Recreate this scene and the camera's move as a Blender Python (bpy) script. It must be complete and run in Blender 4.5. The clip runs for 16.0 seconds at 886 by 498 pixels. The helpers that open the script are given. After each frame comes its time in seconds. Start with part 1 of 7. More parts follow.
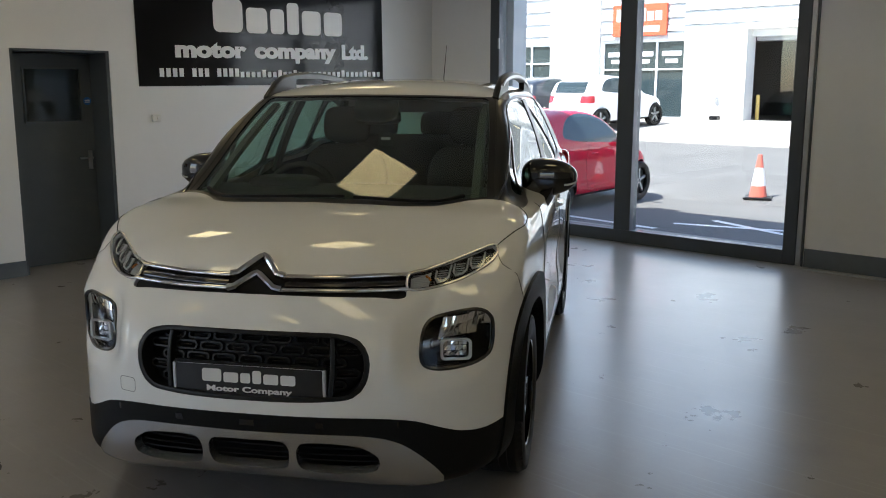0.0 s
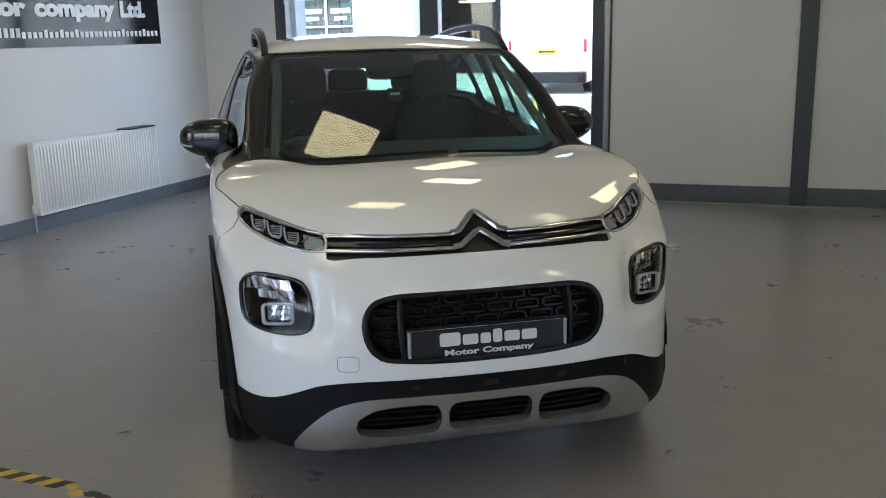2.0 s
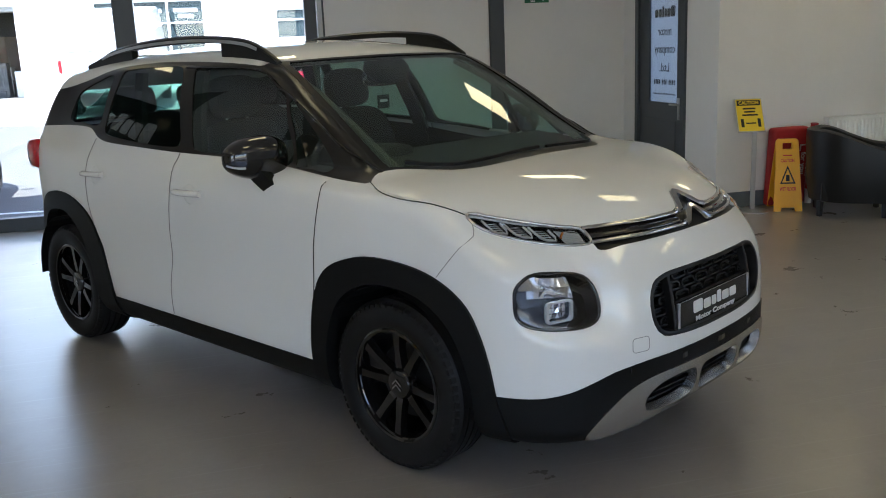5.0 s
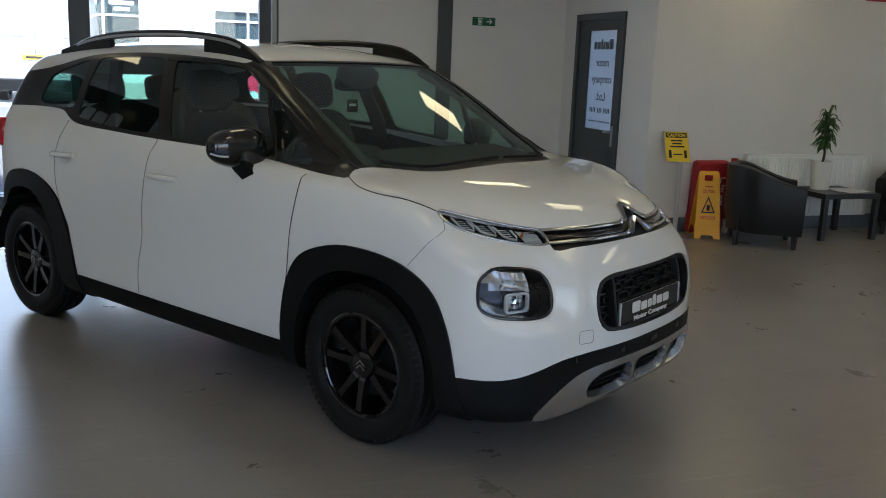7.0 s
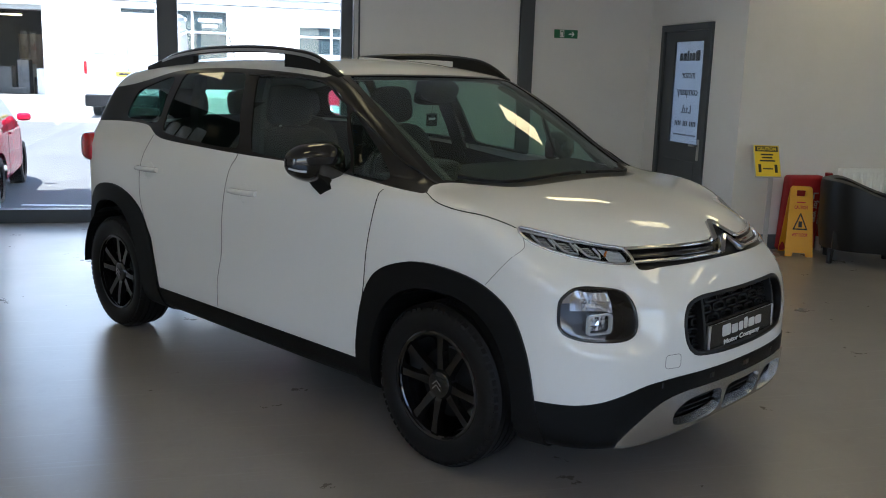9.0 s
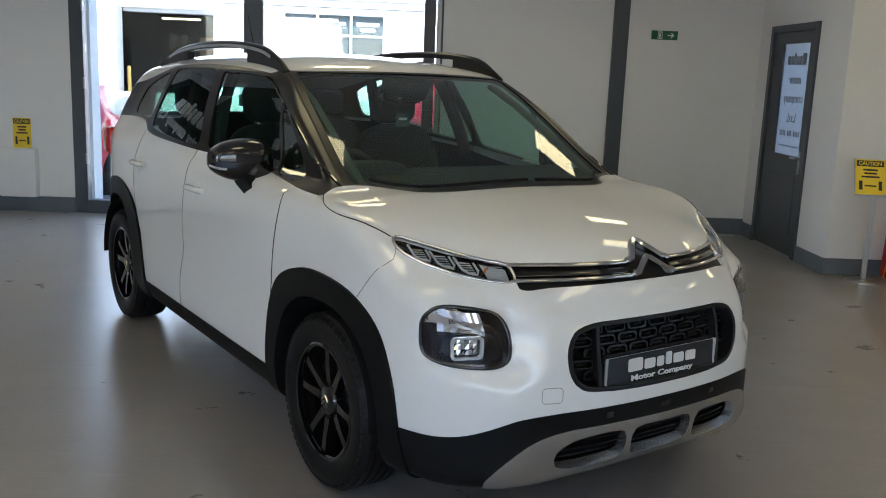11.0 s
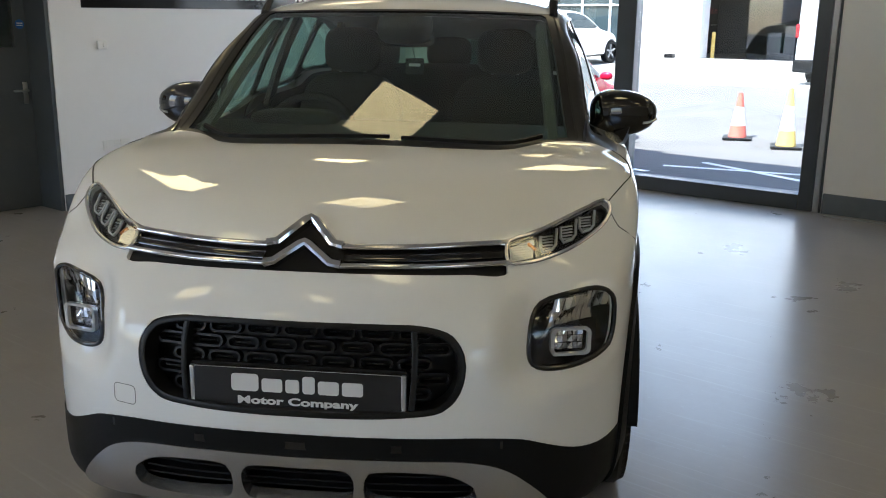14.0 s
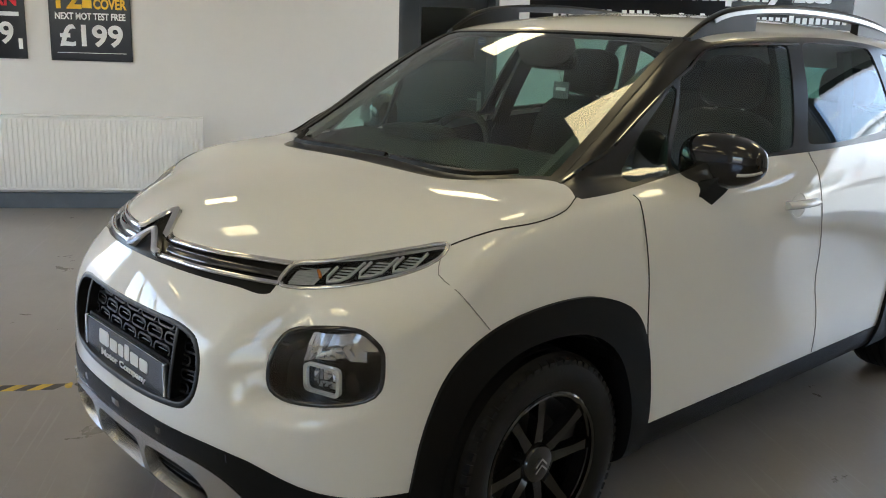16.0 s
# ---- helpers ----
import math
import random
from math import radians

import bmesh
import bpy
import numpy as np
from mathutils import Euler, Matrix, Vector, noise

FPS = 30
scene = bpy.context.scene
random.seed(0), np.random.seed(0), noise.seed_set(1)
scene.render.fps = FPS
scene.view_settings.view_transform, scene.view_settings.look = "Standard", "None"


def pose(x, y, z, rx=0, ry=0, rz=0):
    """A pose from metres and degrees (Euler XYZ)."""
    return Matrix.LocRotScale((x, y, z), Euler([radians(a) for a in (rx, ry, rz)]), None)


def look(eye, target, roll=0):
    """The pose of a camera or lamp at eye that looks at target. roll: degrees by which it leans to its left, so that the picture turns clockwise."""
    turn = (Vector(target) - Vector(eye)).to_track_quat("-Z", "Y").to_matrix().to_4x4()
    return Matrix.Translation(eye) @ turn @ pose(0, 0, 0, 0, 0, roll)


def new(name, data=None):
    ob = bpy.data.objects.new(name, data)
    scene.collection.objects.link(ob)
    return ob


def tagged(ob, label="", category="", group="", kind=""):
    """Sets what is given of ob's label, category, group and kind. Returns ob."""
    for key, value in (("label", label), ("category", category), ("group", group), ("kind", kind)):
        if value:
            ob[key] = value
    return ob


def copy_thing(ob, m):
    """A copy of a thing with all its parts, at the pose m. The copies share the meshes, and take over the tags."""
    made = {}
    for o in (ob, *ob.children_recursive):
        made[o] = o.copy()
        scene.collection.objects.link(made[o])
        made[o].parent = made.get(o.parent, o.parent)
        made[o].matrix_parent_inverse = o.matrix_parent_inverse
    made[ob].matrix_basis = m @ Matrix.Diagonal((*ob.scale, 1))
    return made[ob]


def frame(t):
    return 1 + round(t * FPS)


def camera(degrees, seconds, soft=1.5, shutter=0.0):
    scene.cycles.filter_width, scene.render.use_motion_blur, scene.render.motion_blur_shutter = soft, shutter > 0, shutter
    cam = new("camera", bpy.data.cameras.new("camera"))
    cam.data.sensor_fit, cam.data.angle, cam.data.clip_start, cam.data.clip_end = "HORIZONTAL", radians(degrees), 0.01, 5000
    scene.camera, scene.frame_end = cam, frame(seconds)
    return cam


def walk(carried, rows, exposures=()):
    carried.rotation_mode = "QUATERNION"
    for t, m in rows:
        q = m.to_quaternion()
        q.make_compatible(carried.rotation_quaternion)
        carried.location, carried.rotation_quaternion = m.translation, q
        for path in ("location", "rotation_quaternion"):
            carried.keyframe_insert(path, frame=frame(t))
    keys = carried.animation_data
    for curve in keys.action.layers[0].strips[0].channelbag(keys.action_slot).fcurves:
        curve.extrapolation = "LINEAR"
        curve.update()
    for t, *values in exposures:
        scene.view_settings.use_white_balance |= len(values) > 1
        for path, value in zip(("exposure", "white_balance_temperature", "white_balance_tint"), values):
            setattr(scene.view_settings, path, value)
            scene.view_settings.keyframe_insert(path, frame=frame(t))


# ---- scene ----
cam = camera(52.4, 16.0, soft=1.0)

PATH = [
    (0, (2.98, -2.363, 1.561), (1.633, -0.927, 1.209), 0.1),
    (0.5, (2.595, -2.706, 1.543), (1.31, -1.229, 1.133), -0.2),
    (1, (2.174, -2.922, 1.532), (1.073, -1.312, 1.091), -0.4),
    (1.5, (1.75, -3.169, 1.528), (0.758, -1.485, 1.104), -0.0),
    (2, (1.327, -3.403, 1.544), (0.677, -1.565, 1.1), -1.2),
    (2.5, (0.873, -3.505, 1.542), (0.419, -1.607, 1.102), -1.1),
    (3, (0.41, -3.686, 1.534), (0.084, -1.76, 1.105), -1.9),
    (3.2, (0.243, -3.728, 1.538), (0.006, -1.789, 1.105), -2.0),
    (5.5, (-1.46, -3.545, 1.556), (-0.918, -1.669, 1.125), -2.0),
    (6, (-1.562, -3.603, 1.552), (-0.989, -1.731, 1.141), -1.3),
    (6.5, (-1.507, -3.75, 1.545), (-0.898, -1.891, 1.128), 0.7),
    (7, (-1.483, -3.828, 1.539), (-0.841, -1.978, 1.134), 2.2),
    (7.5, (-1.49, -3.833, 1.543), (-0.884, -1.968, 1.149), 1.8),
    (8, (-1.498, -3.819, 1.535), (-0.937, -1.938, 1.151), 1.4),
    (10.3, (-0.953, -3.634, 1.535), (-0.57, -1.708, 1.153), 1.6),
    (10.5, (-0.799, -3.631, 1.529), (-0.44, -1.7, 1.151), 1.4),
    (11, (-0.36, -3.612, 1.532), (-0.28, -1.65, 1.149), 2.3),
    (11.5, (0.056, -3.484, 1.498), (-0.101, -1.529, 1.11), 2.1),
    (12, (0.533, -3.289, 1.49), (0.209, -1.355, 1.095), 2.3),
    (12.5, (0.989, -3.096, 1.488), (0.376, -1.236, 1.08), 0.6),
    (13, (1.37, -2.773, 1.477), (0.603, -0.971, 1.072), 1.0),
    (13.5, (1.783, -2.482, 1.476), (0.786, -0.799, 1.061), 0.9),
    (14, (2.095, -2.081, 1.466), (0.877, -0.57, 0.985), 0.7),
    (14.5, (2.434, -1.646, 1.471), (0.962, -0.378, 0.994), 0.7),
    (15, (2.682, -1.223, 1.468), (0.972, -0.302, 0.993), 0.3),
    (15.5, (2.838, -0.704, 1.477), (1.036, 0.02, 0.998), 1.8),
    (16, (3.037, -0.217, 1.507), (1.12, 0.109, 1.039), 1.9),
]
EXPOSURES = [(0.0, 1.68, 6200, 13), (1.0, 2.0, 5900, 13), (2.0, 2.35, 5650, 13), (3.0, 2.4, 5620, 13), (5.5, 2.1, 5700, 13), (6.5, 1.88, 5640, 13), (8.0, 2.0, 5620, 13), (10.5, 2.1, 5680, 13),
             (11.0, 2.3, 5700, 13), (12.5, 2.5, 5620, 13), (13.5, 2.35, 5700, 13), (14.0, 2.2, 5950, 13), (14.5, 2.03, 6080, 13), (15.0, 1.95, 5980, 13), (15.5, 2.25, 5900, 13), (16.0, 2.7, 5960, 13)]
walk(cam, [(t, look(eye, target, roll)) for t, eye, target, roll in PATH], EXPOSURES)

# ---- daylight ----
SUN_HIGH, SUN_FROM = radians(56), radians(196)
world = bpy.data.worlds.new("sky")
scene.world = world
world.use_nodes = True
wn = world.node_tree.nodes
sky = wn.new("ShaderNodeTexSky")
sky.sky_type, sky.sun_disc, sky.sun_elevation, sky.sun_rotation = "NISHITA", False, SUN_HIGH, SUN_FROM
world.node_tree.links.new(sky.outputs[0], wn["Background"].inputs[0])
wn["Background"].inputs[1].default_value = 0.15
sun = new("sun", bpy.data.lights.new("sun", "SUN"))
sun.data.energy, sun.data.angle, sun.data.color = 5.0, radians(0.5), (1.0, 0.95, 0.88)
toward = Vector((math.sin(SUN_FROM) * math.cos(SUN_HIGH), math.cos(SUN_FROM) * math.cos(SUN_HIGH), math.sin(SUN_HIGH)))
sun.matrix_world = look(toward * 30, (0, 0, 0))

daylight = new("entrance_daylight", bpy.data.lights.new("entrance_daylight", "AREA"))
daylight.data.shape, daylight.data.size, daylight.data.size_y, daylight.data.energy, daylight.data.color = "RECTANGLE", 3.3, 2.4, 8.5, (0.90, 0.96, 1.0)
daylight.matrix_world = look((-1.99, 5.72, 1.45), (-1.99, 4.0, 1.2))

# ---- materials ----
def material(name, colour, rough=0.5, metal=0.0, vary=0.06, scale=6.0, bump=0.0, bump_scale=60.0, coat=0.0, spec=0.5, stain=None, stain_scale=1.2, stain_amount=0.0):
    """A painted, moulded or stone surface: base colour with broad and fine variation, and fine relief."""
    m = bpy.data.materials.new(name)
    m.use_nodes = True
    n, l = m.node_tree.nodes, m.node_tree.links
    b = n["Principled BSDF"]
    b.inputs["Roughness"].default_value, b.inputs["Metallic"].default_value = rough, metal
    b.inputs["Coat Weight"].default_value, b.inputs["Coat Roughness"].default_value = coat, 0.012
    b.inputs["Specular IOR Level"].default_value = spec
    at = n.new("ShaderNodeTexCoord")
    dark, light = (tuple(min(1, c * k) for c in colour) + (1,) for k in (1 - vary, 1 + vary))
    wide, fine = n.new("ShaderNodeTexNoise"), n.new("ShaderNodeTexNoise")
    wide.inputs["Scale"].default_value, wide.inputs["Detail"].default_value = scale, 4
    fine.inputs["Scale"].default_value, fine.inputs["Detail"].default_value = scale * 14, 2
    both = n.new("ShaderNodeMath")
    both.operation = "ADD"
    half_fine = n.new("ShaderNodeMath")
    half_fine.operation, half_fine.inputs[1].default_value = "MULTIPLY", 0.35
    l.new(at.outputs["Object"], wide.inputs["Vector"]), l.new(at.outputs["Object"], fine.inputs["Vector"])
    l.new(fine.outputs["Fac"], half_fine.inputs[0]), l.new(wide.outputs["Fac"], both.inputs[0]), l.new(half_fine.outputs[0], both.inputs[1])
    tint = n.new("ShaderNodeMapRange")
    tint.inputs["From Min"].default_value, tint.inputs["From Max"].default_value = 0.35, 1.0
    l.new(both.outputs[0], tint.inputs["Value"])
    mix = n.new("ShaderNodeMix")
    mix.data_type = "RGBA"
    mix.inputs["A"].default_value, mix.inputs["B"].default_value = dark, light
    l.new(tint.outputs["Result"], mix.inputs["Factor"])
    colour_out = mix.outputs["Result"]
    if stain:
        patch = n.new("ShaderNodeTexNoise")
        patch.inputs["Scale"].default_value, patch.inputs["Detail"].default_value, patch.inputs["Roughness"].default_value = stain_scale, 8, 0.65
        l.new(at.outputs["Object"], patch.inputs["Vector"])
        amount = n.new("ShaderNodeMapRange")
        amount.inputs["From Min"].default_value, amount.inputs["From Max"].default_value, amount.inputs["To Max"].default_value = 0.52, 0.75, stain_amount
        l.new(patch.outputs["Fac"], amount.inputs["Value"])
        over = n.new("ShaderNodeMix")
        over.data_type = "RGBA"
        over.inputs["B"].default_value = (*stain, 1)
        l.new(amount.outputs["Result"], over.inputs["Factor"]), l.new(colour_out, over.inputs["A"])
        colour_out = over.outputs["Result"]
        worn = n.new("ShaderNodeMapRange")
        worn.inputs["From Min"].default_value, worn.inputs["From Max"].default_value = 0.3, 0.8
        worn.inputs["To Min"].default_value, worn.inputs["To Max"].default_value = rough * 0.92, min(1, rough * 1.12)
        l.new(patch.outputs["Fac"], worn.inputs["Value"]), l.new(worn.outputs["Result"], b.inputs["Roughness"])
    l.new(colour_out, b.inputs["Base Color"])
    if bump:
        grain = n.new("ShaderNodeTexNoise")
        grain.inputs["Scale"].default_value, grain.inputs["Detail"].default_value = bump_scale, 5
        l.new(at.outputs["Object"], grain.inputs["Vector"])
        relief = n.new("ShaderNodeBump")
        relief.inputs["Strength"].default_value, relief.inputs["Distance"].default_value = bump, 0.004
        l.new(grain.outputs["Fac"], relief.inputs["Height"]), l.new(relief.outputs[0], b.inputs["Normal"])
    return m


def glass(name, tint, gleam=0.05, rough=0.0):
    """A thin pane: what lies behind it, tinted, and the reflection that its angle gives."""
    m = bpy.data.materials.new(name)
    m.use_nodes = True
    n, l = m.node_tree.nodes, m.node_tree.links
    n.remove(n["Principled BSDF"])
    see, gloss, mix, edge = n.new("ShaderNodeBsdfTransparent"), n.new("ShaderNodeBsdfGlossy"), n.new("ShaderNodeMixShader"), n.new("ShaderNodeLayerWeight")
    power, add = n.new("ShaderNodeMath"), n.new("ShaderNodeMath")
    see.inputs[0].default_value, gloss.inputs["Roughness"].default_value, edge.inputs["Blend"].default_value = (*tint, 1), rough, 0.5
    power.operation, power.inputs[1].default_value = "POWER", 5
    add.operation, add.inputs[1].default_value, add.inputs[2].default_value = "MULTIPLY_ADD", 1 - gleam, gleam
    l.new(edge.outputs["Facing"], power.inputs[0]), l.new(power.outputs[0], add.inputs[0])
    l.new(add.outputs[0], mix.inputs[0]), l.new(see.outputs[0], mix.inputs[1]), l.new(gloss.outputs[0], mix.inputs[2])
    l.new(mix.outputs[0], n["Material Output"].inputs["Surface"])
    return m


def lit(name, colour, strength):
    m = bpy.data.materials.new(name)
    m.use_nodes = True
    b = m.node_tree.nodes["Principled BSDF"]
    b.inputs["Base Color"].default_value = (*colour, 1)
    b.inputs["Emission Color"].default_value, b.inputs["Emission Strength"].default_value = (*colour, 1), strength
    return m


WALL = material("wall_paint", (0.76, 0.755, 0.75), 0.6, vary=0.025, scale=1.5, bump=0.12, bump_scale=220, stain=(0.62, 0.60, 0.57), stain_scale=0.9, stain_amount=0.25)
CEILING = material("ceiling_tile", (0.75, 0.74, 0.71), 0.85, vary=0.04, scale=40, bump=0.2, bump_scale=300)
SKIRT = material("skirting_paint", (0.115, 0.135, 0.155), 0.42, vary=0.10, scale=9, bump=0.05, stain=(0.20, 0.21, 0.22), stain_scale=5, stain_amount=0.4)
FLOOR = material("floor_paint", (0.245, 0.228, 0.21), 0.29, vary=0.09, scale=2.6, bump=0.03, bump_scale=16, spec=1.0, stain=(0.165, 0.15, 0.135), stain_scale=2.2, stain_amount=0.22)


def scuff(m):
    """Adds fine scratches, specks and trodden patches to a smooth painted floor."""
    n, l = m.node_tree.nodes, m.node_tree.links
    b = n["Principled BSDF"]
    at = n.new("ShaderNodeTexCoord")
    colour = b.inputs["Base Color"].links[0].from_socket
    for turn, stretch, low, high, much, shade in ((25, (1.1, 46, 1), 0.62, 0.70, 0.35, (0.36, 0.345, 0.33, 1)), (-50, (0.9, 40, 1), 0.63, 0.71, 0.30, (0.35, 0.335, 0.32, 1)), (0, (7, 7, 7), 0.62, 0.72, 0.10, (0.10, 0.09, 0.08, 1)), (0, (34, 34, 34), 0.67, 0.74, 0.15, (0.40, 0.38, 0.36, 1))):
        place = n.new("ShaderNodeMapping")
        place.inputs["Rotation"].default_value, place.inputs["Scale"].default_value = (0, 0, radians(turn)), stretch
        mark, pick, over = n.new("ShaderNodeTexNoise"), n.new("ShaderNodeMapRange"), n.new("ShaderNodeMix")
        mark.inputs["Scale"].default_value, mark.inputs["Detail"].default_value = 1.0, 3
        pick.inputs["From Min"].default_value, pick.inputs["From Max"].default_value, pick.inputs["To Max"].default_value = low, high, much
        over.data_type, over.inputs["B"].default_value = "RGBA", shade
        l.new(at.outputs["Object"], place.inputs["Vector"]), l.new(place.outputs[0], mark.inputs["Vector"]), l.new(mark.outputs["Fac"], pick.inputs["Value"])
        l.new(pick.outputs["Result"], over.inputs["Factor"]), l.new(colour, over.inputs["A"])
        colour = over.outputs["Result"]
    l.new(colour, b.inputs["Base Color"])


scuff(FLOOR)
FRAME = material("frame_coating", (0.055, 0.066, 0.078), 0.40, vary=0.06, scale=8, bump=0.03)
DOOR = material("door_paint", (0.075, 0.088, 0.10), 0.45, vary=0.08, scale=4, bump=0.04, stain=(0.12, 0.13, 0.14), stain_scale=3, stain_amount=0.4)
STEEL = material("brushed_steel", (0.55, 0.55, 0.55), 0.32, metal=1.0, vary=0.05)
ALLOY = material("mill_alloy", (0.42, 0.43, 0.44), 0.45, metal=0.7, vary=0.08)
CHROME = material("chrome", (0.60, 0.60, 0.61), 0.08, metal=1.0, vary=0.0)
ENAMEL = material("white_enamel", (0.86, 0.86, 0.85), 0.30, vary=0.02)
WHITE_PLASTIC = material("white_plastic", (0.74, 0.74, 0.72), 0.4, vary=0.03)
PANE = glass("window_glass", (0.93, 0.96, 0.95))
GROUND = material("asphalt", (0.125, 0.122, 0.117), 0.9, vary=0.2, scale=1.2, bump=0.5, bump_scale=120, stain=(0.19, 0.185, 0.175), stain_scale=0.35, stain_amount=0.7)
PAVING = material("concrete_paving", (0.34, 0.325, 0.30), 0.9, vary=0.12, scale=1.6, bump=0.3, bump_scale=90)
CLAD = material("profiled_cladding", (0.62, 0.63, 0.64), 0.5, vary=0.04, scale=3)
RENDERED = material("white_render", (0.80, 0.79, 0.77), 0.8, vary=0.04, scale=2, bump=0.1)
VINYL = material("black_vinyl", (0.008, 0.008, 0.009), 0.13, spec=0.25, vary=0.05, bump=0.04, bump_scale=14)
WHITE_INK = material("white_ink", (0.80, 0.80, 0.80), 0.35, vary=0.02)
BLACK_INK = material("black_ink", (0.012, 0.012, 0.012), 0.5, vary=0.02)
LAMP = lit("lamp_diffuser", (1.0, 0.82, 0.42), 1.38)
CAR_WHITE = material("white_car_paint", (0.70, 0.70, 0.69), 0.6, vary=0.006, scale=3, coat=1.0, spec=0.0)
CLADDING = material("textured_black_plastic", (0.0065, 0.0068, 0.0074), 0.48, spec=0.12, vary=0.10, scale=12, bump=0.12, bump_scale=700)
WHEEL_BLACK = material("gloss_black_alloy", (0.0045, 0.0045, 0.005), 0.12, vary=0.0, spec=0.3, coat=0.7)
PIANO = material("gloss_black_paint", (0.005, 0.005, 0.006), 0.12, vary=0.0, spec=0.3, coat=0.8)
SATIN = material("satin_black_trim", (0.009, 0.009, 0.0095), 0.34, spec=0.2, vary=0.06, scale=10)
PILLAR_COAT = material("pillar_coating", (0.012, 0.011, 0.0105), 0.28, spec=0.3, vary=0.08, scale=10)
SKID = material("silver_plastic", (0.46, 0.465, 0.475), 0.24, metal=0.9, vary=0.05, scale=20, bump=0.04, bump_scale=500)
RUBBER = material("tyre_rubber", (0.0085, 0.0085, 0.009), 0.5, spec=0.18, vary=0.25, scale=14, bump=0.2, bump_scale=180)
GAP = material("shut_line", (0.012, 0.012, 0.012), 0.7, vary=0.0)
FAINT_GAP = material("faint_shut_line", (0.22, 0.22, 0.22), 0.7, vary=0.0)
SCREEN_GLASS = glass("windscreen_glass", (0.66, 0.84, 0.76), 0.068)
SIDE_GLASS = glass("side_window_glass", (0.52, 0.76, 0.68), 0.085)
PRIVACY_GLASS = glass("privacy_glass", (0.38, 0.58, 0.51), 0.085)
LENS = glass("lamp_lens", (0.94, 0.95, 0.96))
AMBER = material("amber_plastic", (0.50, 0.16, 0.03), 0.25, vary=0.05)
RED_LENS = material("red_lamp_lens", (0.45, 0.01, 0.015), 0.10, vary=0.05, coat=0.6)
GUIDE = material("light_guide", (0.42, 0.44, 0.46), 0.18, vary=0.02, coat=0.6)
REFLECTOR = material("lamp_reflector", (0.85, 0.85, 0.86), 0.12, metal=1.0, vary=0.0)
TRIM = material("cabin_plastic", (0.014, 0.0145, 0.015), 0.65, vary=0.1, scale=20, bump=0.1, bump_scale=400)
LINING = material("headliner_cloth", (0.30, 0.30, 0.29), 0.9, vary=0.06, scale=40)
PILLAR_LINING = material("pillar_lining", (0.075, 0.08, 0.07), 0.8, vary=0.06, scale=40)
SEAT = material("seat_cloth", (0.020, 0.0205, 0.022), 0.9, vary=0.2, scale=60, bump=0.3, bump_scale=900)
PLATE = material("plate_face", (0.016, 0.017, 0.019), 0.25, vary=0.03)
PLATE_INK = material("plate_letters", (0.62, 0.62, 0.62), 0.3, vary=0.02)
# carpet cloth; on the works building's inner shell this colour stands in for shade
DARK = material("dark_cloth_and_dim_inside", (0.02, 0.02, 0.021), 0.85, vary=0.2, scale=30)

YELLOW = material("yellow_card", (0.78, 0.56, 0.02), 0.45, vary=0.03)
SAFETY = material("yellow_plastic", (0.85, 0.42, 0.01), 0.42, vary=0.05, bump=0.03)
RED = material("red_fabric", (0.36, 0.012, 0.02), 0.55, vary=0.06)
GREEN_SIGN = material("green_sign", (0.01, 0.13, 0.06), 0.35, vary=0.03)
BLUE_SIGN = material("blue_sticker", (0.02, 0.12, 0.42), 0.35, vary=0.03)
LEATHER = material("black_leather", (0.011, 0.011, 0.012), 0.40, spec=0.3, vary=0.15, scale=9, bump=0.18, bump_scale=90)
BLACK_WOOD = material("black_wood", (0.014, 0.013, 0.013), 0.38, vary=0.12, scale=6, bump=0.05)
LEAF = material("plant_leaf", (0.030, 0.085, 0.018), 0.45, vary=0.35, scale=14)
BARK = material("plant_stem", (0.10, 0.07, 0.045), 0.8, vary=0.3, scale=30, bump=0.4)
SOIL = material("potting_soil", (0.03, 0.02, 0.014), 0.95, vary=0.3, scale=40, bump=0.6)
CERAMIC = material("white_ceramic", (0.76, 0.75, 0.72), 0.35, vary=0.02)
TAPE_YELLOW = material("tape_yellow", (0.62, 0.42, 0.03), 0.5, vary=0.16, scale=22, stain=(0.25, 0.19, 0.08), stain_scale=9, stain_amount=0.7)
TAPE_BLACK = material("tape_black", (0.03, 0.028, 0.026), 0.55, vary=0.2, scale=22, stain=(0.16, 0.14, 0.12), stain_scale=9, stain_amount=0.6)
POSTER_YELLOW = material("poster_yellow", (0.85, 0.52, 0.02), 0.4, vary=0.02)
POSTER_RED = material("poster_red", (0.62, 0.02, 0.03), 0.4, vary=0.02)
PAPER = material("printed_paper", (0.72, 0.72, 0.70), 0.5, vary=0.05)
RED_PAINT = material("red_car_paint", (0.55, 0.008, 0.035), 0.4, vary=0.02, spec=0.0, coat=0.7)
DARK_PAINT = material("dark_car_paint", (0.03, 0.035, 0.045), 0.4, vary=0.02, coat=1.0)
SILVER_PAINT = material("silver_car_paint", (0.50, 0.51, 0.52), 0.4, metal=0.3, vary=0.02, coat=0.8)
FAR_GLASS = material("dark_window_glass", (0.03, 0.045, 0.05), 0.06, vary=0.2, scale=1, spec=0.35)
CONE_RED = material("cone_red", (0.60, 0.13, 0.09), 0.5, vary=0.06)
CONE_YELLOW = material("cone_yellow", (0.70, 0.48, 0.12), 0.5, vary=0.06)
SIGN_RED = material("sign_red", (0.75, 0.10, 0.04), 0.4, vary=0.03)
SHELF_WOOD = material("brown_board", (0.22, 0.15, 0.10), 0.7, vary=0.15, scale=4)
PLATE_YELLOW = material("plate_yellow", (0.75, 0.52, 0.03), 0.4, vary=0.03)


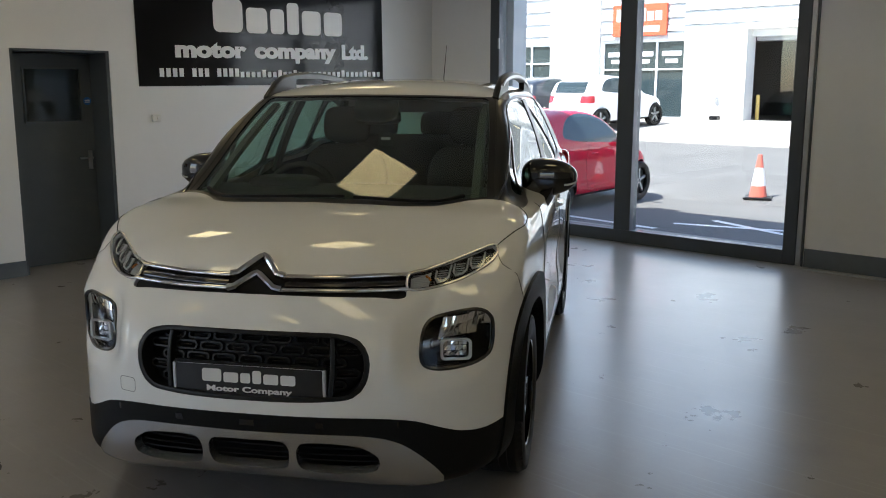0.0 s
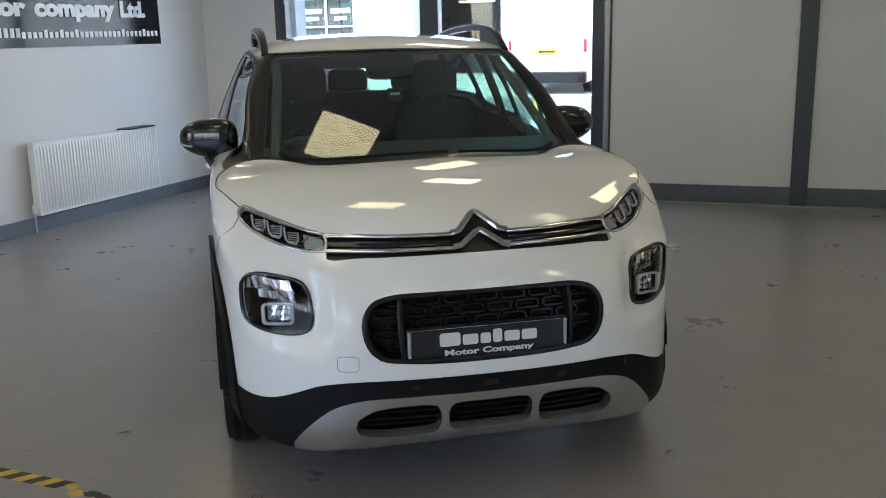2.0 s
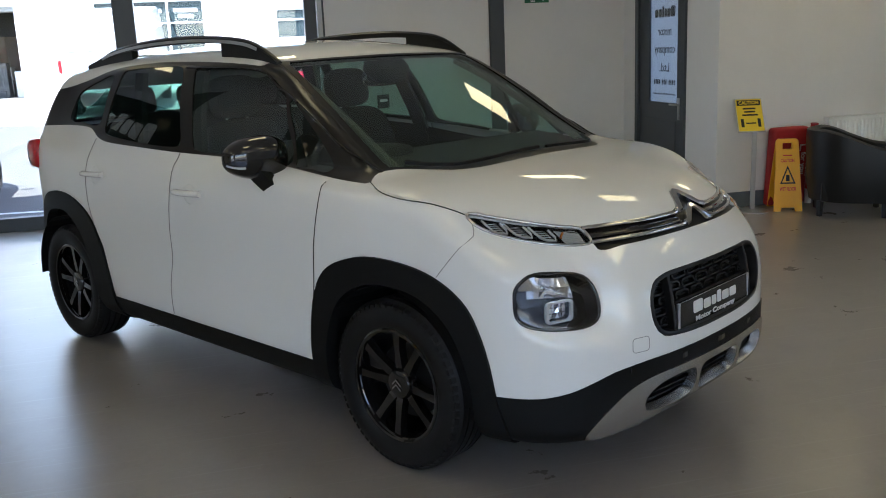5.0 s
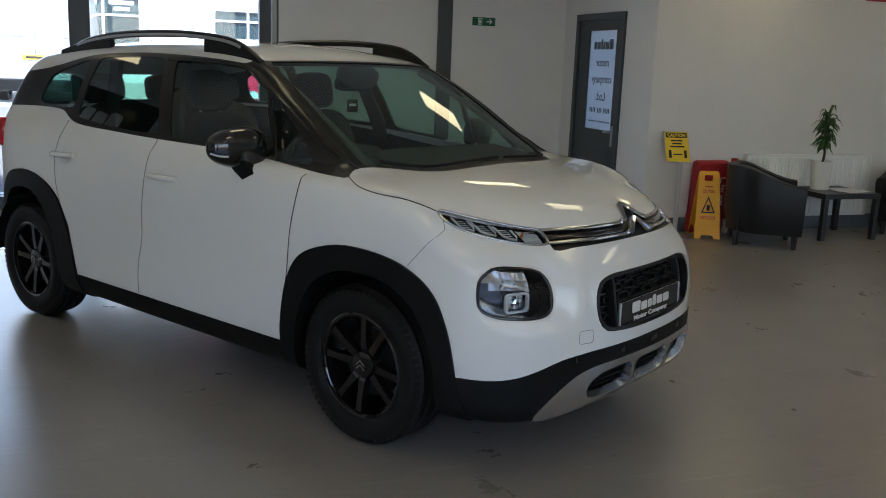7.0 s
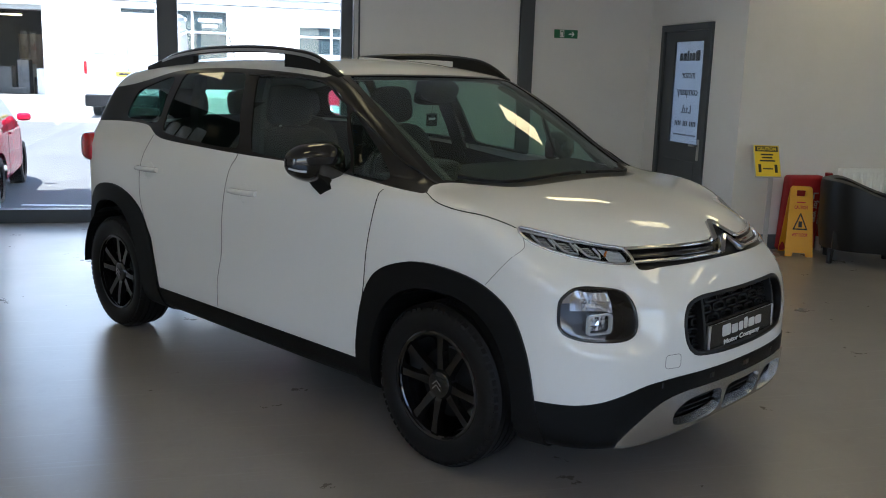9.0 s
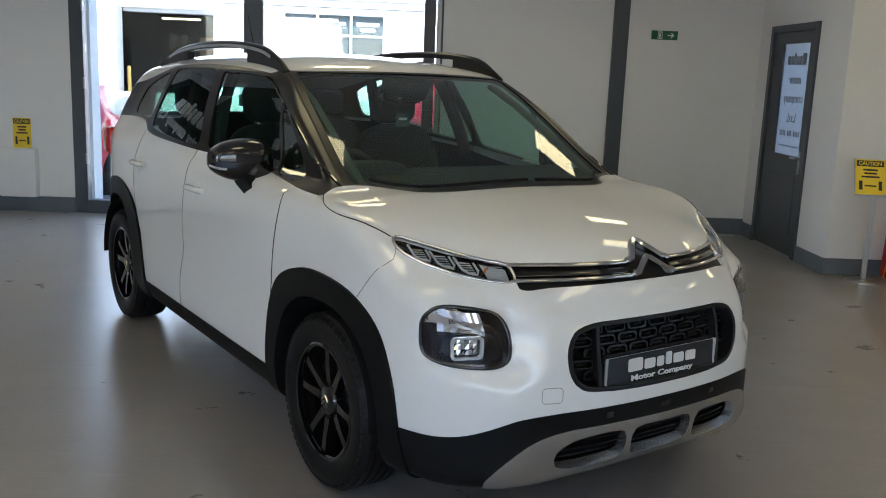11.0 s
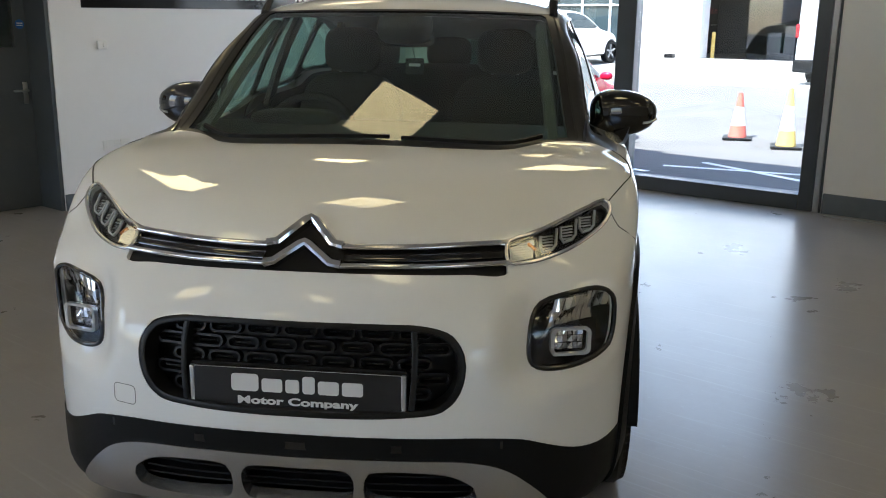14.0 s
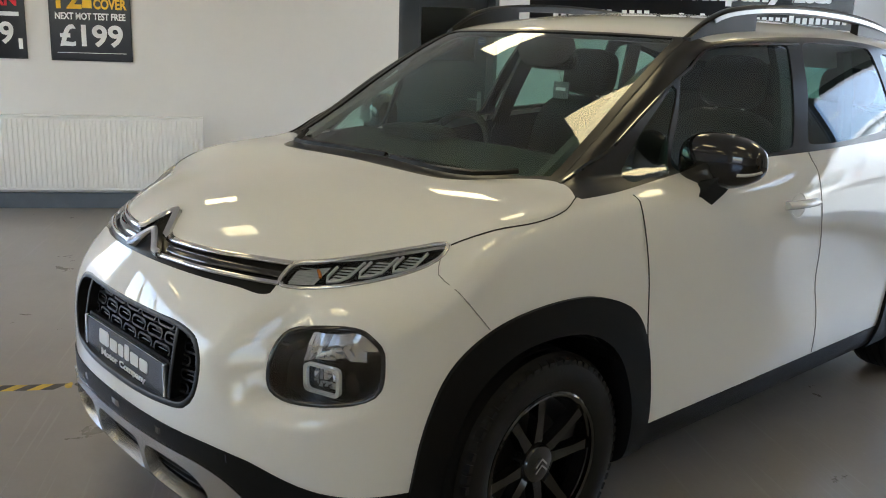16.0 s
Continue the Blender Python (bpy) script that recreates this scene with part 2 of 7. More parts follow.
def frosted(name, colour):
    """Whitened glass that lets daylight through, scattered."""
    m = bpy.data.materials.new(name)
    m.use_nodes = True
    n, l = m.node_tree.nodes, m.node_tree.links
    n.remove(n["Principled BSDF"])
    through_it, back, mix = n.new("ShaderNodeBsdfTranslucent"), n.new("ShaderNodeBsdfDiffuse"), n.new("ShaderNodeMixShader")
    through_it.inputs[0].default_value, back.inputs[0].default_value, mix.inputs[0].default_value = (*colour, 1), (*colour, 1), 0.25
    l.new(through_it.outputs[0], mix.inputs[1]), l.new(back.outputs[0], mix.inputs[2]), l.new(mix.outputs[0], n["Material Output"].inputs["Surface"])
    return m


FROSTED = frosted("frosted_film", (0.62, 0.63, 0.65))

# ---- building blocks ----
def bm_box(bm, x0, x1, y0, y1, z0, z1, bevel=0.0, seg=2):
    made = bmesh.ops.create_cube(bm, size=1.0)["verts"]
    for v in made:
        v.co = Vector(((x0 + x1) / 2 + v.co.x * (x1 - x0), (y0 + y1) / 2 + v.co.y * (y1 - y0), (z0 + z1) / 2 + v.co.z * (z1 - z0)))
    if bevel:
        edges = list({e for v in made for e in v.link_edges})
        bmesh.ops.bevel(bm, geom=edges, offset=bevel, segments=seg, affect="EDGES", profile=0.5)
    return bm


def bm_rod(bm, a, b, r0, r1=None, n=16, caps=True):
    """A round bar from a to b."""
    a, b = Vector(a), Vector(b)
    r1 = r0 if r1 is None else r1
    turn = (b - a).to_track_quat("Z", "Y").to_matrix().to_4x4()
    bmesh.ops.create_cone(bm, cap_ends=caps, segments=n, radius1=r0, radius2=max(r1, 1e-5), depth=(b - a).length, matrix=Matrix.Translation((a + b) / 2) @ turn)
    return bm


def bm_tube(bm, points, section, closed=False, ups=None):
    """Sweeps a closed section (pairs across, up) along the points."""
    pts = [Vector(p) for p in points]
    rings, n = [], len(pts)
    for i, p in enumerate(pts):
        a, b = (pts[i - 1], pts[(i + 1) % n]) if closed or 0 < i < n - 1 else ((pts[0], pts[1]) if i == 0 else (pts[-2], pts[-1]))
        ahead = (b - a).normalized()
        up = Vector(ups[i]) if ups is not None else Vector((0, 0, 1))
        across = ahead.cross(up)
        across = across.normalized() if across.length > 1e-6 else Vector((1, 0, 0))
        up = across.cross(ahead)
        rings.append([bm.verts.new(p + across * s + up * u) for s, u in section])
    k = len(section)
    for i in range(n if closed else n - 1):
        r, q = rings[i], rings[(i + 1) % n]
        for j in range(k):
            bm.faces.new((r[j], r[(j + 1) % k], q[(j + 1) % k], q[j]))
    if not closed:
        bm.faces.new(rings[0][::-1]), bm.faces.new(rings[-1])
    bmesh.ops.recalc_face_normals(bm, faces=bm.faces)
    return bm


def ring_section(r, n=8, flat=1.0):
    return [(r * math.cos(2 * math.pi * i / n), r * flat * math.sin(2 * math.pi * i / n)) for i in range(n)]


def bm_lathe(bm, profile, n=24, axis="Z"):
    """Turns pairs (radius, height) round an axis."""
    rings = []
    for r, h in profile:
        ring = []
        for i in range(n):
            a = 2 * math.pi * i / n
            c = Vector((r * math.cos(a), r * math.sin(a), h))
            ring.append(bm.verts.new(c if axis == "Z" else Vector((h, c.x, c.y))))
        rings.append(ring)
    for r, q in zip(rings, rings[1:]):
        for i in range(n):
            bm.faces.new((r[i], r[(i + 1) % n], q[(i + 1) % n], q[i]))
    bmesh.ops.recalc_face_normals(bm, faces=bm.faces)
    return bm


def rounded(cu, cv, hu, hv, r, n=6):
    """A rounded rectangle as pairs, anticlockwise."""
    out = []
    for k, (su, sv) in enumerate(((1, 1), (-1, 1), (-1, -1), (1, -1))):
        for i in range(n + 1):
            a = math.pi / 2 * (k + i / n)
            out.append((cu + su * (hu - r) + r * math.cos(a), cv + sv * (hv - r) + r * math.sin(a)))
    return out


def bm_plate(bm, outline, depth, place, holes=()):
    """A flat plate of the given outline (pairs) and thickness; place is a pose whose xy plane it lies in."""
    for loop in (outline, *holes):
        verts = [bm.verts.new((u, v, 0)) for u, v in loop]
        for i in range(len(verts)):
            bm.edges.new((verts[i], verts[(i + 1) % len(verts)]))
    faces = bmesh.ops.triangle_fill(bm, use_beauty=True, use_dissolve=False, edges=bm.edges[:])["geom"]
    faces = [f for f in faces if isinstance(f, bmesh.types.BMFace)]
    up = bmesh.ops.extrude_face_region(bm, geom=faces)["geom"]
    bmesh.ops.translate(bm, vec=(0, 0, depth), verts=[v for v in up if isinstance(v, bmesh.types.BMVert)])
    bmesh.ops.recalc_face_normals(bm, faces=bm.faces)
    bm.transform(place)
    return bm


def smooth_by_angle(me, degrees=35):
    me.shade_smooth()
    me.set_sharp_from_angle(angle=radians(degrees))


def part(name, bm, mat, parent=None, label="", smooth=0):
    """Links a bmesh as one mesh object under a thing or a part."""
    me = bpy.data.meshes.new(name)
    bm.to_mesh(me)
    bm.free()
    me.materials.append(mat)
    if smooth:
        smooth_by_angle(me, smooth)
    ob = new(name, me)
    if parent is not None:
        ob.parent = parent
    if label:
        ob["label"] = label
    return ob


def thing(name, label, category, at=None, group="", kind=""):
    ob = tagged(new(name), label, category, group, kind)
    ob.empty_display_size = 0.1
    if at is not None:
        ob.matrix_world = at
    return ob


def block(name, mat, boxes, label="", category="", bevel=0.0, kind="structure", parent=None):
    """One mesh of several boxes that stand clear of or butt against each other."""
    bm = bmesh.new()
    for b in boxes:
        bm_box(bm, *b, bevel=bevel)
    ob = part(name, bm, mat, parent)
    return ob if parent is not None else tagged(ob, label, category, kind=kind)


def lettering(name, text, size, mat, parent, m, thick=0.002, width=None, align="CENTER", bold=0.0, mirrored=False):
    """Raised letters as a mesh. They stand in the xy plane of m."""
    cu = bpy.data.curves.new(name, "FONT")
    cu.body, cu.size, cu.align_x, cu.extrude, cu.offset, cu.resolution_u = text, size, align, thick, bold, 4
    tmp = bpy.data.objects.new(name, cu)
    scene.collection.objects.link(tmp)
    bpy.context.view_layer.update()
    me = bpy.data.meshes.new_from_object(tmp.evaluated_get(bpy.context.evaluated_depsgraph_get()))
    bpy.data.objects.remove(tmp), bpy.data.curves.remove(cu)
    xs = [v.co.x for v in me.vertices]
    if width and xs:
        me.transform(Matrix.Diagonal((width / (max(xs) - min(xs)), 1, 1, 1)))
    if mirrored:
        me.transform(Matrix.Diagonal((-1, 1, 1, 1)))
        me.flip_normals()
    me.transform(m)
    me.materials.clear()
    me.materials.append(mat)
    ob = new(name, me)
    ob.parent = parent
    return ob


# ---- the showroom ----
WEST, NORTH, EAST, LOUNGE, TOP, FAR_EAST, SOUTH = -4.652, 5.575, 3.132, 3.67, 3.0, 9.5, -8.0
floor = block("floor", FLOOR, [(WEST - 0.5, FAR_EAST + 0.3, SOUTH - 0.3, NORTH + 0.06, -0.12, 0.0)], "grey-brown painted concrete showroom floor, scuffed and glossy", "floor")
ceiling = block("ceiling", CEILING, [(WEST - 0.5, EAST + 0.25, LOUNGE + 0.25, NORTH + 0.3, TOP, TOP + 0.2), (WEST - 0.5, FAR_EAST + 0.3, SOUTH - 0.3, LOUNGE + 0.25, TOP, TOP + 0.2)], "plain off-white showroom ceiling", "ceiling")

DOOR_A, DOOR_B, DOOR_TOP = 0.655, 1.505, 1.875
block("wall_west", WALL, [(WEST - 0.4, WEST, SOUTH, -7.4, 0, TOP), (WEST - 0.4, WEST, -4.4, DOOR_A, 0, TOP), (WEST - 0.4, WEST, -7.4, -4.4, 0, 0.3), (WEST - 0.4, WEST, -7.4, -4.4, 2.75, TOP), (WEST - 0.4, WEST, DOOR_B, NORTH, 0, TOP), (WEST - 0.4, WEST, DOOR_A, DOOR_B, DOOR_TOP, TOP)],
      "white painted wall with a recessed office door", "wall")
block("baseboard_west", SKIRT, [(WEST, WEST + 0.018, SOUTH, DOOR_A, 0, 0.13), (WEST, WEST + 0.018, DOOR_B, NORTH, 0, 0.13)], "blue-grey painted skirting board on the white wall", "skirting", 0.003)

GA, GB, GTOP = -3.735, -0.145, 2.75
block("wall_north", WALL, [(WEST - 0.4, GA, NORTH, NORTH + 0.28, 0, TOP), (GB + 0.075, EAST + 0.25, NORTH, NORTH + 0.28, 0, TOP), (GA, GB + 0.075, NORTH, NORTH + 0.28, GTOP, TOP)],
      "off-white painted wall around the glazed entrance", "wall")
block("baseboard_north", SKIRT, [(WEST + 0.018, GA, NORTH - 0.018, NORTH, 0, 0.15), (GB + 0.085, 1.622, NORTH - 0.02, NORTH, 0, 0.165), (1.774, EAST, NORTH - 0.02, NORTH, 0, 0.165)],
      "dark grey skirting along the entrance wall", "skirting", 0.003)
block("wall_column", FRAME, [(1.622, 1.774, NORTH - 0.05, NORTH, 0, TOP)], "dark grey steel column on the white wall", "column", 0.004)
block("floor_track", ALLOY, [(0.0, 3.0, NORTH - 0.16, NORTH - 0.125, 0.0, 0.012)], "thin metal track along the wall base", "trim", 0.003)
block("wall_east", WALL, [(EAST, EAST + 0.25, LOUNGE + 0.25, 4.225, 0, TOP), (EAST, EAST + 0.25, 5.27, NORTH, 0, TOP), (EAST, EAST + 0.25, 4.225, 5.27, 2.105, TOP)], "off-white painted wall with a dark half-glazed door", "wall")
block("baseboard_east", SKIRT, [(EAST - 0.018, EAST, LOUNGE - 0.018, 4.215, 0, 0.14), (EAST - 0.018, EAST, 5.28, NORTH - 0.02, 0, 0.14)], "dark grey skirting beside the half-glazed door", "skirting", 0.003)
block("wall_lounge", WALL, [(EAST, FAR_EAST + 0.25, LOUNGE, LOUNGE + 0.25, 0, TOP)], "white painted wall behind the waiting area", "wall")
block("baseboard_lounge", SKIRT, [(EAST, FAR_EAST, LOUNGE - 0.018, LOUNGE, 0, 0.14)], "dark grey skirting behind the armchairs", "skirting", 0.003)
SW = (-3.9, 1.0, 0.6, 2.6)
block("wall_south", WALL, [(WEST - 0.4, SW[0], SOUTH - 0.25, SOUTH, 0, TOP), (SW[1], FAR_EAST + 0.25, SOUTH - 0.25, SOUTH, 0, TOP), (SW[0], SW[1], SOUTH - 0.25, SOUTH, 0, SW[2]), (SW[0], SW[1], SOUTH - 0.25, SOUTH, SW[3], TOP)],
      "white wall with a wide shop window", "wall")
shop_front = thing("window_2", "wide shop window with dark grey mullions", "window", kind="structure")
for k in range(6):
    x = SW[0] + (SW[1] - SW[0]) * k / 5
    part("mullion", bm_box(bmesh.new(), x - 0.05, x + 0.05, SOUTH - 0.15, SOUTH - 0.05, SW[2], SW[3], 0.004), FRAME, shop_front)
WIN = (-6.5, -3.0, 0.5, 2.6)
block("wall_far_east", WALL, [(FAR_EAST, FAR_EAST + 0.25, SOUTH, WIN[0], 0, TOP), (FAR_EAST, FAR_EAST + 0.25, WIN[1], LOUNGE, 0, TOP),
      (FAR_EAST, FAR_EAST + 0.25, WIN[0], WIN[1], 0, WIN[2]), (FAR_EAST, FAR_EAST + 0.25, WIN[0], WIN[1], WIN[3], TOP)], "white wall with a wide shop window", "wall")

# ceiling lamps, set into the ceiling
def ceiling_lamp(x, y, w=0.54, d=0.50):
    ob = thing("ceiling_lamp", "square recessed ceiling lamp with a warm glowing diffuser", "ceiling lamp", pose(x, y, TOP), "recessed ceiling lamps")
    bm = bmesh.new()
    bm_plate(bm, rounded(0, 0, w / 2 + 0.02, d / 2 + 0.02, 0.004, 2), 0.012, pose(0, 0, -0.012), [rounded(0, 0, w / 2, d / 2, 0.003, 2)])
    part("frame", bm, WHITE_PLASTIC, ob)
    bm = bmesh.new()
    bm_box(bm, -w / 2, w / 2, -d / 2, d / 2, -0.008, -0.002)
    part("diffuser", bm, LAMP, ob, "glowing diffuser")
    return ob


lamp_one = ceiling_lamp(-3.24, 0.85)
for lx in (-3.24, -0.79, 1.66, 4.11, 6.56):
    for ly in (3.15, 0.85, -1.45, -3.75, -6.05):
        if (lx, ly) != (-3.24, 0.85):
            copy_thing(lamp_one, pose(lx, ly, TOP))

# glazed entrance
def entrance():
    ob = thing("window_1", "wide glazed showroom entrance with dark grey metal frame", "glazed entrance", kind="structure")
    y0, y1 = NORTH + 0.0, NORTH + 0.11
    part("outer_frame", bm_box(bm_box(bm_box(bmesh.new(), GA, GA + 0.13, y0 - 0.01, y1, 0, GTOP, 0.004), GB - 0.115, GB, y0 - 0.01, y1, 0, GTOP, 0.004), GA + 0.13, GB - 0.115, y0 - 0.01, y1, GTOP - 0.12, GTOP, 0.004), FRAME, ob)
    part("mullion", bm_box(bmesh.new(), -2.035, -1.845, y0 - 0.02, y1, 0.13, GTOP - 0.12, 0.005), FRAME, ob)
    part("sill_rail", bm_box(bmesh.new(), GA + 0.13, GB - 0.115, y0 - 0.015, y1, 0.0, 0.13, 0.004), FRAME, ob)
    part("jamb_strip", bm_box(bmesh.new(), GB + 0.012, GB + 0.055, y0 - 0.02, y1, 0.0, GTOP, 0.003), ALLOY, ob, "bare aluminium jamb strip")
    part("jamb_cover", bm_box(bmesh.new(), GB + 0.057, GB + 0.075, y0 - 0.012, y1, 0.0, GTOP, 0.002), FRAME, ob)
    for a, b in ((GA + 0.13, -2.035), (-1.845, GB - 0.115)):
        p = part("pane", bm_box(bmesh.new(), a + 0.004, b - 0.004, y0 + 0.045, y0 + 0.053, 0.134, GTOP - 0.124), PANE, ob)
        p.visible_shadow = False
    for z in (0.55, 1.3, 2.05):
        part("hinge", bm_rod(bmesh.new(), (GA + 0.135, y0 - 0.022, z - 0.055), (GA + 0.135, y0 - 0.022, z + 0.055), 0.012, n=10), ALLOY, ob)


entrance()

# ---- the car's outer skin, as one smooth function of place ----
def dense(points, step=0.02):
    """A smooth closed or open line through the points (centripetal-like Catmull-Rom), closely spaced."""
    p = [np.array(q, float) for q in points]
    p = [2 * p[0] - p[1]] + p + [2 * p[-1] - p[-2]]
    out = []
    for a, b, c, d in zip(p, p[1:], p[2:], p[3:]):
        n = max(2, int(np.linalg.norm(c - b) / step))
        s = np.linspace(0, 1, n, endpoint=False)[:, None]
        ta, tb, tc = (np.linalg.norm(v) ** 0.5 + 1e-9 for v in (b - a, c - b, d - c))
        m1 = (c - b) + tb * ((b - a) / ta - (c - a) / (ta + tb))
        m2 = (c - b) + tb * ((d - c) / tc - (d - b) / (tb + tc))
        out.append((2 * s**3 - 3 * s**2 + 1) * b + (s**3 - 2 * s**2 + s) * m1 + (-2 * s**3 + 3 * s**2) * c + (s**3 - s**2) * m2)
    return np.vstack(out + [p[-2][None]])


class Profile:
    """Signed distance to a closed outline in the plane, negative inside, smooth enough to give clean reflections."""

    def __init__(self, outline, lo, hi, cell=0.012, blur=1.2):
        self.lo, self.cell = np.array(lo, float), cell
        nx, ny = (int((h - l) / cell) + 1 for l, h in zip(lo, hi))
        gx, gy = np.meshgrid(lo[0] + cell * np.arange(nx), lo[1] + cell * np.arange(ny), indexing="ij")
        q = np.stack([gx.ravel(), gy.ravel()], 1)
        a, b = outline, np.roll(outline, -1, 0)
        keep = np.linalg.norm(b - a, axis=1) > 1e-6
        a, b = a[keep], b[keep]
        e, el = b - a, ((b - a) ** 2).sum(1)
        d2, inside = np.empty(len(q)), np.empty(len(q), bool)
        for i in range(0, len(q), 4000):
            r = q[i : i + 4000, None] - a[None]
            w = np.clip((r * e).sum(2) / el, 0, 1)
            d2[i : i + 4000] = ((r - w[..., None] * e) ** 2).sum(2).min(1)
            up = (a[:, 1] > q[i : i + 4000, None, 1]) != (b[:, 1] > q[i : i + 4000, None, 1])
            xs = a[:, 0] + (q[i : i + 4000, None, 1] - a[:, 1]) * e[:, 0] / np.where(np.abs(e[:, 1]) < 1e-12, 1e-12, e[:, 1])
            inside[i : i + 4000] = (up & (q[i : i + 4000, None, 0] < xs)).sum(1) % 2 == 1
        g = np.where(inside, -1, 1) * np.sqrt(d2)
        g = g.reshape(nx, ny)
        k = np.exp(-0.5 * (np.arange(-4, 5) / blur) ** 2)
        k /= k.sum()
        for axis in (0, 1):
            pad = [(4, 4) if i == axis else (0, 0) for i in (0, 1)]
            h = np.pad(g, pad, "reflect", reflect_type="odd")
            g = sum(w * np.take(h, np.arange(i, i + g.shape[axis]), axis) for i, w in enumerate(k))
        self.g = g

    def __call__(self, u, v):
        x, y = (u - self.lo[0]) / self.cell, (v - self.lo[1]) / self.cell
        x, y = np.clip(x, 1, self.g.shape[0] - 3.001), np.clip(y, 1, self.g.shape[1] - 3.001)
        i, j = x.astype(int), y.astype(int)
        fx, fy = x - i, y - j

        def taps(t):
            return (-0.5 * t + t**2 - 0.5 * t**3, 1 - 2.5 * t**2 + 1.5 * t**3, 0.5 * t + 2 * t**2 - 1.5 * t**3, -0.5 * t**2 + 0.5 * t**3)

        wx, wy = taps(fx), taps(fy)
        return sum(wx[a] * sum(wy[b] * self.g[i + a - 1, j + b - 1] for b in range(4)) for a in range(4))


def smax(a, b, k):
    h = np.maximum(k - np.abs(a - b), 0) / k
    return np.maximum(a, b) + h * h * k / 4


def ramp(v, a, b):
    s = np.clip((v - a) / (b - a), 0, 1)
    return s * s * (3 - 2 * s)


SIDE = [(-0.60, 0.20), (-0.76, 0.235), (-0.825, 0.30), (-0.850, 0.40), (-0.860, 0.50), (-0.850, 0.60), (-0.835, 0.68), (-0.815, 0.755), (-0.785, 0.825), (-0.75, 0.880),
        (-0.705, 0.930), (-0.65, 0.968), (-0.56, 1.005), (-0.40, 1.042), (-0.20, 1.070), (0.00, 1.088), (0.08, 1.096), (0.15, 1.118), (0.30, 1.205), (0.50, 1.335), (0.70, 1.453),
        (0.82, 1.510), (0.92, 1.540), (1.10, 1.568), (1.35, 1.587), (1.65, 1.594), (2.00, 1.590), (2.40, 1.568), (2.75, 1.532), (2.93, 1.50), (3.0, 1.44), (3.08, 1.28),
        (3.17, 1.10), (3.23, 0.95), (3.27, 0.80), (3.305, 0.66), (3.285, 0.58), (3.22, 0.51), (3.10, 0.465), (2.98, 0.43), (2.85, 0.36), (2.6, 0.22)]
PLAN = [(0, -0.890), (0.15, -0.882), (0.30, -0.852), (0.42, -0.812), (0.52, -0.768), (0.61, -0.712), (0.70, -0.632), (0.77, -0.535), (0.815, -0.42), (0.846, -0.26), (0.867, 0.0), (0.877, 0.3),
        (0.880, 0.8), (0.880, 1.6), (0.880, 2.2), (0.874, 2.55), (0.85, 2.80), (0.80, 3.0), (0.71, 3.15), (0.55, 3.25), (0.30, 3.30), (0, 3.31)]
FRONT = [(0, 0.17), (0.60, 0.17), (0.77, 0.20), (0.87, 0.26), (0.93, 0.36), (0.96, 0.5), (0.965, 0.65), (0.955, 0.80), (0.932, 0.92), (0.90, 1.00), (0.868, 1.065), (0.828, 1.16),
         (0.785, 1.26), (0.738, 1.36), (0.69, 1.45), (0.64, 1.525), (0.56, 1.58), (0.40, 1.63), (0.2, 1.67), (0, 1.69)]
half = dense(PLAN)
whole = np.vstack([half, half[::-1] * (-1, 1)])
side_of = Profile(dense(SIDE), (-1.3, 0.0), (3.7, 1.9))
plan_of = Profile(whole, (-0.2, -1.2), (1.3, 3.7))
half = dense(FRONT)
front_of = Profile(np.vstack([half, half[::-1] * (-1, 1)]), (-0.2, 0.0), (1.3, 2.0))


def box2(u, v, cu, cv, hu, hv, r):
    """Distance to a rounded rectangle."""
    a, b = np.abs(u - cu) - hu + r, np.abs(v - cv) - hv + r
    return np.hypot(np.maximum(a, 0), np.maximum(b, 0)) + np.minimum(np.maximum(a, b), 0) - r


def crossover(p):
    """Below nought inside the car."""
    x, y, z = np.abs(p[:, 0]), p[:, 1], p[:, 2]
    nose = 1 - ramp(y, -0.45, 0.0)
    bow = nose * (0.10 + 0.53 * ramp(z, 0.62, 0.97)) + (1 - nose) * 0.10
    tail = ramp(y, 2.4, 3.0)
    crown = 0.045 + 0.055 * ramp(y, 0.1, 0.9)
    s = side_of(y - (1 - tail) * bow * x**2.1 + tail * 0.22 * x**2, z + crown * x**2)
    pl = plan_of(x, y)
    # the cabin stands in from the shoulders towards the windscreen
    cabin = ramp(z, 1.035, 1.10) * (1 - ramp(z, 1.42, 1.54)) * (1 - ramp(y, 0.7, 1.7))
    f = front_of(x + (0.122 - 0.060 * ramp(z, 1.10, 1.38)) * cabin + 0.05 * ramp(y, 2.0, 2.75) * ramp(z, 1.04, 1.16), z)
    d = smax(smax(s, pl, 0.075), f, 0.08 - 0.055 * cabin)
    # the pocket round the lower lamp
    lamp = box2(x, z, 0.645, 0.705, 0.135, 0.125, 0.09)
    d = d + (0.022 * (1 - ramp(lamp, -0.035, 0.012)) + 0.032 * (1 - ramp(x, 0.50, 0.68)) * (1 - ramp(lamp, -0.03, 0.05))) * (1 - ramp(y, -0.35, -0.2))
    # the doors draw in a little above the sill
    d = d + 0.014 * np.exp(-(((z - 0.62) / 0.10) ** 2)) * ramp(y, 0.45, 0.75) * (1 - ramp(y, 1.75, 2.05)) * ramp(x, 0.6, 0.8)
    # finger hollows behind the door handles
    for yc, zc in ((1.235, 0.935), (2.135, 0.961)):
        d = d + 0.016 * np.exp(-(((y - yc) / 0.050) ** 2) - ((z - zc) / 0.030) ** 2) * ramp(x, 0.6, 0.8)
    return d


SHAPE = [crossover]


def skin(p):
    """The shape that is being worked on."""
    return SHAPE[0](p)


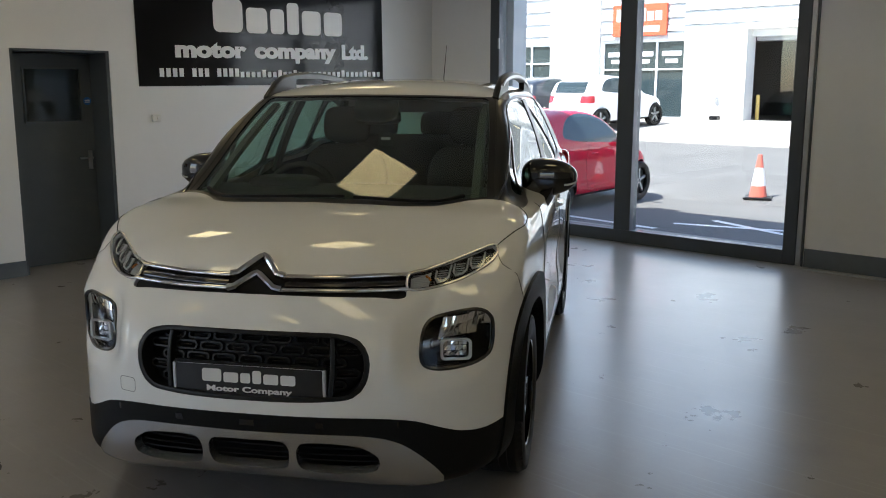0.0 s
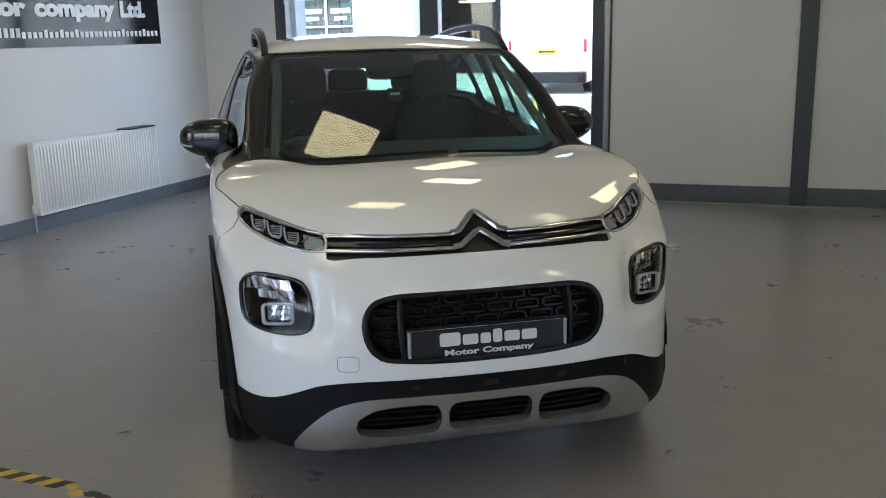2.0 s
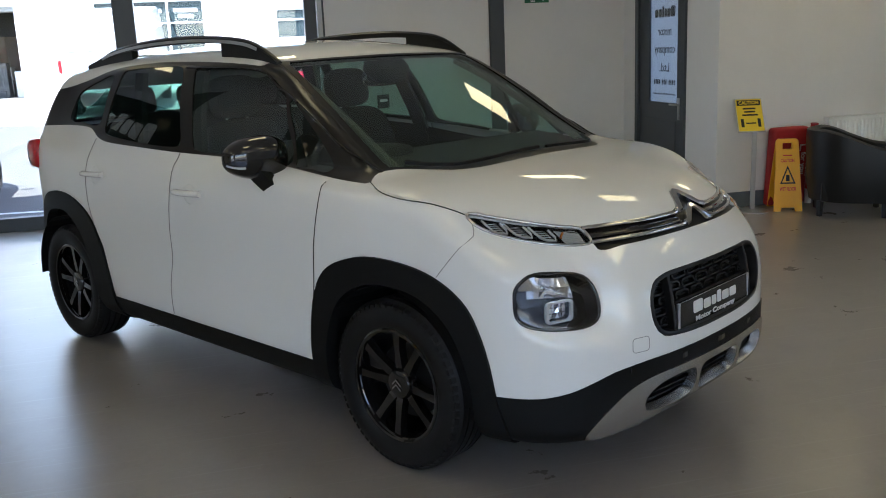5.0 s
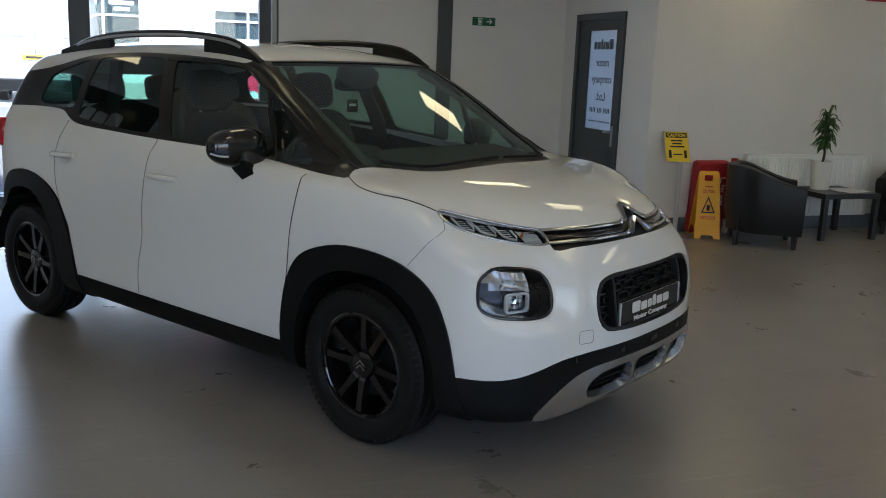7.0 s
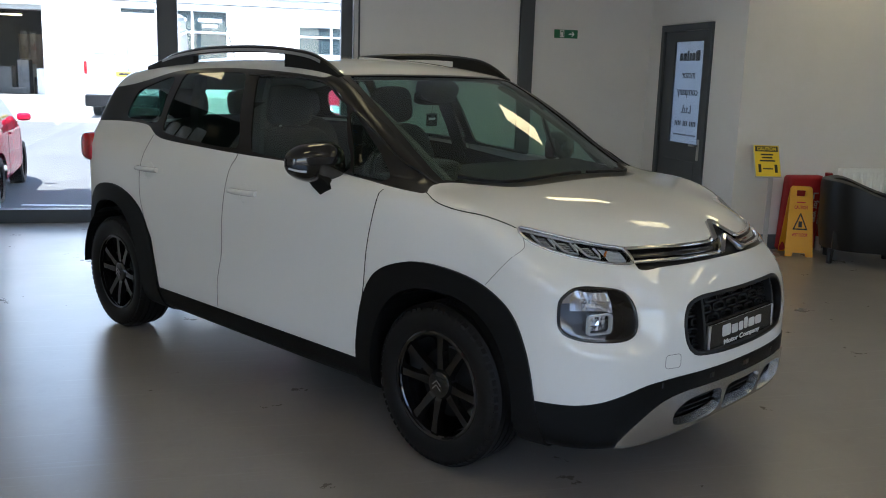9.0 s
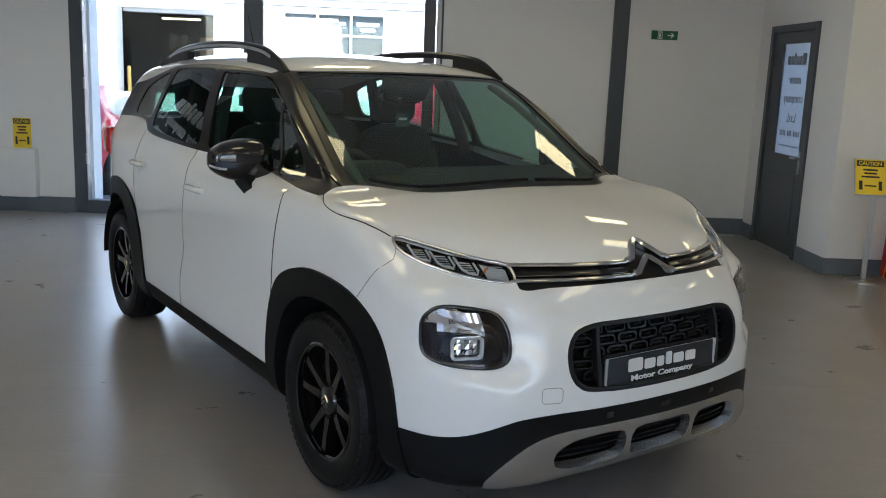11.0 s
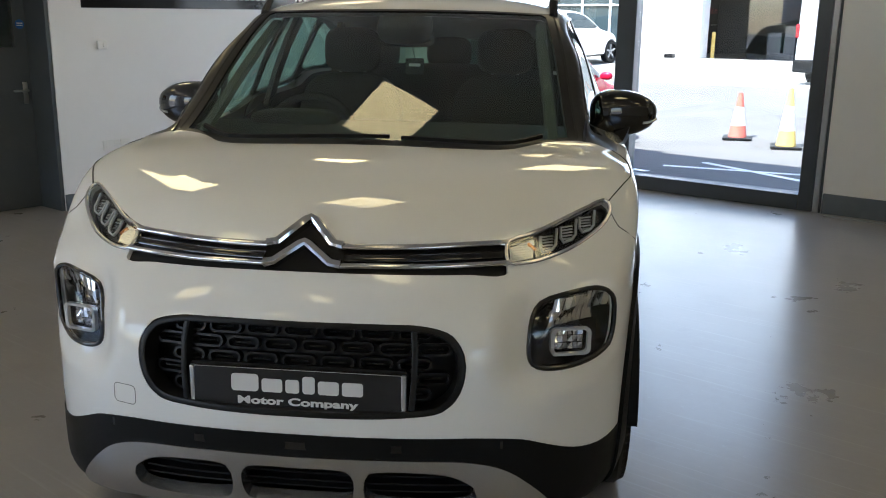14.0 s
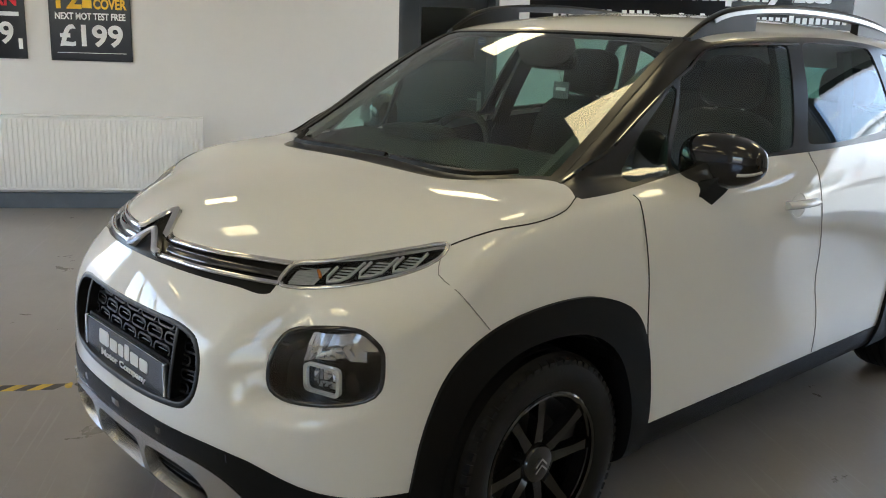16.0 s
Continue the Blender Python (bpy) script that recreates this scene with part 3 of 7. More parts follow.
def slope(p, h=0.003):
    g = np.stack([skin(p + h * e) - skin(p - h * e) for e in np.eye(3)], 1)
    return g / np.maximum(np.linalg.norm(g, axis=1, keepdims=True), 1e-9)


def onto(p, way):
    """The places where lines from p along way (outward side first) meet the skin."""
    p, way = np.asarray(p, float), np.asarray(way, float)
    way = np.broadcast_to(way / np.linalg.norm(way), p.shape)
    t = np.zeros(len(p))
    for _ in range(24):
        t = t + np.clip(skin(p + t[:, None] * way), -0.03, 0.4) * 0.85
    return p + t[:, None] * way

# ---- the skin as a mesh, and how panels are cut from it ----
def netted(hi, cell):
    """Surface nets over the half of the skin with x >= 0, then mirrored. Returns places and polygons."""
    lo = np.array((-cell / 2, -0.95, 0.13))
    n = [int(round((h - l) / cell)) + 1 for l, h in zip(lo, hi)]
    g = np.stack(np.meshgrid(*[l + cell * np.arange(k) for l, k in zip(lo, n)], indexing="ij"), -1)
    rough_at = [np.minimum(np.arange(0, k + 3, 4), k - 1) for k in n]
    rg = g[np.ix_(*rough_at)]
    rf = skin(rg.reshape(-1, 3)).reshape(rg.shape[:3])
    near = [np.rint(np.arange(k) / 4).astype(int) for k in n]
    f = rf[np.ix_(*near)].copy()
    close = np.abs(f) < 5.5 * cell
    f[close] = skin(g[close])
    inside = f < 0
    idx = -np.ones([k - 1 for k in n], int)
    count = sum(inside[i : n[0] - 1 + i, j : n[1] - 1 + j, k : n[2] - 1 + k].astype(int) for i in (0, 1) for j in (0, 1) for k in (0, 1))
    mixed = (count > 0) & (count < 8)
    idx[mixed] = np.arange(mixed.sum())
    cells = np.argwhere(mixed)
    p = lo + cell * (cells + 0.5)
    for _ in range(7):
        p = settled(p)
    middle = cells[:, 0] == 0
    p[middle, 0] = 0
    quads = []
    for a in range(3):
        b, c = (a + 1) % 3, (a + 2) % 3
        s0, s1 = [slice(None)] * 3, [slice(None)] * 3
        s0[a], s1[a] = slice(0, n[a] - 1), slice(1, n[a])
        e = np.argwhere(inside[tuple(s0)] != inside[tuple(s1)])
        e = e[(e[:, b] > 0) & (e[:, c] > 0) & (e[:, b] < n[b] - 1) & (e[:, c] < n[c] - 1)]
        corners = []
        for db, dc in ((-1, -1), (0, -1), (0, 0), (-1, 0)):
            q = e.copy()
            q[:, b] += db
            q[:, c] += dc
            corners.append(idx[q[:, 0], q[:, 1], q[:, 2]])
        q = np.stack(corners, 1)
        flip = ~inside[e[:, 0], e[:, 1], e[:, 2]]
        q[flip] = q[flip][:, ::-1]
        quads.append(q)
    q = np.vstack(quads)
    other = np.arange(len(p)) + len(p)
    other[middle] = np.arange(len(p))[middle]
    return np.vstack([p, p * (-1, 1, 1)]), [tuple(r) for r in q.tolist()] + [tuple(r) for r in other[q[:, ::-1]].tolist()]


def settled(p):
    """One step that brings places on to the skin."""
    d = skin(p)
    g = np.stack([skin(p + 0.004 * e) - skin(p - 0.004 * e) for e in np.eye(3)], 1) / 0.008
    return p - np.clip(d, -0.02, 0.02)[:, None] * g / np.maximum((g**2).sum(1, keepdims=True), 0.3)


def loop(points, step=0.02):
    """A smooth closed line through the points."""
    pts = list(points)
    d = dense(pts[-2:] + pts + pts[:2], step)
    first = int(np.argmin(np.linalg.norm(d[: len(d) // 2] - np.array(pts[0]), axis=1)))
    last = len(d) // 2 + int(np.argmin(np.linalg.norm(d[len(d) // 2 :] - np.array(pts[0]), axis=1)))
    return d[first:last]


def within(outline):
    """Signed distance to a closed outline, negative inside."""
    a = np.asarray(outline, float)
    b = np.roll(a, -1, 0)
    keep = np.linalg.norm(b - a, axis=1) > 1e-7
    a, b = a[keep], b[keep]
    e, el = b - a, ((b - a) ** 2).sum(1)
    lo, hi = a.min(0) - 0.06, a.max(0) + 0.06

    def sd(u, v):
        q = np.stack([u, v], 1)
        out = np.full(len(q), 0.06)
        near = np.flatnonzero(((q > lo) & (q < hi)).all(1))
        for i in range(0, len(near), 5000):
            k = near[i : i + 5000]
            r = q[k, None] - a[None]
            w = np.clip((r * e).sum(2) / el, 0, 1)
            d = np.sqrt(((r - w[..., None] * e) ** 2).sum(2).min(1))
            up = (a[:, 1] > q[k, None, 1]) != (b[:, 1] > q[k, None, 1])
            xs = a[:, 0] + (q[k, None, 1] - a[:, 1]) * e[:, 0] / np.where(np.abs(e[:, 1]) < 1e-12, 1e-12, e[:, 1])
            odd = (up & (q[k, None, 0] < xs)).sum(1) % 2 == 1
            out[k] = np.where(odd, -d, d)
        return out

    return sd


def split(mesh, sd):
    """Cuts a mesh along sd = 0. Returns the part where sd < 0 and the rest."""
    P, polys = mesh
    s = sd(P)
    s = np.where(np.abs(s) < 1e-7, 1e-7, s)
    neg = (s < 0).tolist()
    ins, outs, mixed, edges = [], [], [], {}
    for q in polys:
        k = sum(neg[i] for i in q)
        if k == 0:
            outs.append(q)
        elif k == len(q):
            ins.append(q)
        else:
            mixed.append(q)
            for i, j in zip(q, q[1:] + q[:1]):
                if neg[i] != neg[j]:
                    edges.setdefault((min(i, j), max(i, j)), len(P) + len(edges))
    if edges:
        ab = np.array(list(edges))
        lo, hi = np.zeros(len(ab)), np.ones(len(ab))
        first_neg = s[ab[:, 0]] < 0
        for _ in range(12):
            m = (lo + hi) / 2
            v = sd(P[ab[:, 0]] + m[:, None] * (P[ab[:, 1]] - P[ab[:, 0]])) < 0
            same = v == first_neg
            lo, hi = np.where(same, m, lo), np.where(same, hi, m)
        m = (lo + hi) / 2
        P = np.vstack([P, P[ab[:, 0]] + m[:, None] * (P[ab[:, 1]] - P[ab[:, 0]])])
        for q in mixed:
            one, two = [], []
            for i, j in zip(q, q[1:] + q[:1]):
                (one if neg[i] else two).append(i)
                if neg[i] != neg[j]:
                    c = edges[(min(i, j), max(i, j))]
                    one.append(c), two.append(c)
            if len(one) > 2:
                ins.append(tuple(one))
            if len(two) > 2:
                outs.append(tuple(two))
    return (P, ins), (P, outs)


def sides(mesh):
    """The halves of a mesh with x < 0 (the driver's side) and x > 0."""
    P, polys = mesh
    x = P[:, 0]
    right = [q for q in polys if sum(x[i] for i in q) < 0]
    left = [q for q in polys if sum(x[i] for i in q) >= 0]
    return (P, right), (P, left)


def largest(polys):
    """Drops stray slivers: islands of less than a twentieth of all faces."""
    root = {}

    def top(i):
        while root.setdefault(i, i) != i:
            root[i] = root[root[i]]
            i = root[i]
        return i

    for q in polys:
        for i in q[1:]:
            root[top(i)] = top(q[0])
    count = {}
    for q in polys:
        count[top(q[0])] = count.get(top(q[0]), 0) + 1
    return [q for q in polys if count[top(q[0])] * 20 >= len(polys)]


def skin_part(name, mesh, mat, parent, label="", lift=0.0, rim=0.0, flip=False, even=0.03, sheen=None):
    """A panel of the skin, raised by lift, its edges turned in by rim. sheen: a function that gives its evened normals."""
    P, polys = mesh
    polys = largest(polys)
    used = sorted({i for q in polys for i in q})
    at = {i: k for k, i in enumerate(used)}
    p = P[used]
    nrm = slope(p, even)
    if sheen is not None:
        nrm = sheen(p)
    polys = [tuple(at[i] for i in q) for q in polys]
    top = p + lift * nrm
    verts, faces, flat = top, [q[::-1] for q in polys] if flip else list(polys), len(polys)
    if rim:
        seen = {}
        for q in polys:
            for i, j in zip(q, q[1:] + q[:1]):
                seen[(i, j)] = 1
        border = [(i, j) for i, j in seen if (j, i) not in seen]
        ring = sorted({i for e in border for i in e})
        at2 = {i: len(p) + k for k, i in enumerate(ring)}
        verts = np.vstack([top, top[ring] - rim * nrm[ring]])
        faces += [(j, i, at2[i], at2[j]) for i, j in border]
        nrm = np.vstack([nrm, nrm[ring]])
    me = bpy.data.meshes.new(name)
    me.from_pydata(verts.tolist(), [], faces)
    me.validate(clean_customdata=False)
    me.update()
    nrm = -nrm if flip else nrm
    loops = []
    for k, poly in enumerate(me.polygons):
        if k < flat:
            loops += [tuple(nrm[i]) for i in poly.vertices]
        else:
            loops += [tuple(poly.normal)] * len(poly.vertices)
    me.shade_smooth()
    me.normals_split_custom_set(loops)
    me.materials.append(mat)
    ob = new(name, me)
    ob.parent = parent
    if label:
        ob["label"] = label
    return ob


def evened(a, b, degree, width=0.04):
    """A sheen for a panel: its normals as a smooth polynomial of two coordinates."""
    def normals(p):
        u, v = p[:, a] - p[:, a].mean(), p[:, b] - p[:, b].mean()
        terms = np.stack([u**i * v**j for i in range(degree + 1) for j in range(degree + 1 - i)], 1)
        g = terms @ np.linalg.lstsq(terms, slope(p, width), rcond=None)[0]
        return g / np.linalg.norm(g, axis=1, keepdims=True)

    return normals


def on_skin(points, lift=0.0):
    """Places brought on to the skin, and the skin's normals there."""
    p = np.array(points, float)
    for _ in range(14):
        p = settled(p)
    nrm = slope(p)
    return p + lift * nrm, nrm


def from_front(pairs, lift=0.0):
    """Pairs x, z seen from the front, laid on the skin."""
    p = onto([(x, -1.1, z) for x, z in pairs], (0, 1, 0))
    nrm = slope(p)
    return p + lift * nrm, nrm


def seam(name, points, parent, mat=None, width=0.0032, smooth_line=True, closed=False):
    """A dark shut line on the skin."""
    d = dense(points, 0.025) if smooth_line else np.array(points, float)
    p, nrm = on_skin(d, 0.0022)
    bm = bm_tube(bmesh.new(), p, [(-width / 2, -0.006), (width / 2, -0.006), (width / 2, 0), (-width / 2, 0)], closed, nrm)
    return part(name, bm, mat or GAP, parent)


def line_of(pairs):
    """A height (or place) as a function of one coordinate, smooth between pairs."""
    d = dense(pairs, 0.02)
    return lambda u: np.interp(u, d[:, 0], d[:, 1])

# ---- the car ----
HEADING = 32.45
CAR = pose(0.075, 0.008, 0, 0, 0, HEADING) @ Matrix.Scale(1.013, 4)
car = thing("car", "white compact crossover car with black cladding and silver skid plate", "car", CAR)

hull = netted((0.95, 3.40, 1.66), 0.0225)

ARCH_F = loop([(0.432, 0.20), (0.432, 0.33), (0.426, 0.45), (0.390, 0.62), (0.318, 0.728), (0.145, 0.798), (-0.045, 0.806), (-0.225, 0.770), (-0.345, 0.69), (-0.408, 0.566), (-0.45, 0.38), (-0.47, 0.20)])
ARCH_F_IN = loop([(0.335, 0.10), (0.345, 0.33), (0.325, 0.47), (0.255, 0.61), (0.135, 0.69), (-0.02, 0.712), (-0.17, 0.684), (-0.28, 0.60), (-0.345, 0.46), (-0.37, 0.33), (-0.36, 0.10)])
ARCH_R = loop([(2.072, 0.20), (2.076, 0.36), (2.125, 0.56), (2.228, 0.735), (2.40, 0.826), (2.60, 0.850), (2.78, 0.815), (2.88, 0.74), (2.95, 0.60), (3.0, 0.42), (3.0, 0.20)])
ARCH_R_IN = loop([(2.25, 0.10), (2.245, 0.33), (2.28, 0.50), (2.355, 0.64), (2.48, 0.735), (2.62, 0.75), (2.77, 0.715), (2.87, 0.62), (2.935, 0.48), (2.955, 0.33), (2.94, 0.10)])


def from_side(outline, inner=0.5):
    sd = within(outline)
    return lambda p: np.maximum(sd(p[:, 1], p[:, 2]), inner - np.abs(p[:, 0]))


def seen_front(outline, back=0.0):
    sd = within(outline)
    return lambda p: np.maximum(sd(np.abs(p[:, 0]), p[:, 2]), p[:, 1] - back)


cladding = []
for outer, inner in ((ARCH_F, ARCH_F_IN), (ARCH_R, ARCH_R_IN)):
    ring, hull = split(hull, from_side(outer))
    hole, ring = split(ring, from_side(inner))
    for half_ring in sides(ring):
        skin_part("arch_cladding", half_ring, CLADDING, car, "textured black plastic wheel arch", lift=0.012, rim=0.05)

# glass and the black zone round it
EDGE = line_of([(0, -0.050), (0.30, -0.050), (0.41, -0.035), (0.475, 0.0), (0.53, 0.075), (0.58, 0.125), (0.65, 0.160), (0.72, 0.168), (0.79, 0.130), (0.86, 0.05), (1.0, -0.1)])
TOP_EDGE = line_of([(0, 0.818), (0.2, 0.828), (0.4, 0.862), (0.55, 0.905), (0.63, 0.955), (0.75, 1.02), (1.0, 1.2)])
BELT = line_of([(-1.0, 1.02), (0.0, 1.052), (0.33, 1.067), (0.96, 1.096), (1.61, 1.12), (2.08, 1.138), (2.16, 1.155), (2.25, 1.19), (2.32, 1.198), (2.6, 1.198), (3.4, 1.16)])
ROOF = line_of([(0.0, 1.30), (0.80, 1.455), (0.96, 1.482), (1.22, 1.502), (1.55, 1.512), (1.80, 1.512), (2.20, 1.487), (2.51, 1.432), (2.75, 1.395), (3.4, 1.34)])


def black_zone(p):
    x, y, z = np.abs(p[:, 0]), p[:, 1], p[:, 2]
    return np.maximum(np.maximum(BELT(y) - z, EDGE(x) - y), np.minimum(z - ROOF(y), y - TOP_EDGE(x)))


zone, hull = split(hull, black_zone)
PILLAR = line_of([(-0.2, 0.71), (0.15, 0.684), (0.32, 0.664), (0.49, 0.645), (0.66, 0.624), (0.885, 0.588), (1.3, 0.55)])
front_zone, zone = split(zone, lambda p: np.maximum(np.abs(p[:, 0]) - PILLAR(p[:, 1]), p[:, 1] - 1.2))
screen, scuttle = split(front_zone, lambda p: np.maximum(np.maximum(np.abs(p[:, 0]) + 0.032 - PILLAR(p[:, 1]), np.maximum(0.022 + EDGE(np.abs(p[:, 0])) - p[:, 1], 1.090 - p[:, 2])), p[:, 1] + 0.018 - TOP_EDGE(np.abs(p[:, 0]))))
skin_part("scuttle", scuttle, SATIN, car, "black scuttle panel and glass border of the windscreen", rim=0.02)


def screen_sheen(p):
    """Normals of the nearly flat, slightly bowed sheet that the windscreen is."""
    x, y = p[:, 0], p[:, 1]
    fx = x * (-0.259 - 0.084 * y + 0.167 * y**2) + x**3 * (-0.113 + 0.084 * y)
    fy = 0.5664 - 0.0948 * y - 0.2205 * y**2 + x**2 * (-0.042 + 0.167 * y) + 0.021 * x**4
    g = np.stack([-fx, -fy, np.ones_like(fx)], 1)
    return g / np.linalg.norm(g, axis=1, keepdims=True)


glass_parts = [skin_part("windscreen", screen, SCREEN_GLASS, car, "tinted windscreen", lift=-0.003, sheen=screen_sheen)]

PANES = {
    "quarter_light": ([(0.395, 1.083), (0.45, 1.142), (0.555, 1.236), (0.655, 1.314), (0.712, 1.352), (0.722, 1.340), (0.682, 1.230), (0.642, 1.100), (0.630, 1.088), (0.50, 1.082)], SIDE_GLASS),
    "front_window": ([(0.668, 1.094), (0.712, 1.23), (0.752, 1.362), (0.80, 1.397), (0.90, 1.444), (1.02, 1.473), (1.20, 1.484), (1.40, 1.488), (1.425, 1.478), (1.37, 1.32), (1.305, 1.139), (1.29, 1.129), (1.0, 1.108)], SIDE_GLASS),
    "rear_window": ([(1.395, 1.145), (1.46, 1.32), (1.528, 1.478), (1.555, 1.490), (1.80, 1.492), (2.00, 1.484), (2.085, 1.470), (2.10, 1.40), (2.10, 1.22), (2.085, 1.180), (2.02, 1.166), (1.41, 1.138)], PRIVACY_GLASS),
    "rear_quarter_window": ([(2.17, 1.225), (2.175, 1.35), (2.18, 1.445), (2.21, 1.458), (2.35, 1.432), (2.50, 1.392), (2.57, 1.36), (2.60, 1.25), (2.58, 1.225), (2.40, 1.218)], PRIVACY_GLASS),
}
for pane_name, (outline, mat) in PANES.items():
    sd = from_side(loop(outline, 0.015), 0.4)
    pane, zone = split(zone, sd)
    for half_pane in sides(pane):
        glass_parts.append(skin_part(pane_name, half_pane, mat, car, lift=-0.004, sheen=evened(1, 2, 2)))
tail_pane, zone = split(zone, lambda p: np.maximum(np.maximum(np.abs(p[:, 0]) - 0.52, 2.85 - p[:, 1]), np.maximum(1.20 - p[:, 2], p[:, 2] - 1.42)))
glass_parts.append(skin_part("tailgate_window", tail_pane, PRIVACY_GLASS, car, lift=-0.003))
for g in glass_parts:
    g.visible_shadow = False
skin_part("window_surround", zone, PILLAR_COAT, car, "black pillars and window frames", rim=0.012, even=0.006)
for sx in (-1, 1):
    line = [(0.17, 1.072), (0.355, 1.155), (0.52, 1.258), (0.63, 1.322), (0.74, 1.383), (0.88, 1.443), (1.02, 1.480), (1.25, 1.497), (1.5, 1.504)]
    edge_line = dense([(sx * PILLAR(y), y, 1.8) for y in (0.19, 0.35, 0.5, 0.65, 0.8, 0.9)], 0.03)
    p = onto(edge_line, (0, 0, -1))
    part("screen_joint", bm_tube(bmesh.new(), p, [(-0.003, -0.004), (0.003, -0.004), (0.003, 0.0012), (-0.003, 0.0012)], False, slope(p)), GAP, car)
    p, nrm = on_skin(dense([(sx * 0.7, y, z) for y, z in line], 0.03), 0.0)
    part("window_seal", bm_tube(bmesh.new(), p, [(-0.007, -0.004), (0.007, -0.004), (0.004, 0.005), (-0.004, 0.005)], False, nrm), PIANO, car, "gloss black window seal", smooth=40)

# lower black cladding
LOWER = line_of([(0, 0.482), (0.30, 0.480), (0.45, 0.474), (0.55, 0.457), (0.62, 0.425), (0.68, 0.398), (0.74, 0.382), (0.80, 0.380), (0.95, 0.385)])


def low_zone(p):
    x, y, z = np.abs(p[:, 0]), p[:, 1], p[:, 2]
    front = np.maximum(z - LOWER(x), y - 0.0)
    sill = np.maximum(z - 0.338, np.maximum(-y, y - 2.5))
    rear = np.maximum(z - 0.52, 2.5 - y)
    return np.minimum(np.minimum(front, sill), rear)


low, hull = split(hull, low_zone)
SKID_OUT = loop([(0, 0.424), (0.25, 0.424), (0.42, 0.414), (0.50, 0.388), (0.565, 0.335), (0.625, 0.262), (0.635, 0.235), (0.60, 0.222), (0.50, 0.218), (0.25, 0.214), (0, 0.212), (-0.25, 0.214), (-0.3, 0.3), (-0.25, 0.424)])
HOLES = [loop([(0, 0.394), (0.10, 0.394), (0.128, 0.388), (0.141, 0.365), (0.139, 0.325), (0.128, 0.298), (0.10, 0.290), (0, 0.288), (-0.1, 0.290), (-0.14, 0.34), (-0.1, 0.394)], 0.01),
         loop([(0.165, 0.352), (0.176, 0.384), (0.205, 0.393), (0.36, 0.384), (0.405, 0.366), (0.438, 0.334), (0.432, 0.302), (0.40, 0.288), (0.20, 0.288), (0.174, 0.302)], 0.01)]
skid, low = split(low, seen_front(SKID_OUT, -0.4))
for h in HOLES:
    hole, skid = split(skid, seen_front(h, -0.4))
skin_part("skid_plate", skid, SKID, car, "silver plastic skid plate with three slots", lift=0.010, rim=0.035)
skin_part("lower_cladding", low, CLADDING, car, "textured black plastic lower bumpers and sills", lift=0.003, rim=0.02)

# lamps and grille openings in the white nose
GRILLE = loop([(0, 0.757), (0.20, 0.756), (0.31, 0.751), (0.375, 0.730), (0.405, 0.685), (0.408, 0.63), (0.392, 0.580), (0.355, 0.546), (0.27, 0.533), (0.1, 0.527), (0, 0.527), (-0.2, 0.53), (-0.3, 0.64), (-0.2, 0.756)])
LAMP_EDGE = loop([(0.778, 0.715), (0.774, 0.765), (0.755, 0.792), (0.72, 0.803), (0.63, 0.797), (0.575, 0.780), (0.556, 0.750), (0.550, 0.70), (0.550, 0.655), (0.560, 0.628), (0.59, 0.613), (0.66, 0.609), (0.73, 0.614), (0.765, 0.635), (0.776, 0.67)])
DRL = loop([(0.760, 0.968), (0.744, 0.980), (0.70, 0.968), (0.62, 0.944), (0.54, 0.924), (0.492, 0.916), (0.488, 0.895), (0.496, 0.874), (0.53, 0.869), (0.60, 0.876), (0.67, 0.893), (0.73, 0.920), (0.758, 0.946)])
BAND = loop([(0.0, 0.975), (0.035, 0.958), (0.075, 0.930), (0.11, 0.924), (0.28, 0.922), (0.40, 0.920), (0.492, 0.916), (0.488, 0.895), (0.496, 0.852), (0.40, 0.855), (0.26, 0.860), (0.12, 0.864), (0, 0.865), (-0.2, 0.86), (-0.2, 0.92)])
grille_hole, hull = split(hull, seen_front(GRILLE, -0.5))
lens, hull = split(hull, seen_front(LAMP_EDGE, -0.3))
drl, hull = split(hull, seen_front(DRL, -0.15))
band, hull = split(hull, seen_front(BAND, -0.3))
skin_part("upper_grille", band, SATIN, car, "black band across the nose", lift=-0.012, rim=0.01)

# bonnet, doors, roof and the rest of the white shell
BONNET = loop([(0, -0.632), (0.03, -0.655), (0.075, -0.700), (0.12, -0.702), (0.285, -0.667), (0.40, -0.622), (0.50, -0.558), (0.60, -0.455), (0.70, -0.345), (0.752, -0.292), (0.80, -0.19), (0.828, -0.07), (0.826, 0.05), (0.80, 0.16),
               (0.7, 0.2), (0.4, 0.05), (0, 0.0), (-0.3, 0.0), (-0.3, -0.6)])
bonnet_of = within(BONNET)
bonnet, hull = split(hull, lambda p: np.maximum(bonnet_of(np.abs(p[:, 0]), p[:, 1]), 0.86 - p[:, 2]))
skin_part("bonnet", bonnet, CAR_WHITE, car, "white bonnet", lift=0.0005, rim=0.02)
FRONT_DOOR = [(0.328, 1.09), (0.352, 0.95), (0.381, 0.81), (0.400, 0.63), (0.43, 0.45), (0.435, 0.30), (1.49, 0.30), (1.482, 0.51), (1.45, 0.70), (1.425, 0.86), (1.40, 1.0), (1.375, 1.13), (1.0, 1.15), (0.6, 1.15)]
REAR_DOOR = [(1.375, 1.15), (1.40, 1.0), (1.425, 0.86), (1.45, 0.70), (1.482, 0.51), (1.49, 0.30), (2.06, 0.30), (2.08, 0.42), (2.13, 0.60), (2.20, 0.70), (2.235, 0.80), (2.235, 1.0), (2.17, 1.15), (1.8, 1.2)]
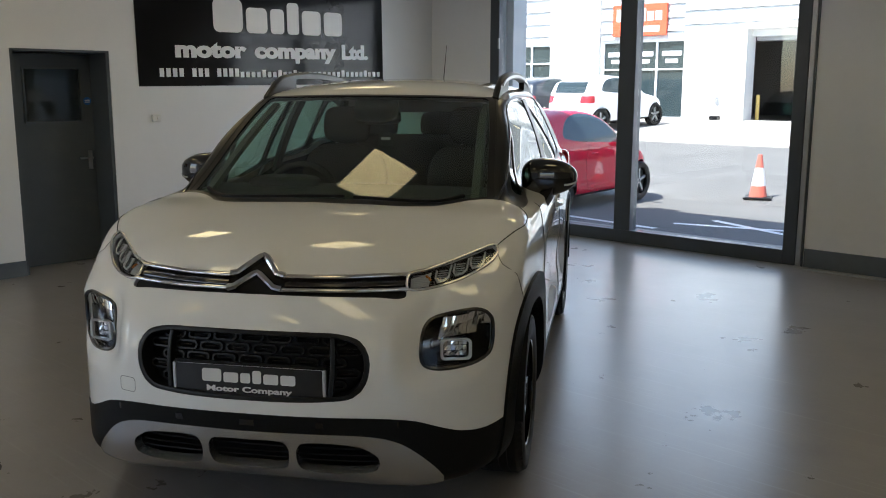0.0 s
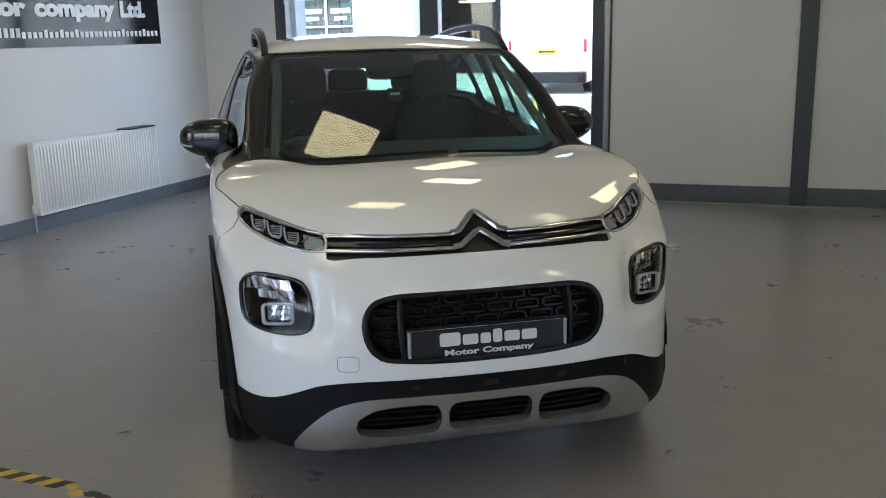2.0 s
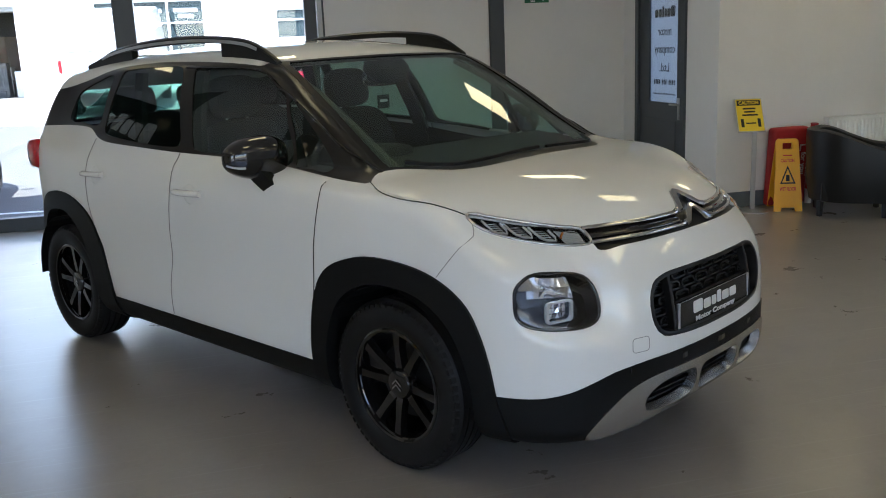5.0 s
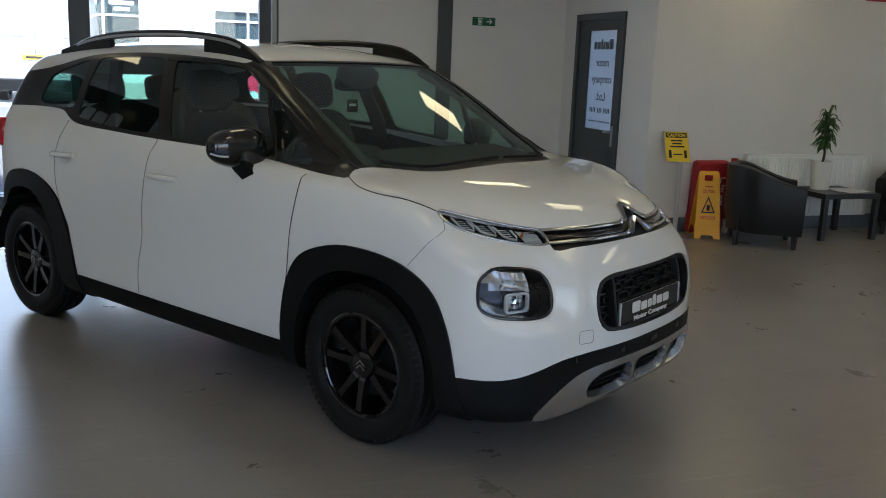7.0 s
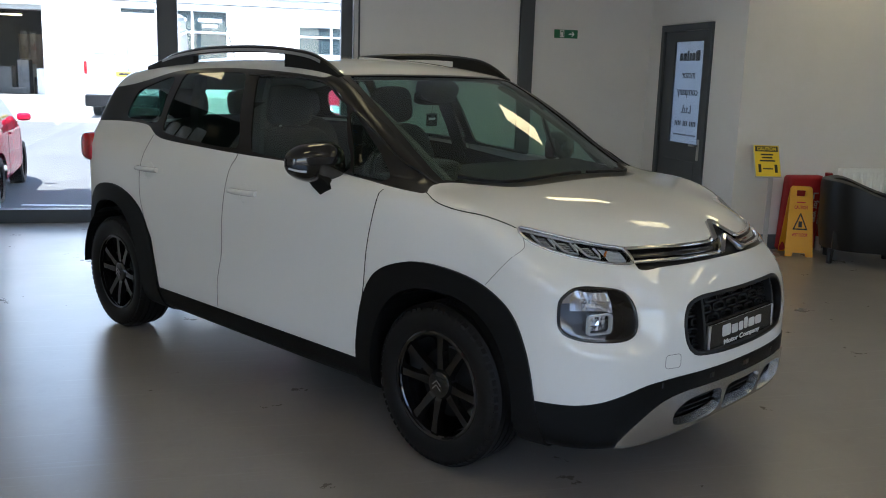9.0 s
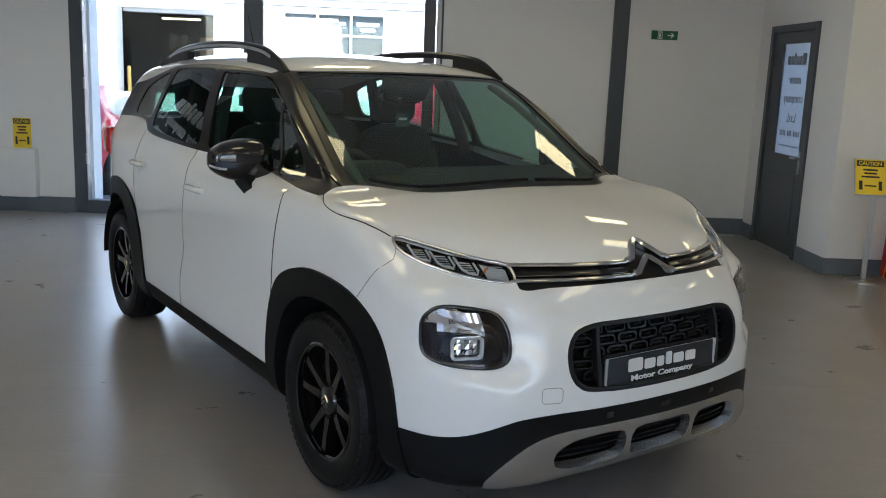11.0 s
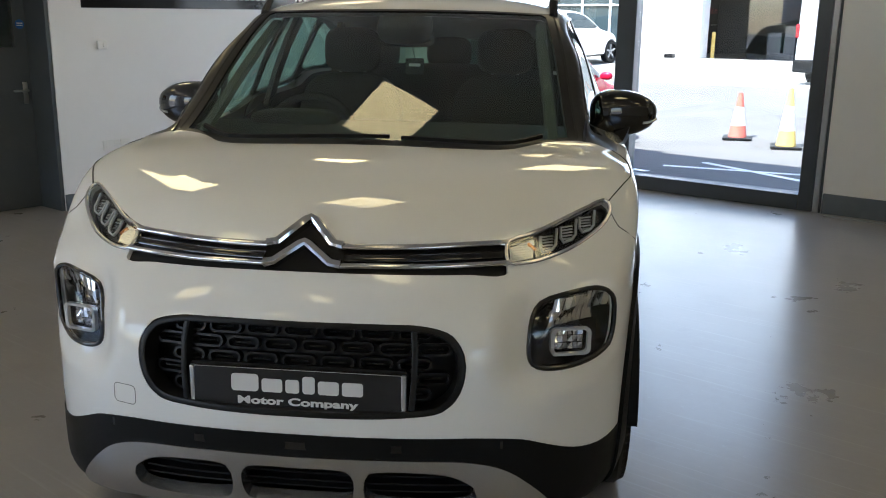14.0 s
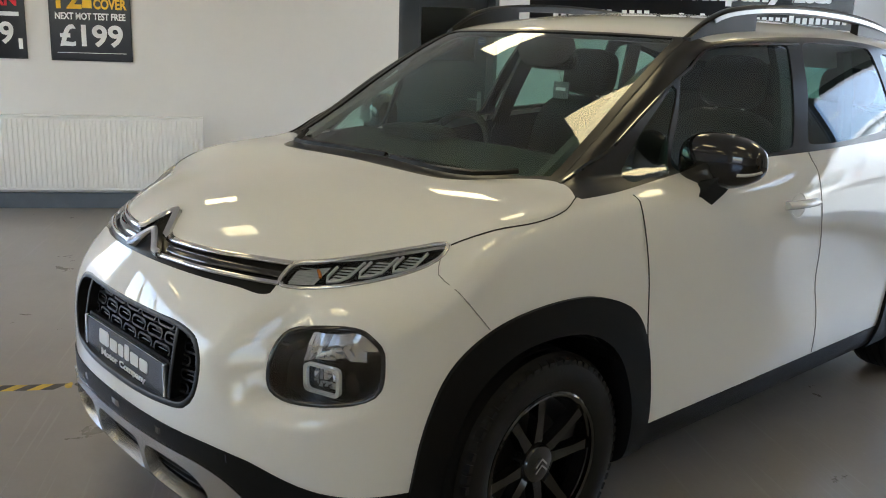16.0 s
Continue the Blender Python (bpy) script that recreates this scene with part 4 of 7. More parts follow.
for door_name, outline in (("front_door", FRONT_DOOR), ("rear_door", REAR_DOOR)):
    leaf, hull = split(hull, from_side(outline))
    for half_leaf in sides(leaf):
        door = skin_part(door_name, half_leaf, CAR_WHITE, car, "white car door", rim=0.015, sheen=evened(1, 2, 5))
        skin_part("door_card", half_leaf, TRIM, door, "dark inner door trim", lift=-0.055, flip=True)
roof, hull = split(hull, lambda p: np.maximum(np.maximum(1.38 - p[:, 2], TOP_EDGE(np.abs(p[:, 0])) - 0.01 - p[:, 1]), p[:, 1] - 3.1))
skin_part("roof", roof, CAR_WHITE, car, "white roof", rim=0.015)
nose, shell = split(hull, lambda p: p[:, 1] + 0.26 + 0.35 * (p[:, 2] - 0.9))
skin_part("front_bumper", nose, CAR_WHITE, car, "white front bumper with two lamp pockets", rim=0.02)
wings, rear_shell = split(shell, lambda p: p[:, 1] - 1.0)
for half_wing in sides(wings):
    skin_part("front_wing", half_wing, CAR_WHITE, car, "white front wing", rim=0.015)
tail, quarters = split(rear_shell, lambda p: np.maximum(np.abs(p[:, 0]) - 0.62, 2.9 - p[:, 1]))
for half_quarter in sides(quarters):
    skin_part("rear_quarter", half_quarter, CAR_WHITE, car, "white rear quarter panel", rim=0.015)
    skin_part("boot_side_trim", half_quarter, TRIM, car, "dark boot lining", lift=-0.05, flip=True)
tailgate = skin_part("tailgate", tail, CAR_WHITE, car, "white tailgate", rim=0.015)
skin_part("tailgate_trim", tail, TRIM, tailgate, "dark tailgate lining", lift=-0.04, flip=True)

# shut lines
for sx in (-1, 1):
    seam("shut_line", [(sx * x, y, z) for x, y, z in ((0.79, 0.135, 1.06), (0.824, 0.05, 1.035), (0.827, -0.07, 1.015), (0.80, -0.19, 1.0), (0.757, -0.290, 0.972))], car)
    seam("shut_line", [(sx * x, y, z) for x, y, z in ((0.84, 0.330, 1.065), (0.86, 0.352, 0.95), (0.875, 0.381, 0.81), (0.878, 0.400, 0.63), (0.878, 0.428, 0.50))], car)
    seam("shut_line", [(sx * x, y, z) for x, y, z in ((0.84, 1.376, 1.118), (0.86, 1.40, 1.0), (0.875, 1.425, 0.86), (0.878, 1.45, 0.70), (0.878, 1.482, 0.51), (0.87, 1.49, 0.345))], car, FAINT_GAP, width=0.0028)
    seam("shut_line", [(sx * x, y, z) for x, y, z in ((0.83, 2.17, 1.15), (0.85, 2.235, 1.0), (0.87, 2.235, 0.80), (0.878, 2.20, 0.71))], car, FAINT_GAP, width=0.0025)
    seam("shut_line", [(sx * x, y, z) for x, y, z in ((0.845, -0.235, 0.772), (0.815, -0.30, 0.85), (0.782, -0.352, 0.914), (0.763, -0.330, 0.95))], car, FAINT_GAP, width=0.0022)
tow = rounded(-0.456, 0.536, 0.033, 0.025, 0.012, 4)
p, nrm = from_front(tow, 0.0006)
part("tow_cover_line", bm_tube(bmesh.new(), p, [(-0.0011, -0.002), (0.0011, -0.002), (0.0011, 0), (-0.0011, 0)], True, nrm), FAINT_GAP, car)

# inner lining, so that the shell is not hollow to look into
skin_part("roof_lining", roof, LINING, car, "pale grey headliner", lift=-0.03, flip=True)
# ---- lamps ----
def bm_poly_tube(path, nrm, across, high, closed=False, bottom=-0.004):
    """A low domed bar on the skin."""
    sec = [(-across / 2, bottom), (across / 2, bottom), (across / 2, high * 0.55), (across * 0.28, high), (-across * 0.28, high), (-across / 2, high * 0.55)]
    return bm_tube(bmesh.new(), path, sec, closed, nrm)


def flat_ring(outline, inner_scale, place, depth):
    cu, cv = (sum(q[k] for q in outline) / len(outline) for k in (0, 1))
    hole = [(cu + (u - cu) * inner_scale, cv + (v - cv) * inner_scale) for u, v in outline]
    return bm_plate(bmesh.new(), outline, depth, place, [hole])


lens_r, lens_l = sides(lens)
drl_r, drl_l = sides(drl)
for sx, lens_mesh, drl_mesh in ((-1, lens_r, drl_r), (1, lens_l, drl_l)):
    # lower lamp: dark bowl, bezel, reflector, square light ring, clear cover
    unit = skin_part("headlamp", lens_mesh, PIANO, car, "clear headlamp with black bowl and square light ring", lift=-0.115)
    cover = skin_part("cover", lens_mesh, LENS, unit, lift=0.002)
    cover.visible_shadow = False
    edge = [(sx * u, v) for u, v in LAMP_EDGE]
    p, nrm = from_front(edge, 0.0)
    wall = bmesh.new()
    a = [wall.verts.new(q) for q in p]
    b = [wall.verts.new(q - 0.08 * n) for q, n in zip(p, nrm)]
    for i in range(len(a)):
        wall.faces.new((a[i], a[(i + 1) % len(a)], b[(i + 1) % len(a)], b[i]))
    part("bowl_wall", wall, PIANO, unit, smooth=60)
    cx, cz = 0.664 * sx, 0.706
    inner_edge = [(cx + (u - cx) * 0.955, cz + (v - cz) * 0.95) for u, v in edge]
    p, nrm = from_front(inner_edge, 0.0)
    part("bezel", bm_poly_tube(p, nrm, 0.012, 0.0055, True), PIANO, unit, "gloss black bezel", smooth=50)
    # faceted reflector in the upper half
    rng = random.Random(31)
    cells = bmesh.new()
    n_u, n_v = 20, 3
    for iu in range(n_u):
        for iv in range(n_v):
            u0, u1 = -0.98 + 1.96 * iu / n_u, -0.98 + 1.96 * (iu + 1) / n_u
            v0, v1 = 0.02 + 0.92 * iv / n_v, 0.02 + 0.92 * (iv + 1) / n_v
            quad = []
            for u, v in ((u0, v0), (u1, v0), (u1, v1), (u0, v1)):
                reach = 0.118 * (1 - 0.22 * max(0, abs(v) - 0.45) ** 1.5)
                deep = -0.016 - 0.040 * max(0, 1 - u * u) * max(0.25, 1 - v * v)
                q, nn = from_front([(cx + u * reach, cz + v * 0.093)], 0)
                quad.append(q[0] + nn[0] * (deep + rng.uniform(-0.0022, 0.0022)))
            if sx * (u0 + u1) < -0.7 or (sx * (u0 + u1) > 1.3 and iv < 1):
                continue
            vs = [cells.verts.new(q) for q in quad]
            cells.faces.new(vs if sx < 0 else vs[::-1])
    part("reflector", cells, REFLECTOR, unit, "chrome faceted reflector")
    for ux in (0.050, -0.035):
        q, nn = from_front([(cx + sx * ux, cz + 0.055)], -0.055)
        bulb = bmesh.new()
        bmesh.ops.create_uvsphere(bulb, u_segments=14, v_segments=8, radius=0.012, matrix=Matrix.Translation(q[0]))
        part("bulb", bulb, GUIDE, unit, smooth=60)
    q, nn = from_front([(cx + sx * 0.012, 0.668)], -0.022)
    facing = (0.4 * Vector(nn[0]) + 0.6 * Vector((0, -1, 0))).normalized()
    across = (Vector((1, 0, 0)) - facing * facing.x).normalized()
    here = Matrix.Translation(q[0]) @ Matrix((across, facing.cross(across), facing)).transposed().to_4x4()
    part("light_ring", flat_ring(rounded(0, 0, 0.054, 0.037, 0.016, 5), 0.82, here @ pose(0, 0, -0.010), 0.012), GUIDE, unit, "square light-grey ring")
    box_wall = bm_plate(bmesh.new(), rounded(0, 0, 0.045, 0.034, 0.012, 4), 0.006, here @ pose(0, 0, -0.040))
    part("projector_box", box_wall, PIANO, unit)
    lens_cells = bmesh.new()
    for iu in range(6):
        for iv in range(3):
            u0, v0 = -0.040 + 0.0134 * iu, -0.028 + 0.0188 * iv
            tilt = [rng.uniform(-0.004, 0.004) for _ in range(4)]
            vs = [lens_cells.verts.new(here @ Vector((u, v, -0.026 + t))) for (u, v), t in zip(((u0, v0), (u0 + 0.0125, v0), (u0 + 0.0125, v0 + 0.017), (u0, v0 + 0.017)), tilt)]
            lens_cells.faces.new(vs)
    part("projector", lens_cells, REFLECTOR, unit, "chrome projector facets")
    # daytime lamp above
    day = skin_part("daytime_lamp", drl_mesh, PIANO, car, "slim clear daytime lamp with three light guides", lift=-0.032)
    cover = skin_part("cover", drl_mesh, LENS, day, lift=0.001)
    cover.visible_shadow = False
    for x0, zc in ((0.700, 0.940), (0.650, 0.925), (0.598, 0.911)):
        half_h = 0.0165
        u_line = [(x0 + 0.021, zc + half_h + 0.006), (x0 + 0.019, zc - half_h + 0.008), (x0 + 0.008, zc - half_h - 0.001), (x0 - 0.012, zc - half_h - 0.004), (x0 - 0.020, zc - half_h + 0.006), (x0 - 0.021, zc + half_h - 0.006)]
        p, nrm = from_front([(sx * u, v) for u, v in u_line], -0.010)
        part("light_guide", bm_tube(bmesh.new(), p, ring_section(0.0046, 6), False, nrm), GUIDE, day, smooth=60)
        facet = bmesh.new()
        for k in range(5):
            za = zc - 0.013 + 0.006 * k
            p, nrm = from_front([(sx * (x0 - 0.0145), za), (sx * (x0 + 0.0145), za), (sx * (x0 + 0.0145), za + 0.0055), (sx * (x0 - 0.0145), za + 0.0055)], -0.016)
            facet.faces.new([facet.verts.new(q - n * (0.004 if m > 1 else 0)) for m, (q, n) in enumerate(zip(p, nrm))])
        part("facet", facet, GUIDE, day, "ribbed silver facet")
    p, nrm = from_front([(sx * u, v) for u, v in ((0.562, 0.922), (0.562, 0.884), (0.506, 0.880), (0.500, 0.908))], -0.016)
    block_bm = bmesh.new()
    block_bm.faces.new([block_bm.verts.new(q) for q in p])
    part("indicator", block_bm, GUIDE, day, "clear ribbed indicator")
    for k in range(7):
        z = 0.884 + 0.005 * k
        p, nrm = from_front([(sx * u, z) for u in (0.558, 0.54, 0.52, 0.505)], -0.012)
        part("rib", bm_tube(bmesh.new(), p, ring_section(0.0013, 5), False, nrm), GUIDE, day)
    p, nrm = from_front([(sx * 0.564, 0.898), (sx * 0.556, 0.905), (sx * 0.545, 0.912)], -0.011)
    part("amber_bulb", bm_tube(bmesh.new(), p, ring_section(0.0042, 8), False, nrm), AMBER, day, "amber bulb", smooth=60)
    edge = [(sx * u, v) for u, v in DRL]
    p, nrm = from_front(edge, 0.0)
    part("chrome_surround", bm_poly_tube(p, nrm, 0.010, 0.005, True), CHROME, day, "chrome surround", smooth=50)

# ---- chrome strips and badge ----
for sx in (-1, 1):
    for line, wide in ((((0.488, 0.914), (0.40, 0.916), (0.28, 0.9165), (0.15, 0.918), (0.088, 0.919)), 0.015), (((0.498, 0.873), (0.40, 0.875), (0.28, 0.877), (0.15, 0.880), (0.088, 0.880)), 0.013)):
        p, nrm = from_front(dense([(sx * u, v) for u, v in line], 0.03), 0.0)
        part("chrome_strip", bm_poly_tube(p, nrm, wide, 0.007), CHROME, car, "chrome grille strip", smooth=50)
for sx in (-1, 1):
    p, nrm = from_front(dense([(sx * u, v) for u, v in ((0.492, 0.8935), (0.40, 0.8955), (0.28, 0.897), (0.15, 0.8985), (0.10, 0.8990))], 0.03), -0.008)
    part("band_rib", bm_poly_tube(p, nrm, 0.020, 0.006), PIANO, car, "gloss black rib between the chrome strips", smooth=50)
for foot, apex in ((0.919, 0.966), (0.880, 0.920)):
    line = [(-0.095, foot), (-0.070, foot + 0.004), (-0.012, apex), (0.0, apex + 0.004), (0.012, apex), (0.070, foot + 0.004), (0.095, foot)]
    p, nrm = from_front(line, 0.004)
    part("chevron", bm_poly_tube(p, nrm, 0.023, 0.012, False, -0.012), CHROME, car, "chrome chevron", smooth=35)

# ---- main grille, plate, lower slots ----

half_edge = [q for q in GRILLE if q[0] >= 0.0]
half_edge = sorted([q for q in half_edge if q[1] > 0.64], key=lambda q: q[0]) + sorted([q for q in half_edge if q[1] <= 0.64], key=lambda q: -q[0])
rim_line = [(u, v) for u, v in half_edge] + [(-u, v) for u, v in half_edge[::-1]]
rim_line = [q for i, q in enumerate(rim_line) if i == 0 or abs(q[0] - rim_line[i - 1][0]) + abs(q[1] - rim_line[i - 1][1]) > 0.006]
p, nrm = from_front(rim_line, 0.0)
inset = [(u * 0.978, 0.642 + (v - 0.642) * 0.95) for u, v in rim_line]
p_in, nrm_in = from_front(inset, -0.004)
grille = part("grille_frame", bm_poly_tube(p_in, nrm_in, 0.018, 0.004, True, -0.05), SATIN, car, "black grille surround", smooth=50)
skin_part("grille_back", grille_hole, CLADDING, grille, "dark grille back", lift=-0.075)
ribs = bmesh.new()
for row in range(6):
    z = 0.734 - 0.0385 * row
    for k in range(-5, 6):
        x = 0.096 * k + (0.048 if row % 2 else 0)
        if abs(x) > 0.365 - (0.03 if row in (0, 5) else 0):
            continue
        p, nrm = from_front(rounded(x, z, 0.040, 0.0135, 0.013, 3), -0.036)
        bm_tube(ribs, p, [(-0.003, -0.022), (0.003, -0.022), (0.003, 0.0), (-0.003, 0.0)], True, nrm)
        p, nrm = from_front([(x - 0.022, z), (x + 0.022, z)], -0.042)
        bm_tube(ribs, p, ring_section(0.0022, 5), False, nrm)
part("grille_mesh", ribs, SATIN, grille, "black capsule-shaped grille mesh")
for sx in (-1, 1):
    p, nrm = from_front([(sx * 0.283, 0.742), (sx * 0.288, 0.70), (sx * 0.288, 0.62), (sx * 0.282, 0.545)], -0.012)
    part("grille_bar", bm_poly_tube(p, nrm, 0.015, 0.004, False, -0.04), SATIN, grille, smooth=50)
plate_at = pose(0, -0.815, 0.579, 87, 0, 0)
plate = part("number_plate", bm_plate(bmesh.new(), rounded(0, 0, 0.263, 0.057, 0.006, 3), 0.011, plate_at), PLATE, car, "black dealer plate with grey lettering")
part("plate_holder", bm_plate(bmesh.new(), rounded(0, 0, 0.270, 0.064, 0.008, 3), 0.010, plate_at @ pose(0, 0, -0.011)), SATIN, plate)
part("plate_border", flat_ring(rounded(0, 0, 0.262, 0.056, 0.006, 3), 0.985, plate_at @ pose(0, 0, 0.0112), 0.0006), PLATE_INK, plate, "thin grey border")
for sx in (-1, 1):
    part("clip", bm_box(bmesh.new(), sx * 0.262 - 0.006, sx * 0.262 + 0.006, -0.828, -0.815, 0.52, 0.636, 0.003), STEEL, plate, "bright plate edge clip")


WORD = ((1.35, 1), (1.05, 0), (0.75, 0), (0.68, 1), (1.05, 0), (1.05, 0))


def word_blocks(name, letters, height, low, width, mat, parent, m, thick):
    """A trade name as plain blocks, one for each letter: its width, and 1 for a tall letter, 0 for a low one."""
    total = sum(w for w, _ in letters)
    u, unit = -width / 2, width / total
    for w, h in letters:
        w, h = unit * w, height if h else low
        b = bm_plate(bmesh.new(), rounded(u + w / 2, h / 2, w / 2 - unit * 0.07, h / 2, min(w, h) * 0.20, 4), thick, m)
        part(name, b, mat, parent)
        u += w


word_blocks("letter_block", WORD, 0.044, 0.034, 0.335, PLATE_INK, plate, plate_at @ pose(0.0, -0.003, 0.011), 0.0012)
lettering("plate_text", "Motor Company", 0.026, PLATE_INK, plate, plate_at @ pose(0, -0.034, 0.0116), 0.0006, 0.300, bold=0.0009)

slots = bmesh.new()
for zc in (0.302, 0.328, 0.354, 0.380):
    for x0, x1 in ((-0.43, -0.165), (-0.14, 0.14), (0.165, 0.43)):
        n_s = 6
        p, nrm = from_front([(x0 + (x1 - x0) * k / n_s, zc) for k in range(n_s + 1)], -0.03)
        bm_tube(slots, p, [(-0.004, -0.03), (0.004, -0.03), (0.003, 0.0), (-0.003, 0.0)], False, nrm)
part("lower_slats", slots, CLADDING, car, "black slats in the lower slots")
back = bmesh.new()
bm_box(back, -0.42, 0.42, -0.69, -0.66, 0.23, 0.80, 0.01)
part("crash_beam", back, CLADDING, car, "dark structure behind the grille")
p, nrm = from_front([(-0.50, 0.452), (-0.25, 0.452), (0, 0.452), (0.25, 0.452), (0.50, 0.452)], -0.002)
part("bumper_groove", bm_tube(bmesh.new(), p, [(-0.012, -0.01), (0.012, -0.01), (0.010, 0.006), (-0.010, 0.006)], False, nrm), PIANO, car, "gloss black bumper groove")

# ---- wheels ----
def wheel(sx, y):
    unit = new("wheel")
    unit.parent, unit.empty_display_size = car, 0.1
    unit["label"] = "black alloy road wheel with tyre"
    unit.matrix_local = pose(sx * 0.755, y, 0.325)
    R, rim_r = 0.325, 0.218
    tyre = bmesh.new()
    prof = [(rim_r, 0.095), (rim_r + 0.012, 0.104), (0.262, 0.110), (0.290, 0.107), (0.308, 0.098), (0.318, 0.086)]
    for c in (0.064, 0.030, -0.004, -0.038):
        prof += [(R, c + 0.014), (R, c - 0.012), (R - 0.008, c - 0.013), (R - 0.008, c - 0.019)]
    prof += [(R, -0.060), (0.318, -0.086), (0.300, -0.102), (0.262, -0.108), (rim_r, -0.095)]
    bm_lathe(tyre, [(r, sx * h) for r, h in prof], 72, "X")
    part("tyre", tyre, RUBBER, unit, "black road tyre", smooth=30)
    lugs = bmesh.new()
    for k in range(64):
        a = 2 * math.pi * k / 64
        bm2 = bmesh.new()
        bm_box(bm2, 0.070, 0.104, -0.0105, 0.0105, 0.305, 0.3245)
        for v in bm2.verts:
            if v.co.x > 0.09:
                v.co.z -= 0.016
        bm2.transform(Matrix.Rotation(a, 4, "X"))
        for v in bm2.verts:
            v.co.x *= sx
        me_tmp = bpy.data.meshes.new("t")
        bm2.to_mesh(me_tmp)
        bm2.free()
        lugs.from_mesh(me_tmp)
        bpy.data.meshes.remove(me_tmp)
    bmesh.ops.recalc_face_normals(lugs, faces=lugs.faces)
    part("tread", lugs, RUBBER, unit)
    rim = bmesh.new()
    bm_lathe(rim, [(q, sx * h) for q, h in ((0.204, 0.098), (0.212, 0.101), (0.2185, 0.098), (0.2185, 0.090), (0.205, 0.080), (0.196, 0.02), (0.190, -0.09))], 64, "X")
    wheel_rim = part("rim", rim, WHEEL_BLACK, unit, "gloss black alloy rim", smooth=40)
    for k in range(8):
        a = math.pi / 2 * (k // 2) + (0.30 if k % 2 else -0.30) + 0.35
        sp = bmesh.new()
        lo, hi = 0.030, 0.206
        sec = [(0.020, 0.060, lo), (0.022, 0.074, 0.07), (0.017, 0.082, 0.14), (0.021, 0.086, hi)]
        rows = []
        for wdt, face, rr in sec:
            rows.append([sp.verts.new((sx * h, s, rr)) for s, h in ((-wdt, face - 0.03), (-wdt * 0.75, face), (wdt * 0.75, face), (wdt, face - 0.03))])
        for r0, r1 in zip(rows, rows[1:]):
            for j in range(3):
                sp.faces.new((r0[j], r0[j + 1], r1[j + 1], r1[j]))
        bmesh.ops.recalc_face_normals(sp, faces=sp.faces)
        sp.transform(Matrix.Rotation(a, 4, "X"))
        part("spoke", sp, WHEEL_BLACK, wheel_rim)
    cap = bmesh.new()
    bm_lathe(cap, [(q, sx * h) for q, h in ((0.060, 0.04), (0.060, 0.066), (0.052, 0.078), (0.030, 0.084), (0.0005, 0.085))], 28, "X")
    part("hub_cap", cap, WHEEL_BLACK, wheel_rim, smooth=35)
    for dz in (-0.006, 0.012):
        ch = bmesh.new()
        bm_tube(ch, [(sx * 0.0855, -0.022, dz - 0.012), (sx * 0.0865, 0, dz + 0.008), (sx * 0.0855, 0.022, dz - 0.012)], [(-0.003, -0.003), (0.003, -0.003), (0.003, 0.003), (-0.003, 0.003)], False, [(1, 0, 0)] * 3)
        part("cap_chevron", ch, CHROME, wheel_rim)
    for k in range(5):
        a = 2 * math.pi * k / 5 + 0.3
        part("bolt", bm_rod(bmesh.new(), (sx * 0.03, 0.054 * math.cos(a), 0.054 * math.sin(a)), (sx * 0.062, 0.054 * math.cos(a), 0.054 * math.sin(a)), 0.009, n=6), SATIN, wheel_rim)
    disc = bmesh.new()
    bm_lathe(disc, [(0.14, sx * 0.02), (0.14, 0.0), (0.05, 0.0)], 32, "X")
    bm_lathe(disc, [(0.0005, sx * 0.02), (0.14, sx * 0.02)], 32, "X")
    part("brake_disc", disc, SATIN, unit, "dark brake disc")
    liner = bmesh.new()
    prof = [(0.37 * math.cos(q), 0.37 * math.sin(q)) for q in (math.pi * k / 18 for k in range(0, 19))]
    rows = [[liner.verts.new((sx * h, u, v + 0.01)) for u, v in prof] for h in (-0.30, 0.115)]
    for j in range(len(prof) - 1):
        liner.faces.new((rows[0][j], rows[0][j + 1], rows[1][j + 1], rows[1][j]))
    liner.faces.new(rows[0])
    part("arch_liner", liner, CLADDING, unit, "black wheel arch liner")


for sx in (-1, 1):
    for y in (0.0, 2.604):
        wheel(sx, y)
under = bmesh.new()
bm_box(under, -0.44, 0.44, -0.62, 3.1, 0.20, 0.34, 0.02)
bm_box(under, -0.80, 0.80, 0.50, 2.02, 0.215, 0.32, 0.02)
part("underbody", under, CLADDING, car, "dark underbody")

